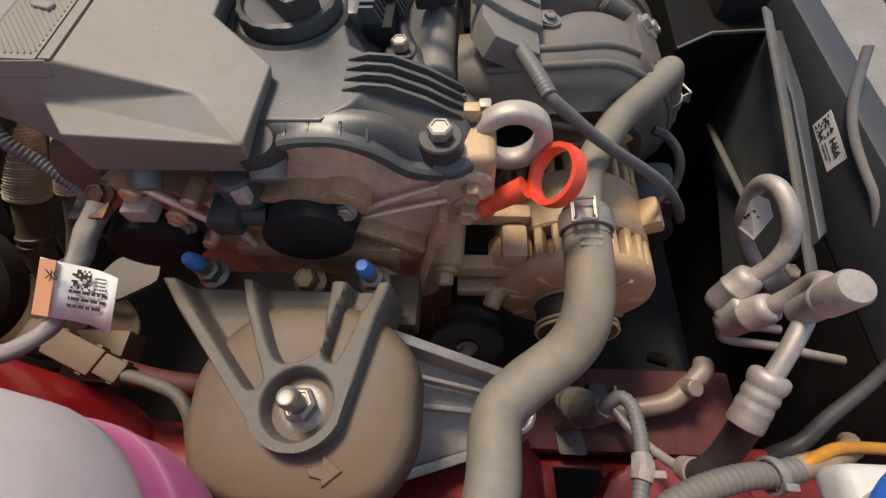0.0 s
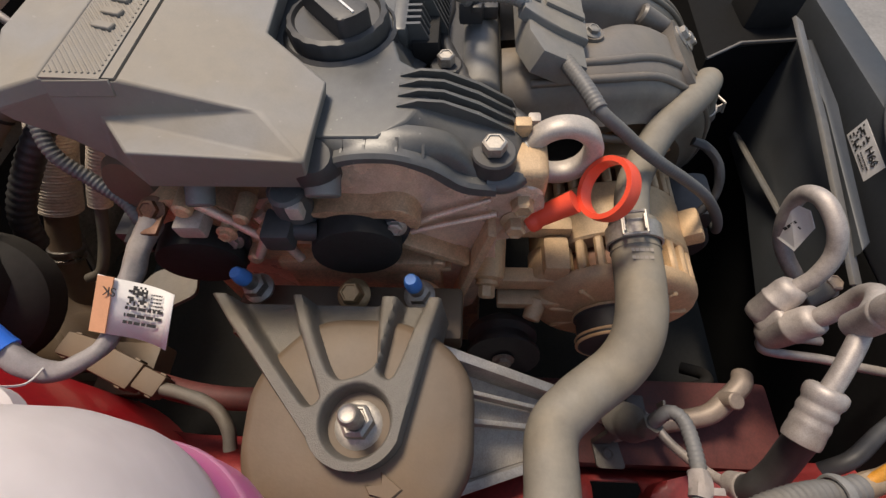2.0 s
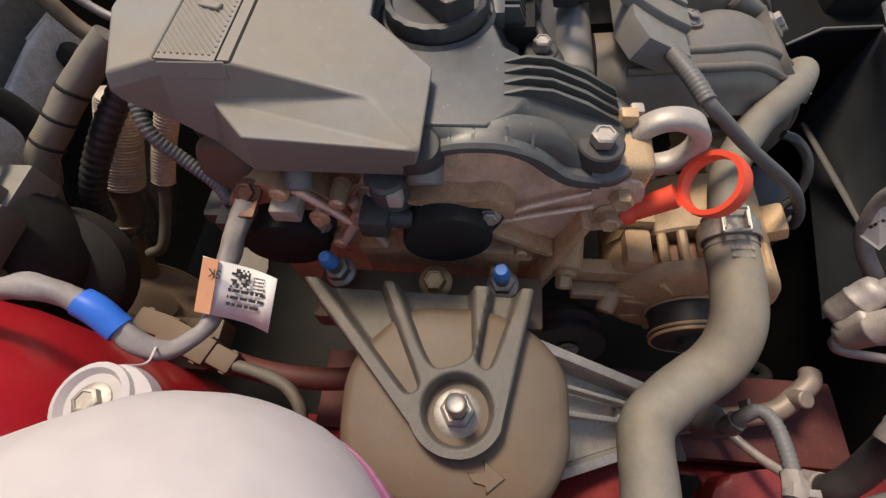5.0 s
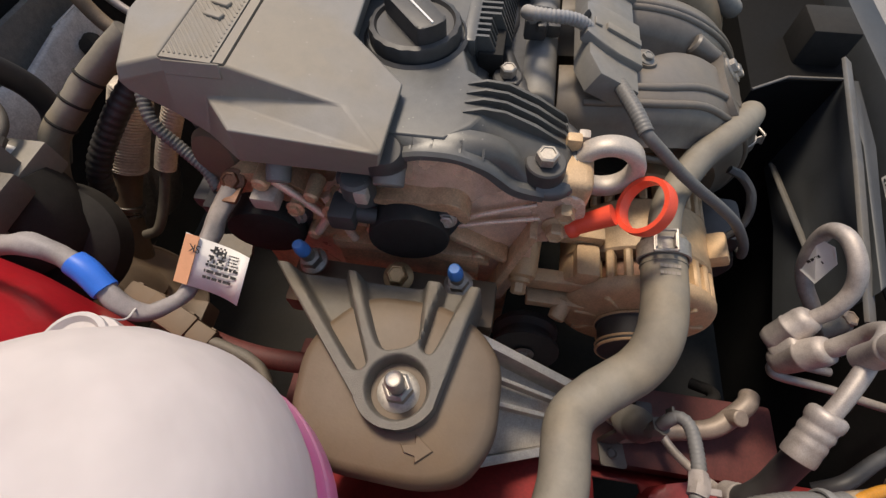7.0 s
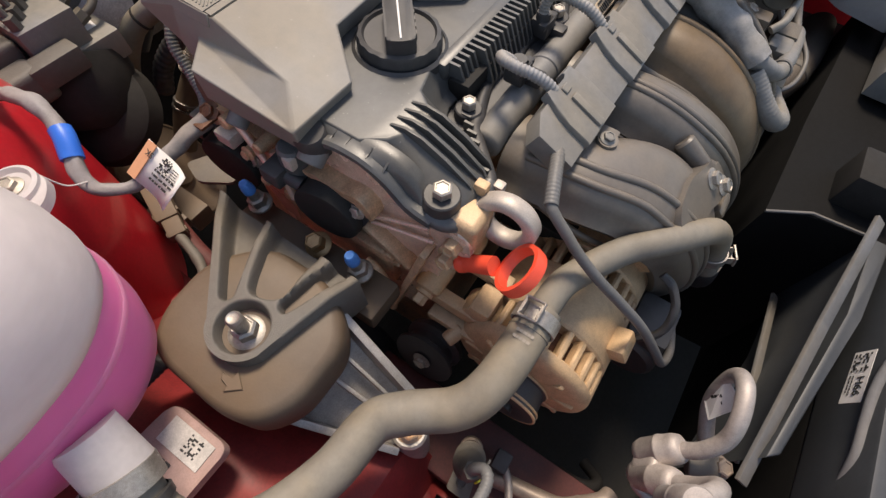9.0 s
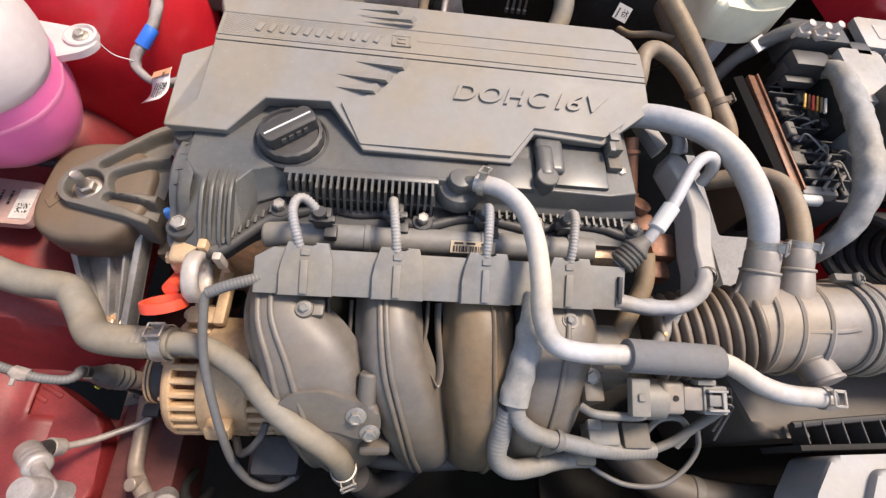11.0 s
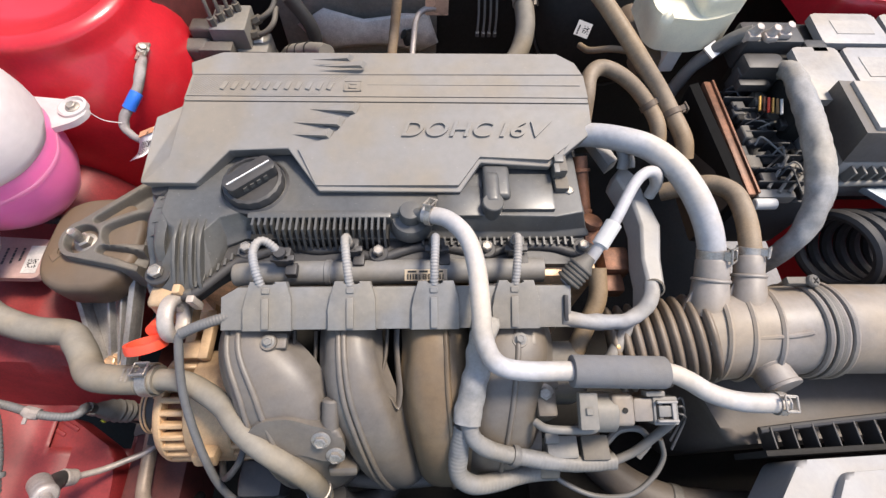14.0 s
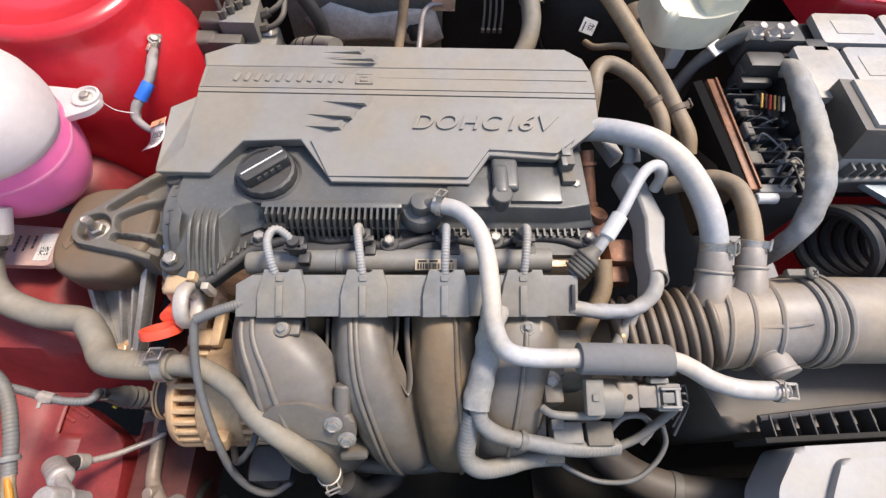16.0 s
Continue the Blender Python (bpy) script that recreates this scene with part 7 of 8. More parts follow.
gb = thing("cable_channel", "grey plastic cable channel beside the valve cover", "cable channel")
bm = BM()
vs_t = [(0.384, 0.146, 0.004), (0.397, 0.130, 0.004), (0.402, 0.106, 0.002), (0.412, 0.067, 0.0), (0.4045, 0.028, -0.004), (0.4025, -0.001, -0.006), (0.390, -0.020, -0.006), (0.379, -0.020, -0.006), (0.384, 0.006, -0.004), (0.3835, 0.028, -0.002), (0.3895, 0.067, 0.0), (0.386, 0.095, 0.002), (0.374, 0.128, 0.004)]
hi = [bm.verts.new(v) for v in vs_t]
lo = [bm.verts.new((x - 0.004, y, z - 0.03)) for x, y, z in vs_t]
bm.faces.new(hi)
bm.faces.new(lo[::-1])
for i in range(len(hi)):
    j = (i + 1) % len(hi)
    bm.faces.new((hi[i], hi[j], lo[j], lo[i]))
ch = part("channel", bm, M_CHANNEL, gb)
mod = ch.modifiers.new("edge", "BEVEL")
mod.width, mod.segments, mod.limit_method = 0.003, 2, "ANGLE"
bm = BM()
tube(bm, [(0.340, 0.178, 0.016), (0.358, 0.172, 0.026), (0.372, 0.160, 0.028), (0.379, 0.142, 0.020), (0.378, 0.132, 0.012)], 0.0062, 12)
part("top_wire", bm, M_CONDUIT, gb)
bm = BM()
tube(bm, [(0.352, 0.190, 0.012), (0.366, 0.180, 0.016), (0.380, 0.168, 0.016), (0.389, 0.152, 0.011), (0.391, 0.140, 0.004)], 0.0064, 12, 6, wrinkle=0.0008)
part("neck_wire", bm, M_WRAP, gb, "pale sleeved wire at the channel neck", smooth=80)
bm = BM()
prism(bm, [(0.352, 0.200), (0.372, 0.196), (0.385, 0.160), (0.372, 0.150)], -0.020, -0.004, None, 0.002)
part("channel_arm", bm, M_CHANNEL, gb)
bm = BM()
lathe(bm, (0.392, -0.002, -0.010), (-0.4, -0.5, 0.7), [(0.009, 0), (0.0102, 0.004), (0.0092, 0.007), (0.0085, 0.0072)], 24, cap=False)
part("end_boot", bm, M_IRON, gb, "dark ring at the channel mouth")
bm = BM()
tube(bm, [(0.296, -0.030, -0.022), (0.326, -0.0345, -0.021), (0.355, -0.0345, -0.020), (0.374, -0.027, -0.016), (0.3855, -0.014, -0.010), (0.389, 0.002, -0.008)], 0.0078, 16, 8, wrinkle=0.0016)
part("taped_branch", bm, M_WRAP, gb, "pale taped cable branch", smooth=80)
bm = BM()
tube(bm, [(0.378, -0.020, -0.034), (0.366, -0.040, -0.044), (0.354, -0.058, -0.050), (0.344, -0.074, -0.056)], 0.0070, 14)
stub = part("stub_cable", bm, M_WRAP, gb)
bm = BM()
torus(bm, (0.3475, -0.0685, -0.054), (-0.5, -0.75, -0.3), 0.0074, 0.0016, 22, 6)
part("tie", bm, M_DARK, stub)
bm = BM()
lathe(bm, (0.3565, -0.0545, -0.0425), (0.1, -0.2, 1), [(0.0024, 0), (0.0024, 0.001), (0.0015, 0.0012)], 10)
part("paint_dot", bm, M_GOLD, stub)

# coil and plug at the end of the valve cover
cs = thing("cam_sensor_plug", "small grey sensor plug bolted on the valve cover", "plug")
bm = BM()
box(bm, (0.307, 0.135, 0.010), (0.014, 0.022, 0.02), None, 0.002)
box(bm, (0.309, 0.118, 0.000), (0.016, 0.018, 0.016), None, 0.003)
part("housing", bm, M_IRON, cs)
bm = BM()
box(bm, (0.305, 0.140, 0.021), (0.010, 0.010, 0.003), None, 0.001)
box(bm, (0.302, 0.128, 0.019), (0.006, 0.012, 0.003), None, 0.001)
part("latch", bm, M_GREY, cs)
bm = BM()
tube(bm, [(0.309, 0.145, 0.012), (0.316, 0.158, 0.020), (0.330, 0.168, 0.018)], 0.005, 10)
part("lead", bm, M_CONDUIT, cs)
rp = thing("rusty_water_pipe", "rust-brown pipe and fittings beside the cylinder head", "pipe")
bm = BM()
lathe(bm, (0.338, 0.160, 0.000), (0.10, -0.80, -0.55), [(0.0085, 0), (0.0085, 0.014), (0.0110, 0.0145), (0.0110, 0.018), (0.0085, 0.0185), (0.0085, 0.062), (0.0100, 0.0625), (0.0100, 0.066), (0.0075, 0.0665), (0.0075, 0.085)], 22)
part("pipe", bm, M_BROWN, rp)
bm = BM()
box(bm, (0.350, 0.068, -0.040), (0.026, 0.022, 0.024), None, 0.004)
lathe(bm, (0.346, 0.084, -0.030), (0.2, 0.3, 1), [(0.010, 0), (0.0115, 0.004), (0.0115, 0.009), (0.007, 0.010)], 20)
part("fitting", bm, M_BROWN, rp)
bm = BM()
box(bm, (0.372, 0.045, -0.050), (0.03, 0.03, 0.03), None, 0.005)
box(bm, (0.364, 0.020, -0.055), (0.03, 0.022, 0.02), None, 0.004)
part("fitting", bm, M_BROWN, rp)
bm = BM()
tube(bm, [(0.345, 0.03, -0.03), (0.345, 0.0, -0.045), (0.33, -0.03, -0.06), (0.315, -0.06, -0.075), (0.305, -0.09, -0.11)], 0.010, 14)
part("hose", bm, M_HOSE_TAN, rp)

# ---- throttle side plugs and cables ----
pvv = thing("purge_valve", "grey purge valve with plugs beside the intake", "valve")
bm = BM()
lathe(bm, (0.318, -0.116, -0.050), (1, -0.03, 0.03), [(0.016, 0), (0.019, 0.003), (0.019, 0.022), (0.0165, 0.024)], 28)
part("coil", bm, M_GREY, pvv)
bm = BM()
m = frame_of((0.345, -0.117, -0.036), (0, -0.3, 1), (1, 0, 0))
box(bm, (0.0, 0, -0.004), (0.022, 0.030, 0.016), m, 0.005, 3)
box(bm, (0.022, 0, -0.004), (0.024, 0.022, 0.014), m, 0.003)
part("socket", bm, M_DUCT, pvv)
bm = BM()
box(bm, (0.040, -0.001, -0.003), (0.024, 0.026, 0.016), m, 0.002)
box(bm, (0.038, -0.001, 0.006), (0.012, 0.010, 0.003), m, 0.001)
box(bm, (0.030, 0.015, 0.002), (0.018, 0.005, 0.012), m, 0.001)
pplug = part("plug", bm, M_GREY, pvv)
bm = BM()
for u, v, w_, h_ in ((0.042, -0.001, 0.010, 0.014), (0.032, 0.0, 0.003, 0.018)):
    box(bm, (u, v, 0.0052), (w_, h_, 0.0012), m, 0.0004, 1)
part("latch_window", bm, M_DARK, pplug)
bm = BM()
for v in (-0.0095, 0.0075):
    box(bm, (0.040, v, 0.0072), (0.020, 0.0024, 0.005), m, 0.0006, 1)
box(bm, (0.046, -0.001, 0.0078), (0.004, 0.018, 0.0028), m, 0.0006, 1)
part("latch_frame", bm, M_WRAP, pplug)
bm = BM()
for i, c_ in enumerate((0.006, 0.001, -0.004)):
    p0 = m @ Vector((0.051, c_, -0.002))
    tube(bm, [p0, p0 + Vector((0.008, 0.003 - 0.003 * i, 0.002)), p0 + Vector((0.013, -0.008, -0.012)), p0 + Vector((0.004, -0.024 - 0.003 * i, -0.030))], 0.0013, 6)
part("wires", bm, M_BLACK, pplug)
bm = BM()
cyl(bm, m @ Vector((0.001, 0.0, 0.003)), m @ Vector((0.001, 0.0, 0.0052)), 0.0026, 0.0026, 12)
part("socket_hole", bm, M_DARK, pvv)
bm = BM()
box(bm, (-0.034, 0.0, 0.002), (0.018, 0.034, 0.010), m, 0.002)
box(bm, (-0.034, 0.0, 0.008), (0.007, 0.007, 0.002), m, 0.0008, 1)
part("clip", bm, M_GREY, pvv)
bm = BM()
tube(bm, [(0.265, -0.124, -0.058), (0.275, -0.131, -0.052), (0.300, -0.133, -0.050), (0.318, -0.1325, -0.047), (0.321, -0.126, -0.043)], 0.0042, 10)
part("lever", bm, M_GREY, pvv)
bm = BM()
box(bm, (0.296, -0.145, -0.094), (0.032, 0.022, 0.022), None, 0.003)
box(bm, (0.285, -0.137, -0.082), (0.014, 0.010, 0.008), None, 0.002)
part("lower_plug", bm, M_GREY, pvv)
bm = BM()
box(bm, (0.330, -0.146, -0.094), (0.028, 0.024, 0.020), None, 0.002)
part("lower_plug_cap", bm, M_IRON, pvv)
bm = BM()
tube(bm, [(0.342, -0.143, -0.092), (0.358, -0.130, -0.085), (0.378, -0.130, -0.082), (0.388, -0.142, -0.09), (0.378, -0.155, -0.10)], 0.0035, 8)
part("wire", bm, M_CONDUIT, pvv)
bm = BM()
box(bm, (0.30, -0.07, -0.09), (0.05, 0.06, 0.06), None, 0.01, 3)
part("throttle_body", bm, M_IRON, pvv)

vw = thing("vacuum_loom", "thick taped cable loom over the intake runners", "cable loom")
bm = BM()
tube(bm, [(0.218, -0.030, -0.016), (0.213, -0.055, -0.022), (0.206, -0.085, -0.032), (0.199, -0.112, -0.044), (0.197, -0.124, -0.050)], 0.0132, 18, 10, wrinkle=0.0030)
part("thick_loom", bm, M_LOOM_PALE, vw, smooth=80)
bm = BM()
tube(bm, [(0.197, -0.120, -0.048), (0.204, -0.138, -0.058), (0.222, -0.148, -0.069), (0.250, -0.153, -0.080), (0.285, -0.158, -0.090), (0.320, -0.160, -0.096), (0.352, -0.158, -0.098)], 0.0085, 16, 6, 0.0003, 0.0042, wrinkle=0.0008)
part("branch", bm, M_GREY, vw, smooth=60)
bm = BM()
tube(bm, [(0.352, -0.158, -0.098), (0.372, -0.150, -0.092), (0.388, -0.138, -0.075), (0.396, -0.126, -0.045), (0.388, -0.122, -0.036)], 0.0045, 10, 6)
part("tail", bm, M_CONDUIT, vw, smooth=80)
bm = BM()
torus(bm, (0.245, -0.1525, -0.0785), (0.9, -0.2, -0.3), 0.0092, 0.0016, 22, 6, 2.5)
part("tie", bm, M_CONDUIT, vw)
lw = thing("lower_loom", "ribbed cable loom looped below the intake", "cable loom")
bm = BM()
tube(bm, [(0.194, -0.126, -0.058), (0.190, -0.148, -0.078), (0.190, -0.168, -0.094), (0.207, -0.177, -0.104), (0.232, -0.174, -0.112), (0.258, -0.168, -0.120), (0.285, -0.165, -0.128), (0.296, -0.165, -0.135)], 0.0098, 16, 6, 0.0004, 0.004, wrinkle=0.0008)
part("loom", bm, M_GREY, lw, smooth=60)
bm = BM()
tube(bm, [(0.290, -0.165, -0.132), (0.310, -0.178, -0.140), (0.340, -0.190, -0.142), (0.375, -0.190, -0.136), (0.400, -0.175, -0.128), (0.412, -0.155, -0.115), (0.405, -0.138, -0.098)], 0.0028, 8, 6)
part("thin_wire", bm, M_CONDUIT, lw, smooth=80)
bm = BM()
box(bm, (0.288, -0.165, -0.122), (0.022, 0.016, 0.014), None, 0.004)
part("clip", bm, M_HOSE, lw)

# dark pipes and brackets low down in front of the engine
lowp = thing("lower_coolant_pipe", "dusty dark coolant pipes below the intake", "pipe")
bm = BM()
tube(bm, [(0.05, -0.165, -0.20), (0.12, -0.17, -0.195), (0.19, -0.165, -0.19), (0.25, -0.15, -0.19)], 0.009, 12)
part("pipe", bm, M_IRON, lowp)
bm = BM()
tube(bm, [(0.055, -0.185, -0.165), (0.07, -0.195, -0.21), (0.10, -0.185, -0.235), (0.12, -0.165, -0.22)], 0.014, 16)
part("elbow", bm, M_BLACK, lowp)
bm = BM()
box(bm, (-0.03, -0.165, -0.19), (0.05, 0.04, 0.05), None, 0.008)
cyl(bm, (-0.06, -0.16, -0.21), (-0.02, -0.165, -0.21), 0.03, 0.03, 24, 0.004)
part("starter", bm, M_BLACK, lowp)

# ---- battery side ----
for name, lab, pts, r, m_ in (("heater_hose", "long tan heater hose with clamps", [(0.378, 0.395, 0.055), (0.392, 0.366, 0.050), (0.411, 0.326, 0.040), (0.435, 0.291, 0.022), (0.460, 0.268, 0.000), (0.474, 0.240, -0.012), (0.484, 0.205, -0.020), (0.487, 0.185, -0.035)], 0.0108, M_HOSE_TAN),
                              ("heater_hose", "tan heater hose bent over at the engine cover", [(0.352, 0.215, -0.005), (0.354, 0.238, 0.018), (0.359, 0.262, 0.027), (0.375, 0.279, 0.026), (0.398, 0.279, 0.019), (0.425, 0.272, 0.004), (0.448, 0.255, -0.013), (0.456, 0.225, -0.020), (0.458, 0.20, -0.04)], 0.0098, M_HOSE_TAN)):
    h = thing(name, lab, "hose", "heater hoses")
    bm = BM()
    tube(bm, pts, r, 18, 7)
    part("tube", bm, m_, h, smooth=80)
    clamp(h, Vector(pts[-3]), Vector(pts[-2]) - Vector(pts[-4]), r + 0.0004, (1, 0.3, 0.5), 0.008, material=M_MOUNT)

fb = thing("fuse_box", "open black fuse box with a rusty brown edge", "fuse box")
bm = BM()
box(bm, (0.575, 0.205, -0.075), (0.115, 0.185, 0.10), None, 0.006)
part("tray", bm, M_BLACK, fb)
bm = BM()
vs = [bm.verts.new(v) for v in ((0.512, 0.292, -0.012), (0.522, 0.292, -0.008), (0.528, 0.108, -0.006), (0.518, 0.108, -0.010))]
vl = [bm.verts.new(v.co + Vector((0.006, 0, -0.09))) for v in vs]
bm.faces.new(vs)
for i in range(4):
    bm.faces.new((vs[i], vs[(i + 1) % 4], vl[(i + 1) % 4], vl[i]))
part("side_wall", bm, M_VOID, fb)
bm = BM()
box(bm, (0.5315, 0.2, -0.010), (0.011, 0.182, 0.012), None, 0.003)
box(bm, (0.5375, 0.2, -0.006), (0.003, 0.18, 0.010), None, 0.001)
part("brown_edge", bm, M_BROWN, fb, "rusty brown metal edge")
rnd = random.Random(21)
for i in range(34):
    bm = BM()
    x, y = rnd.uniform(0.545, 0.615), rnd.uniform(0.12, 0.29)
    box(bm, (x, y, -0.018 + rnd.uniform(-0.006, 0.010)), (rnd.uniform(0.008, 0.022), rnd.uniform(0.008, 0.022), rnd.uniform(0.008, 0.022)), None, 0.0015, 1)
    part("relay", bm, rnd.choice((M_BLACK, M_BLACK, M_DARK, M_IRON)), fb)
for i in range(9):
    bm = BM()
    y = 0.125 + i * 0.019
    box(bm, (0.575 + rnd.uniform(-0.01, 0.01), y, -0.008), (rnd.uniform(0.03, 0.06), 0.0022, 0.016), None, 0.0005, 1)
    part("divider", bm, M_BLACK, fb)
for i in range(12):
    bm = BM()
    x, y = rnd.uniform(0.545, 0.60), rnd.uniform(0.13, 0.28)
    tube(bm, [(x, y, -0.006), (x + rnd.uniform(0, 0.015), y + rnd.uniform(-0.015, 0.015), 0.004), (x + rnd.uniform(0.01, 0.03), y + rnd.uniform(-0.025, 0.025), -0.002)], 0.0012, 6)
    part("clip_wire", bm, rnd.choice((M_GREY, M_CONDUIT, M_BLACK)), fb)
for i, col in enumerate((M_BRASS, M_BROWN, M_ORANGE, M_BRASS, M_GOLD, M_LABEL)):
    bm = BM()
    cyl(bm, (0.572 + i * 0.0052, 0.226 - i * 0.001, 0.008), (0.577 + i * 0.0052, 0.246 - i * 0.001, 0.012), 0.0017, 0.0017, 8)
    part("bare_terminal", bm, col, fb, "bare coloured wire end")
bm = BM()
box(bm, (0.585, 0.285, 0.004), (0.055, 0.018, 0.03), None, 0.004)
box(bm, (0.575, 0.268, 0.010), (0.04, 0.012, 0.012), None, 0.003)
part("cover_frame", bm, M_BLACK, fb)
bm = BM()
for a, b in (((0.552, 0.118, -0.004), (0.590, 0.162, -0.002)), ((0.562, 0.112, -0.004), (0.598, 0.150, -0.002)), ((0.574, 0.112, -0.004), (0.602, 0.138, -0.002))):
    cyl(bm, a, b, 0.002, 0.002, 8)
box(bm, (0.560, 0.112, -0.012), (0.045, 0.012, 0.014), None, 0.003)
box(bm, (0.588, 0.150, -0.006), (0.03, 0.006, 0.008), None, 0.002)
part("connector_frame", bm, M_GREY, fb)
bm = BM()
cyl(bm, (0.532, 0.100, -0.010), (0.556, 0.099, -0.008), 0.0065, 0.0065, 16, 0.001)
part("white_plug", bm, M_WHITE, fb)
fl = thing("fuse_box_loom", "pale grey tape-wrapped loom over the fuse box", "cable loom")
bm = BM()
tube(bm, [(0.612, 0.290, 0.010), (0.608, 0.268, 0.034), (0.598, 0.225, 0.042), (0.591, 0.175, 0.042), (0.585, 0.130, 0.037), (0.580, 0.095, 0.026), (0.572, 0.068, 0.008), (0.560, 0.050, -0.020), (0.55, 0.045, -0.06)], lambda t: 0.0098 + 0.0038 * math.sin(math.pi * t), 20, 9, wrinkle=0.0024)
part("loom", bm, M_LOOM_PALE, fl, smooth=80)
bm = BM()
box(bm, (0.585, 0.288, 0.018), (0.05, 0.028, 0.03), None, 0.006)
part("boot", bm, M_BLACK, fl)
bt = thing("battery", "car battery under a dusty grey plastic cover", "battery")
bm = BM()
box(bm, (0.740, 0.290, -0.07), (0.255, 0.163, 0.19), None, 0.006)
part("case", bm, M_DARK, bt)
for x0, x1, y0, y1 in ((0.614, 0.676, 0.212, 0.303), (0.680, 0.79, 0.212, 0.303), (0.665, 0.755, 0.311, 0.37), (0.76, 0.86, 0.311, 0.37)):
    bm = BM()
    prism(bm, round_poly([(x0, y0), (x1, y0), (x1, y1), (x0 + 0.004, y1)], 0.006), 0.03, 0.040, None, 0.002)
    part("lid_panel", bm, M_BATT, bt)
for c, s in (((0.725, 0.268), (0.055, 0.034)), ((0.715, 0.342), (0.05, 0.026))):
    bm = BM()
    card(bm, (c[0], c[1], 0.0405), (1, 0, 0), (0, 1, 0), *s)
    part("sticker", bm, M_BATT_LABEL, bt, "faded paper sticker")
bm = BM()
box(bm, (0.603, 0.330, 0.02), (0.075, 0.04, 0.045), None, 0.006)
box(bm, (0.655, 0.305, 0.015), (0.03, 0.03, 0.05), None, 0.006)
part("terminal_cover", bm, M_BLACK, bt)
for x, y in ((0.571, 0.322), (0.592, 0.320), (0.612, 0.326)):
    bm = BM()
    lathe(bm, (x, y, 0.035), (0.1, -0.2, 1), [(0.008, 0), (0.009, 0.010), (0.006, 0.016), (0.005, 0.024), (0.003, 0.025)], 14)
    box(bm, (x, y - 0.006, 0.045), (0.016, 0.012, 0.008), None, 0.003)
    part("terminal", bm, M_PIPE, bt)
bm = BM()
tube(bm, [(0.575, 0.325, 0.045), (0.560, 0.330, 0.030), (0.543, 0.332, 0.008), (0.525, 0.330, -0.02), (0.51, 0.32, -0.06)], 0.009, 14, 6, wrinkle=0.0012)
part("cable", bm, M_CONDUIT, bt)
bm = BM()
card(bm, (0.541, 0.329, 0.014), (0.8, 0.5, 0.3), (-0.5, 0.8, 0.2), 0.018, 0.018, 0.003)
part("cable_tag", bm, M_LABEL, bt)
rb = thing("relay_box", "dusty grey plastic relay box with a lid", "relay box")
bm = BM()
vs_t = [(0.6335, 0.2260, 0.0560), (0.6310, 0.1470, 0.0560), (0.760, 0.150, 0.050), (0.760, 0.225, 0.050)]
vs_b = [(0.6340, 0.2255, 0.016), (0.6335, 0.1400, 0.016), (0.762, 0.140, 0.016), (0.762, 0.2255, 0.016)]
hi, lo = [bm.verts.new(v) for v in vs_t], [bm.verts.new(v) for v in vs_b]
bm.faces.new(hi)
bm.faces.new(lo[::-1])
for i in range(4):
    bm.faces.new((hi[i], hi[(i + 1) % 4], lo[(i + 1) % 4], lo[i]))
part("body", bm, M_RELAY_SHADED, rb)
bm = BM()
prism(bm, [(0.646, 0.222), (0.755, 0.222), (0.755, 0.152), (0.644, 0.151)], 0.050, 0.0600, None, 0.002)
part("lid", bm, M_BATT, rb, "pale dusty lid")
bm = BM()
box(bm, (0.72, 0.182, -0.02), (0.17, 0.085, 0.07), None, 0.006)
part("base", bm, M_BATT, rb)
for i in range(6):
    bm = BM()
    box(bm, (0.650 + i * 0.012, 0.134, 0.000), (0.003, 0.012, 0.020), None, 0.0006, 1)
    part("slot_rib", bm, M_GREY, rb)
bm = BM()
tube(bm, [(0.63, 0.13, -0.015), (0.67, 0.128, -0.008), (0.75, 0.128, -0.005)], 0.004, 10)
part("edge_trim", bm, M_GREY, rb)
bw = thing("big_bellows", "black corrugated air bellows behind the inlet pipe", "air duct")
for i in range(7):
    bm = BM()
    torus(bm, (0.665 + i * 0.019, 0.070, -0.070), (1, 0.35, 0.0), 0.048, 0.007, 40, 8)
    part("fold", bm, M_BLACK, bw)
bm = BM()
prism(bm, [(0.675, 0.125), (0.80, 0.14), (0.80, 0.09), (0.70, 0.10)], -0.02, -0.012, None, 0.002)
part("bracket", bm, mat("blue_grey_steel", (0.16, 0.19, 0.22), 0.4, 0.4), bw)

# ---- rear of the bay ----
br_ = thing("brake_fluid_reservoir", "yellowed translucent brake fluid reservoir", "reservoir")
bm = BM()
prism(bm, round_poly([(0.452, 0.352), (0.462, 0.336), (0.505, 0.330), (0.535, 0.338), (0.566, 0.356), (0.575, 0.43), (0.452, 0.43)], 0.014), 0.008, 0.055, None, 0.012, 3)
part("tank", bm, M_YELLOW_TANK, br_)
bm = BM()
prism(bm, round_poly([(0.505, 0.335), (0.565, 0.352), (0.575, 0.42), (0.50, 0.42)], 0.015), 0.05, 0.078, None, 0.008, 3)
part("step", bm, M_YELLOW_TANK, br_)
bm = BM()
lathe(bm, (0.508, 0.405, 0.06), (0, 0, 1), [(0.026, 0), (0.026, 0.03), (0.023, 0.033)], 28)
part("cap", bm, M_BLACK, br_)
bm = BM()
box(bm, (0.50, 0.352, -0.012), (0.022, 0.02, 0.045), None, 0.004)
part("bracket", bm, M_WHITE, br_)
mc = thing("master_cylinder", "dusty brown metal brake master cylinder", "brake cylinder")
bm = BM()
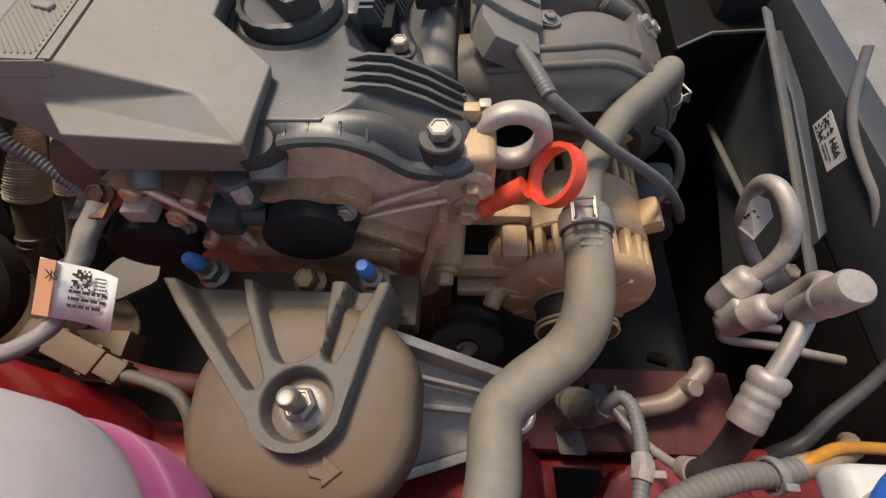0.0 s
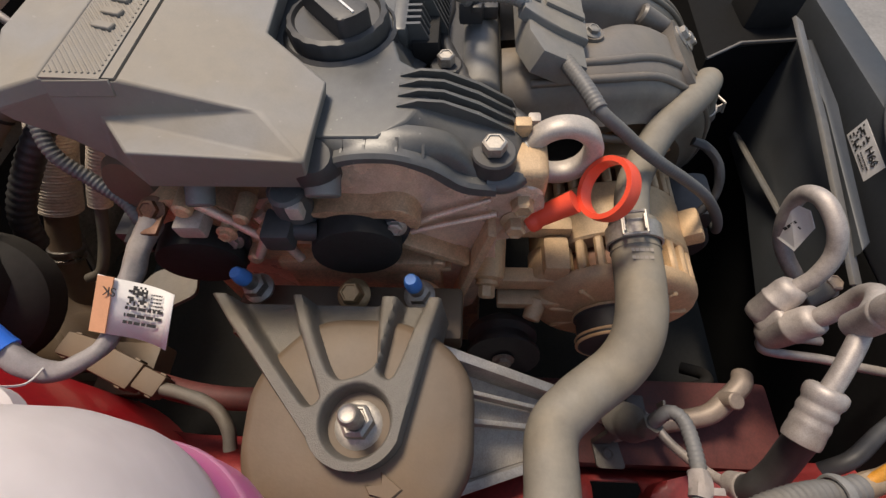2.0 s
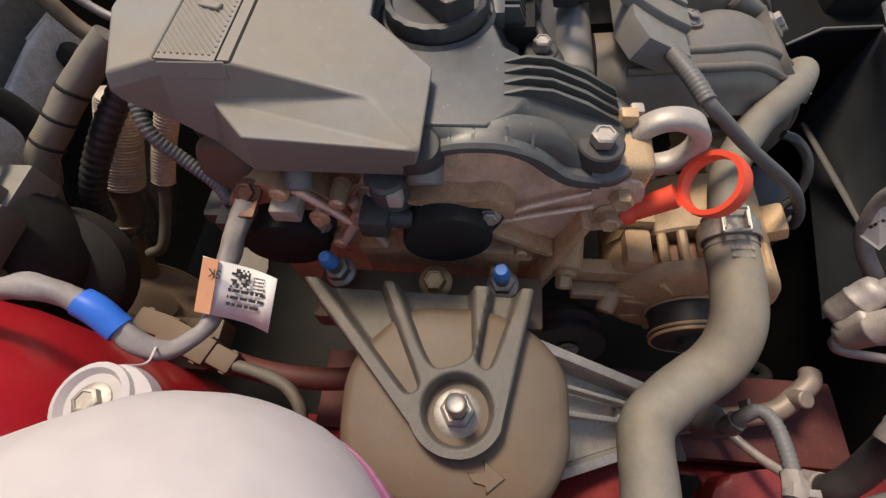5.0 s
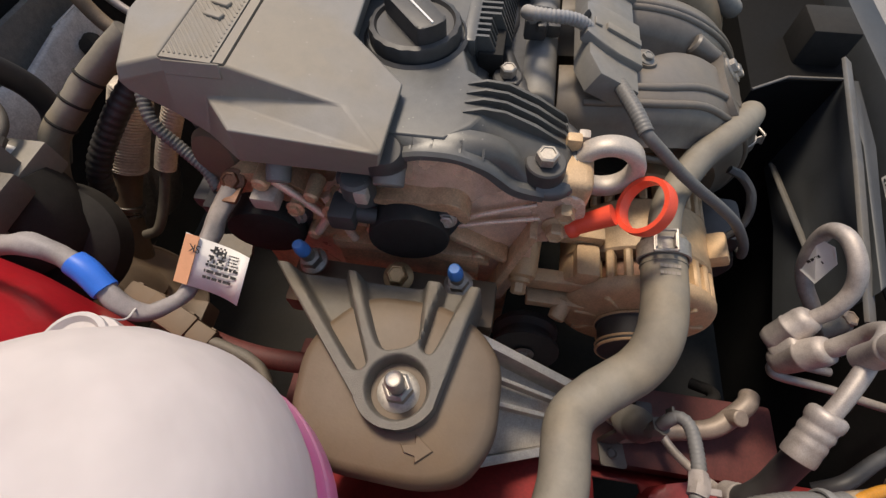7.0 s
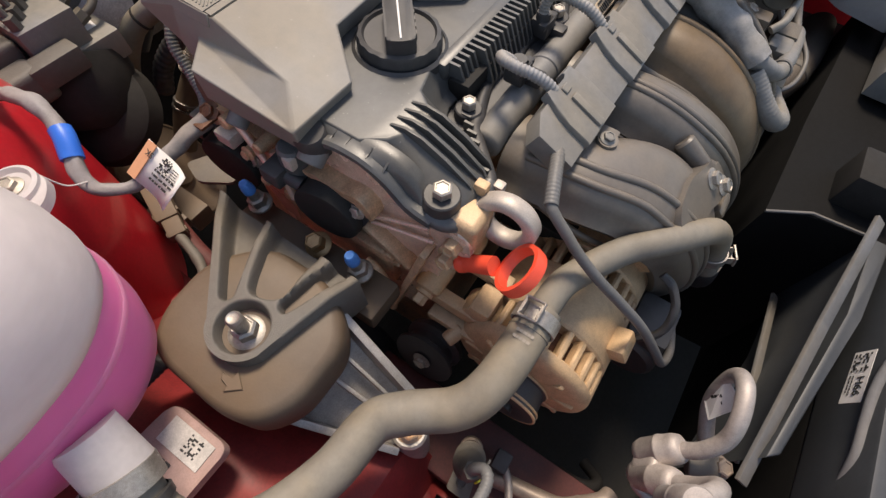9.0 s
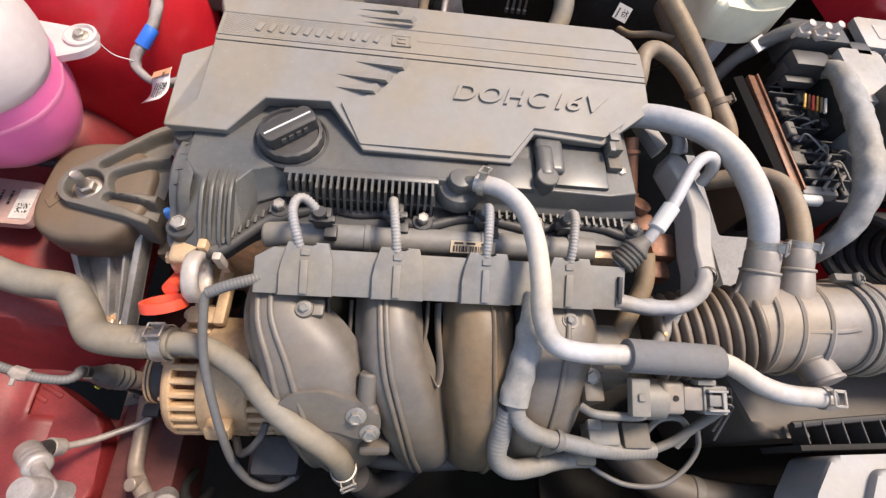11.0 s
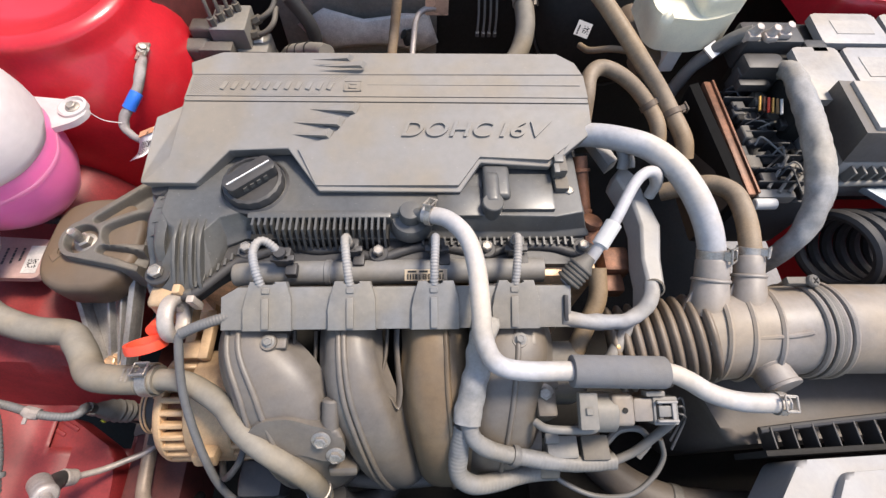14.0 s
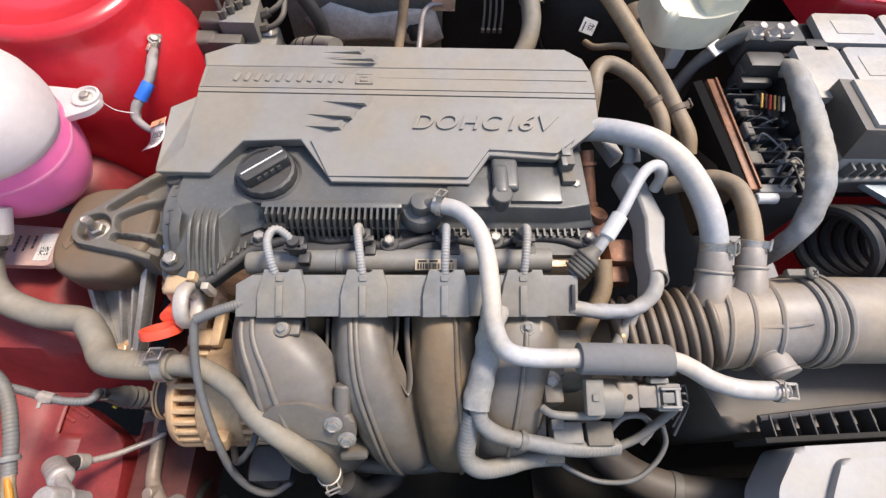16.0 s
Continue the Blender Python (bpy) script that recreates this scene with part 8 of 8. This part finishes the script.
lathe(bm, (0.47, 0.46, -0.03), (0.12, -1, -0.05), [(0.022, 0), (0.022, 0.08), (0.026, 0.085), (0.026, 0.10), (0.02, 0.112), (0.006, 0.116)], 28)
part("body", bm, M_MOUNT, mc)
bm = BM()
tube(bm, [(0.46, 0.38, -0.03), (0.43, 0.385, -0.03), (0.405, 0.40, -0.045), (0.40, 0.43, -0.06)], 0.005, 10)
part("pipe", bm, M_HOSE_TAN, mc)
vb_ = thing("brake_booster", "black round brake booster with a white sticker", "brake booster")
bm = BM()
lathe(bm, (0.47, 0.565, -0.08), (-0.1, -1, 0.25), [(0.135, -0.02), (0.135, 0.02), (0.125, 0.045), (0.105, 0.065), (0.06, 0.085), (0.03, 0.09)], 56)
part("shell", bm, M_DARK, vb_)
bm = BM()
R_, U_ = Vector((0.95, -0.15, -0.25)).normalized(), Vector((0.2, 0.5, 0.85))
U_ = (U_ - R_ * U_.dot(R_)).normalized()
card(bm, (0.409, 0.462, -0.055), R_, U_, 0.024, 0.022)
stk = part("sticker", bm, M_LABEL, vb_, "small white printed sticker")
bm = BM()
N_ = R_.cross(U_)
checks(bm, Vector((0.413, 0.462, -0.056)) + N_ * 0.0006, R_, U_, 0.011, 7, 17)
bars(bm, Vector((0.402, 0.463, -0.053)) + N_ * 0.0006, U_, -R_, 0.018, 0.005, 1, 5)
part("print", bm, M_INK, stk)
bm = BM()
for r in (0.105, 0.125):
    torus(bm, (0.465, 0.52, -0.07), (-0.1, -1, 0.25), r, 0.003, 48, 6)
part("ring", bm, M_BLACK, vb_)
ab = thing("abs_unit", "metal brake control block with bent brake pipes", "brake unit")
bm = BM()
box(bm, (-0.145, 0.475, -0.08), (0.055, 0.06, 0.06), None, 0.003)
box(bm, (-0.118, 0.462, -0.100), (0.05, 0.045, 0.03), None, 0.003)
part("block", bm, M_GREY, ab)
bm = BM()
box(bm, (-0.200, 0.437, -0.085), (0.045, 0.03, 0.035), None, 0.008, 3)
box(bm, (-0.192, 0.470, -0.075), (0.035, 0.028, 0.035), None, 0.006, 3)
box(bm, (-0.165, 0.432, -0.080), (0.05, 0.022, 0.024), None, 0.003)
part("connector", bm, M_IRON, ab)
bm = BM()
card(bm, (-0.113, 0.464, -0.084), (1, 0, 0), (0, 0.9, 0.4), 0.020, 0.012)
part("label", bm, M_LABEL, ab)
for i in range(4):
    bm = BM()
    x = -0.165 + 0.010 * i
    y = 0.455 + 0.012 * i
    cyl(bm, (x, y, -0.052), (x - 0.001, y, -0.038), 0.006, 0.006, 6)
    tube(bm, [(x, y, -0.045), (x - 0.004, y + 0.01, -0.015), (x - 0.012, y + 0.03, 0.0), (x - 0.02, y + 0.06, -0.02)], 0.0032, 8)
    part("brake_pipe", bm, M_IRON, ab)
for p in ([(-0.115, 0.485, -0.065), (-0.095, 0.485, -0.055), (-0.080, 0.50, -0.045), (-0.075, 0.53, -0.02), (-0.10, 0.555, 0.0), (-0.17, 0.56, 0.0)], [(-0.118, 0.465, -0.075), (-0.095, 0.463, -0.068), (-0.080, 0.475, -0.058), (-0.078, 0.50, -0.05)]):
    bm = BM()
    tube(bm, p, 0.0042, 10)
    cyl(bm, p[0], Vector(p[0]).lerp(Vector(p[1]), 0.6), 0.0075, 0.007, 6)
    part("brake_pipe", bm, M_IRON, ab)
bm = BM()
lathe(bm, (-0.145, 0.475, -0.12), (-0.3, -0.25, -0.6), [(0.05, -0.02), (0.055, 0.0), (0.055, 0.04), (0.045, 0.055), (0.02, 0.06)], 40)
part("motor", bm, M_DARK, ab)
bm = BM()
lathe(bm, (-0.155, 0.45, -0.16), (-0.5, -0.3, 0.8), [(0.060, -0.01), (0.056, 0.01), (0.044, 0.020), (0.016, 0.026)], 40)
part("dome", bm, M_DARK, ab)
bm = BM()
box(bm, (-0.150, 0.435, -0.125), (0.010, 0.005, 0.002), None, 0.0005, 1)
part("paint_mark", bm, mat("yellow_paint", (0.6, 0.55, 0.05), 0.5), ab, "yellow paint mark")
pf = thing("insulation_pad", "grey felt pad on the bulkhead", "insulation")
bm = BM()
box(bm, (0.03, 0.628, -0.17), (0.30, 0.012, 0.13), None, 0.005)
part("pad", bm, M_FELT, pf)
fs = thing("heat_shield", "crinkled grey foil heat shield behind the engine", "heat shield")
bm = BM()
rnd = random.Random(4)
g = [[bm.verts.new((-0.03 + 0.02 * i + 0.02 * j, 0.585 + rnd.uniform(-0.006, 0.006) - 0.006 * j, -0.42 + 0.05 * j)) for j in range(5)] for i in range(7)]
for i in range(6):
    for j in range(4):
        bm.faces.new((g[i][j], g[i + 1][j], g[i + 1][j + 1], g[i][j + 1]))
fo = part("foil", bm, M_FOIL, fs, smooth=20)
fo.modifiers.new("sheet", "SOLIDIFY").thickness = 0.0015
rpipe = thing("refrigerant_pipe", "pair of bare metal pipes from the bulkhead with a bolted block", "pipes")
bm = BM()
tube(bm, [(0.125, 0.62, 0.02), (0.115, 0.56, -0.04), (0.109, 0.535, -0.078), (0.103, 0.515, -0.112), (0.095, 0.47, -0.145), (0.08, 0.42, -0.16), (0.05, 0.38, -0.17)], 0.0085, 14)
part("large_pipe", bm, M_HOSE_TAN, rpipe)
bm = BM()
tube(bm, [(0.176, 0.555, -0.085), (0.155, 0.550, -0.086), (0.142, 0.535, -0.095), (0.137, 0.508, -0.118), (0.130, 0.45, -0.145), (0.11, 0.40, -0.16), (0.08, 0.36, -0.17)], 0.005, 12)
part("small_pipe", bm, M_PIPE, rpipe)
bm = BM()
box(bm, (0.178, 0.566, -0.072), (0.04, 0.03, 0.05), None, 0.002)
part("block", bm, M_ALU, rpipe)
for x in (0.170, 0.187):
    bolt(rpipe, (x, 0.552, -0.052), (0, -0.6, 0.8), 0.008)
rh2 = thing("bulkhead_hose", "dark rubber hose with a clamp at the bulkhead", "hose")
bm = BM()
tube(bm, [(0.318, 0.58, -0.02), (0.316, 0.53, -0.04), (0.319, 0.475, -0.062), (0.305, 0.435, -0.085), (0.27, 0.40, -0.11)], 0.0155, 20)
part("tube", bm, M_HOSE, rh2, smooth=80)
clamp(rh2, (0.3165, 0.515, -0.045), (0, -1, -0.35), 0.0158, (1, 0, 0.3), 0.010)
wr = thing("bulkhead_wires", "four thin wires with small plugs on the bulkhead", "cable")
for i in range(4):
    bm = BM()
    x = 0.255 + i * 0.011
    tube(bm, [(x, 0.62, -0.09), (x + 0.001, 0.59, -0.12), (x, 0.575, -0.15)], 0.0022, 7)
    box(bm, (x, 0.575, -0.15), (0.006, 0.008, 0.008), None, 0.001)
    part("wire", bm, M_CONDUIT, wr)
# pipes seen past the end of the engine
ep = thing("braided_pipe", "braided flexible metal pipe with a rusty tail", "pipe", "braided pipes")
bm = BM()
tube(bm, [(0.03, 0.455, -0.13), (0.005, 0.475, -0.175), (-0.018, 0.490, -0.215)], 0.022, 24, 8, 0.0012, 0.0038)
part("braid", bm, M_BRAID, ep, smooth=60)
bm = BM()
tube(bm, [(-0.016, 0.489, -0.212), (-0.038, 0.500, -0.245), (-0.06, 0.505, -0.275), (-0.09, 0.51, -0.34)], 0.0155, 20)
part("tail", bm, M_MOUNT, ep)
bm = BM()
lathe(bm, (-0.045, 0.502, -0.255), (-0.6, 0.15, -0.8), [(0.016, 0), (0.0185, 0.001), (0.0185, 0.005), (0.016, 0.006), (0.016, 0.010), (0.0185, 0.011), (0.0185, 0.014), (0.016, 0.015)], 24)
part("collar", bm, M_FOIL, ep)
ep2 = thing("braided_pipe", "thinner braided metal pipe beside the larger one", "pipe", "braided pipes")
bm = BM()
tube(bm, [(0.02, 0.405, -0.14), (-0.005, 0.425, -0.18), (-0.02, 0.435, -0.205)], 0.012, 18, 8, 0.001, 0.0038)
part("braid", bm, M_BRAID, ep2, smooth=60)
bm = BM()
tube(bm, [(-0.02, 0.435, -0.205), (-0.045, 0.445, -0.24), (-0.07, 0.455, -0.265), (-0.075, 0.475, -0.275)], 0.006, 12)
part("tail", bm, M_IRON, ep2)
ds = thing("drive_shaft_shield", "dusty brown round shield low beside the engine", "shield")
dn = Vector((0.62, -0.58, 0.72)).normalized()
dc = Vector((-0.130, 0.468, -0.30))
bm = BM()
lathe(bm, dc, dn, [(0.072, -0.02), (0.078, -0.012), (0.079, -0.002), (0.076, 0.001), (0.070, -0.003), (0.03, -0.006), (0.028, 0.004), (0.012, 0.006)], 44)
part("dish", bm, M_MOUNT, ds)
bm = BM()
torus(bm, dc, dn, 0.0775, 0.0025, 44, 8)
part("rolled_edge", bm, M_MOUNT, ds)
for c_, s_ in (((-0.172, 0.418, -0.255), (0.03, 0.03, 0.02)), ((-0.196, 0.366, -0.255), (0.028, 0.05, 0.02)), ((-0.165, 0.385, -0.285), (0.03, 0.06, 0.03))):
    bm = BM()
    box(bm, c_, s_, None, 0.004)
    part("lower_bracket", bm, M_MOUNT, ds)
wd = thing("wrapped_duct", "tape-wrapped tan duct behind the engine cover", "duct")
bm = BM()
tube(bm, [(0.012, 0.395, -0.050), (-0.017, 0.430, -0.074), (-0.045, 0.450, -0.092), (-0.067, 0.470, -0.112), (-0.085, 0.482, -0.140), (-0.10, 0.49, -0.175)], 0.0125, 18, 6, wrinkle=0.001)
part("duct", bm, M_HOSE, wd)
for c_ in ((-0.022, 0.434, -0.077), (-0.041, 0.4475, -0.0895), (-0.058, 0.461, -0.103)):
    bm = BM()
    torus(bm, c_, (-0.70, 0.52, -0.49), 0.0127, 0.0010, 24, 6, 1.6)
    part("tie", bm, M_DARK, wd, "black cable tie")
bm = BM()
tube(bm, [(0.025, 0.385, -0.068), (-0.003, 0.415, -0.098), (-0.030, 0.437, -0.122), (-0.060, 0.465, -0.162), (-0.075, 0.475, -0.20)], 0.012, 14, 6, 0.0012, 0.008)
part("black_tube", bm, M_BLACK, wd)
gs = thing("splash_sheet", "smoky glossy plastic splash sheet on the bulkhead", "sheet")
bm = BM()
quad = [Vector(v) for v in ((0.163, 0.600, -0.130), (0.181, 0.600, -0.188), (0.147, 0.602, -0.208), (0.075, 0.605, -0.198), (0.018, 0.610, -0.206), (-0.05, 0.612, -0.215), (-0.085, 0.612, -0.16), (-0.03, 0.610, -0.125), (0.042, 0.605, -0.144), (0.112, 0.602, -0.131))]
c_ = sum(quad, Vector()) / len(quad)
inner = [bm.verts.new(c_ + (q - c_) * 0.72 + Vector((-0.003, -0.006, 0.004))) for q in quad]
outer = [bm.verts.new(q) for q in quad]
bm.faces.new(inner)
for i in range(len(quad)):
    j = (i + 1) % len(quad)
    bm.faces.new((outer[i], outer[j], inner[j], inner[i]))
sh_ = part("sheet", bm, M_GLOSS, gs, smooth=60)
mod = sh_.modifiers.new("sheet", "SOLIDIFY")
mod.thickness = 0.002
bm = BM()
tube(bm, quad[-1:] + quad[:1] + quad[1:2], 0.0022, 8, 1)
part("edge", bm, M_GLOSS, gs)
chs = thing("black_hose", "glossy black rubber hose by the brake unit", "hose")
bm = BM()
tube(bm, [(-0.055, 0.50, -0.03), (-0.037, 0.500, -0.066), (-0.029, 0.500, -0.091), (-0.030, 0.500, -0.116), (-0.042, 0.502, -0.134), (-0.060, 0.51, -0.16)], 0.0115, 16, 6)
part("tube", bm, M_BLACK, chs, smooth=60)
uw = thing("exhaust_sensor_wire", "grey corrugated wire hanging under the engine cover", "cable")
bm = BM()
tube(bm, [(-0.09, 0.300, 0.0), (-0.112, 0.292, -0.022), (-0.118, 0.278, -0.042), (-0.125, 0.262, -0.056), (-0.135, 0.252, -0.064)], 0.0048, 12, 6, 0.0007, 0.003)
part("wire", bm, M_CONDUIT, uw, smooth=60)
bm = BM()
box(bm, (-0.138, 0.252, -0.072), (0.026, 0.016, 0.014), None, 0.003)
box(bm, (-0.125, 0.262, -0.08), (0.03, 0.03, 0.014), None, 0.004)
part("plug", bm, M_BLACK, uw)
bm = BM()
lathe(bm, (-0.112, 0.248, -0.045), (-1, 0.15, 0.3), [(0.020, 0), (0.021, 0.008), (0.017, 0.013), (0.010, 0.014)], 28)
og = thing("oil_pump_cover", "dusty brown round housing under the engine cover", "housing")
part("housing", bm, M_MOUNT, og)
cc = thing("cover_clip", "black rubber clip on the bulkhead shield", "clip")
bm = BM()
lathe(bm, (0.130, 0.585, -0.168), (-0.7, -0.2, 0.6), [(0.015, 0), (0.017, 0.004), (0.012, 0.010), (0.0075, 0.014), (0.009, 0.018), (0.004, 0.019)], 20)
part("clip", bm, M_DARK, cc)
lc_ = thing("loom_connector", "dusty grey-brown cable connectors low beside the strut tower", "connector")
for c_, d_, l_, w_ in (((-0.196, 0.338, -0.200), (-0.10, -0.26, -0.02), 0.052, 0.024), ((-0.207, 0.306, -0.203), (-0.10, -0.26, -0.02), 0.030, 0.019), ((-0.182, 0.372, -0.200), (0.06, 0.25, 0.02), 0.040, 0.021)):
    bm = BM()
    box(bm, (0, 0, 0), (w_, w_ * 0.8, l_), frame_of(c_, d_, (1, 0, 0)), 0.003)
    box(bm, (0.0, 0, l_ * 0.30), (w_ * 1.14, w_ * 0.5, 0.006), frame_of(c_, d_, (1, 0, 0)), 0.001)
    part("housing", bm, M_MOUNT, lc_)
bm = BM()
tube(bm, [(-0.212, 0.294, -0.203), (-0.217, 0.268, -0.205), (-0.226, 0.244, -0.206), (-0.240, 0.230, -0.208), (-0.256, 0.226, -0.215)], 0.0055, 12, 6, wrinkle=0.0008)
part("cable", bm, M_IRON, lc_, smooth=80)
bm = BM()
tube(bm, [(-0.200, 0.330, -0.222), (-0.212, 0.270, -0.222), (-0.214, 0.215, -0.222), (-0.206, 0.160, -0.225)], 0.010, 14, 6)
part("sheathed_pipe", bm, M_RED_DEEP_SHADE, lc_, smooth=80)
bm = BM()
prism(bm, round_poly([(-0.150, 0.330), (-0.118, 0.312), (-0.112, 0.275), (-0.140, 0.268), (-0.160, 0.300)], 0.006), -0.172, -0.168, None, 0.001)
part("flap", bm, M_IRON, lc_)
lrh = thing("lower_radiator_hose", "thick dark brown dusty lower radiator hose", "hose")
bm = BM()
tube(bm, [(0.360, -0.110, -0.235), (0.376, -0.150, -0.225), (0.408, -0.182, -0.215), (0.455, -0.202, -0.208), (0.520, -0.210, -0.205), (0.60, -0.212, -0.21)], 0.022, 24, 7)
part("tube", bm, M_ABOX, lrh, smooth=80)
bm = BM()
lathe(bm, (0.455, -0.202, -0.208), (0.9, -0.25, 0.09), [(0.0222, -0.006), (0.0232, -0.005), (0.0232, 0.005), (0.0222, 0.006)], 28, cap=False)
part("band", bm, M_IRON, lrh, "dark hose band")
vt_ = thing("vent_tube", "grey rubber vent tube beside the radiator shroud", "hose")
bm = BM()
tube(bm, [(-0.256, -0.210, -0.185), (-0.249, -0.224, -0.172), (-0.232, -0.247, -0.170), (-0.210, -0.280, -0.168), (-0.19, -0.31, -0.175)], lambda t: 0.0058 - 0.0016 * t, 16, 6)
part("tube", bm, M_BLACK, vt_, smooth=80)
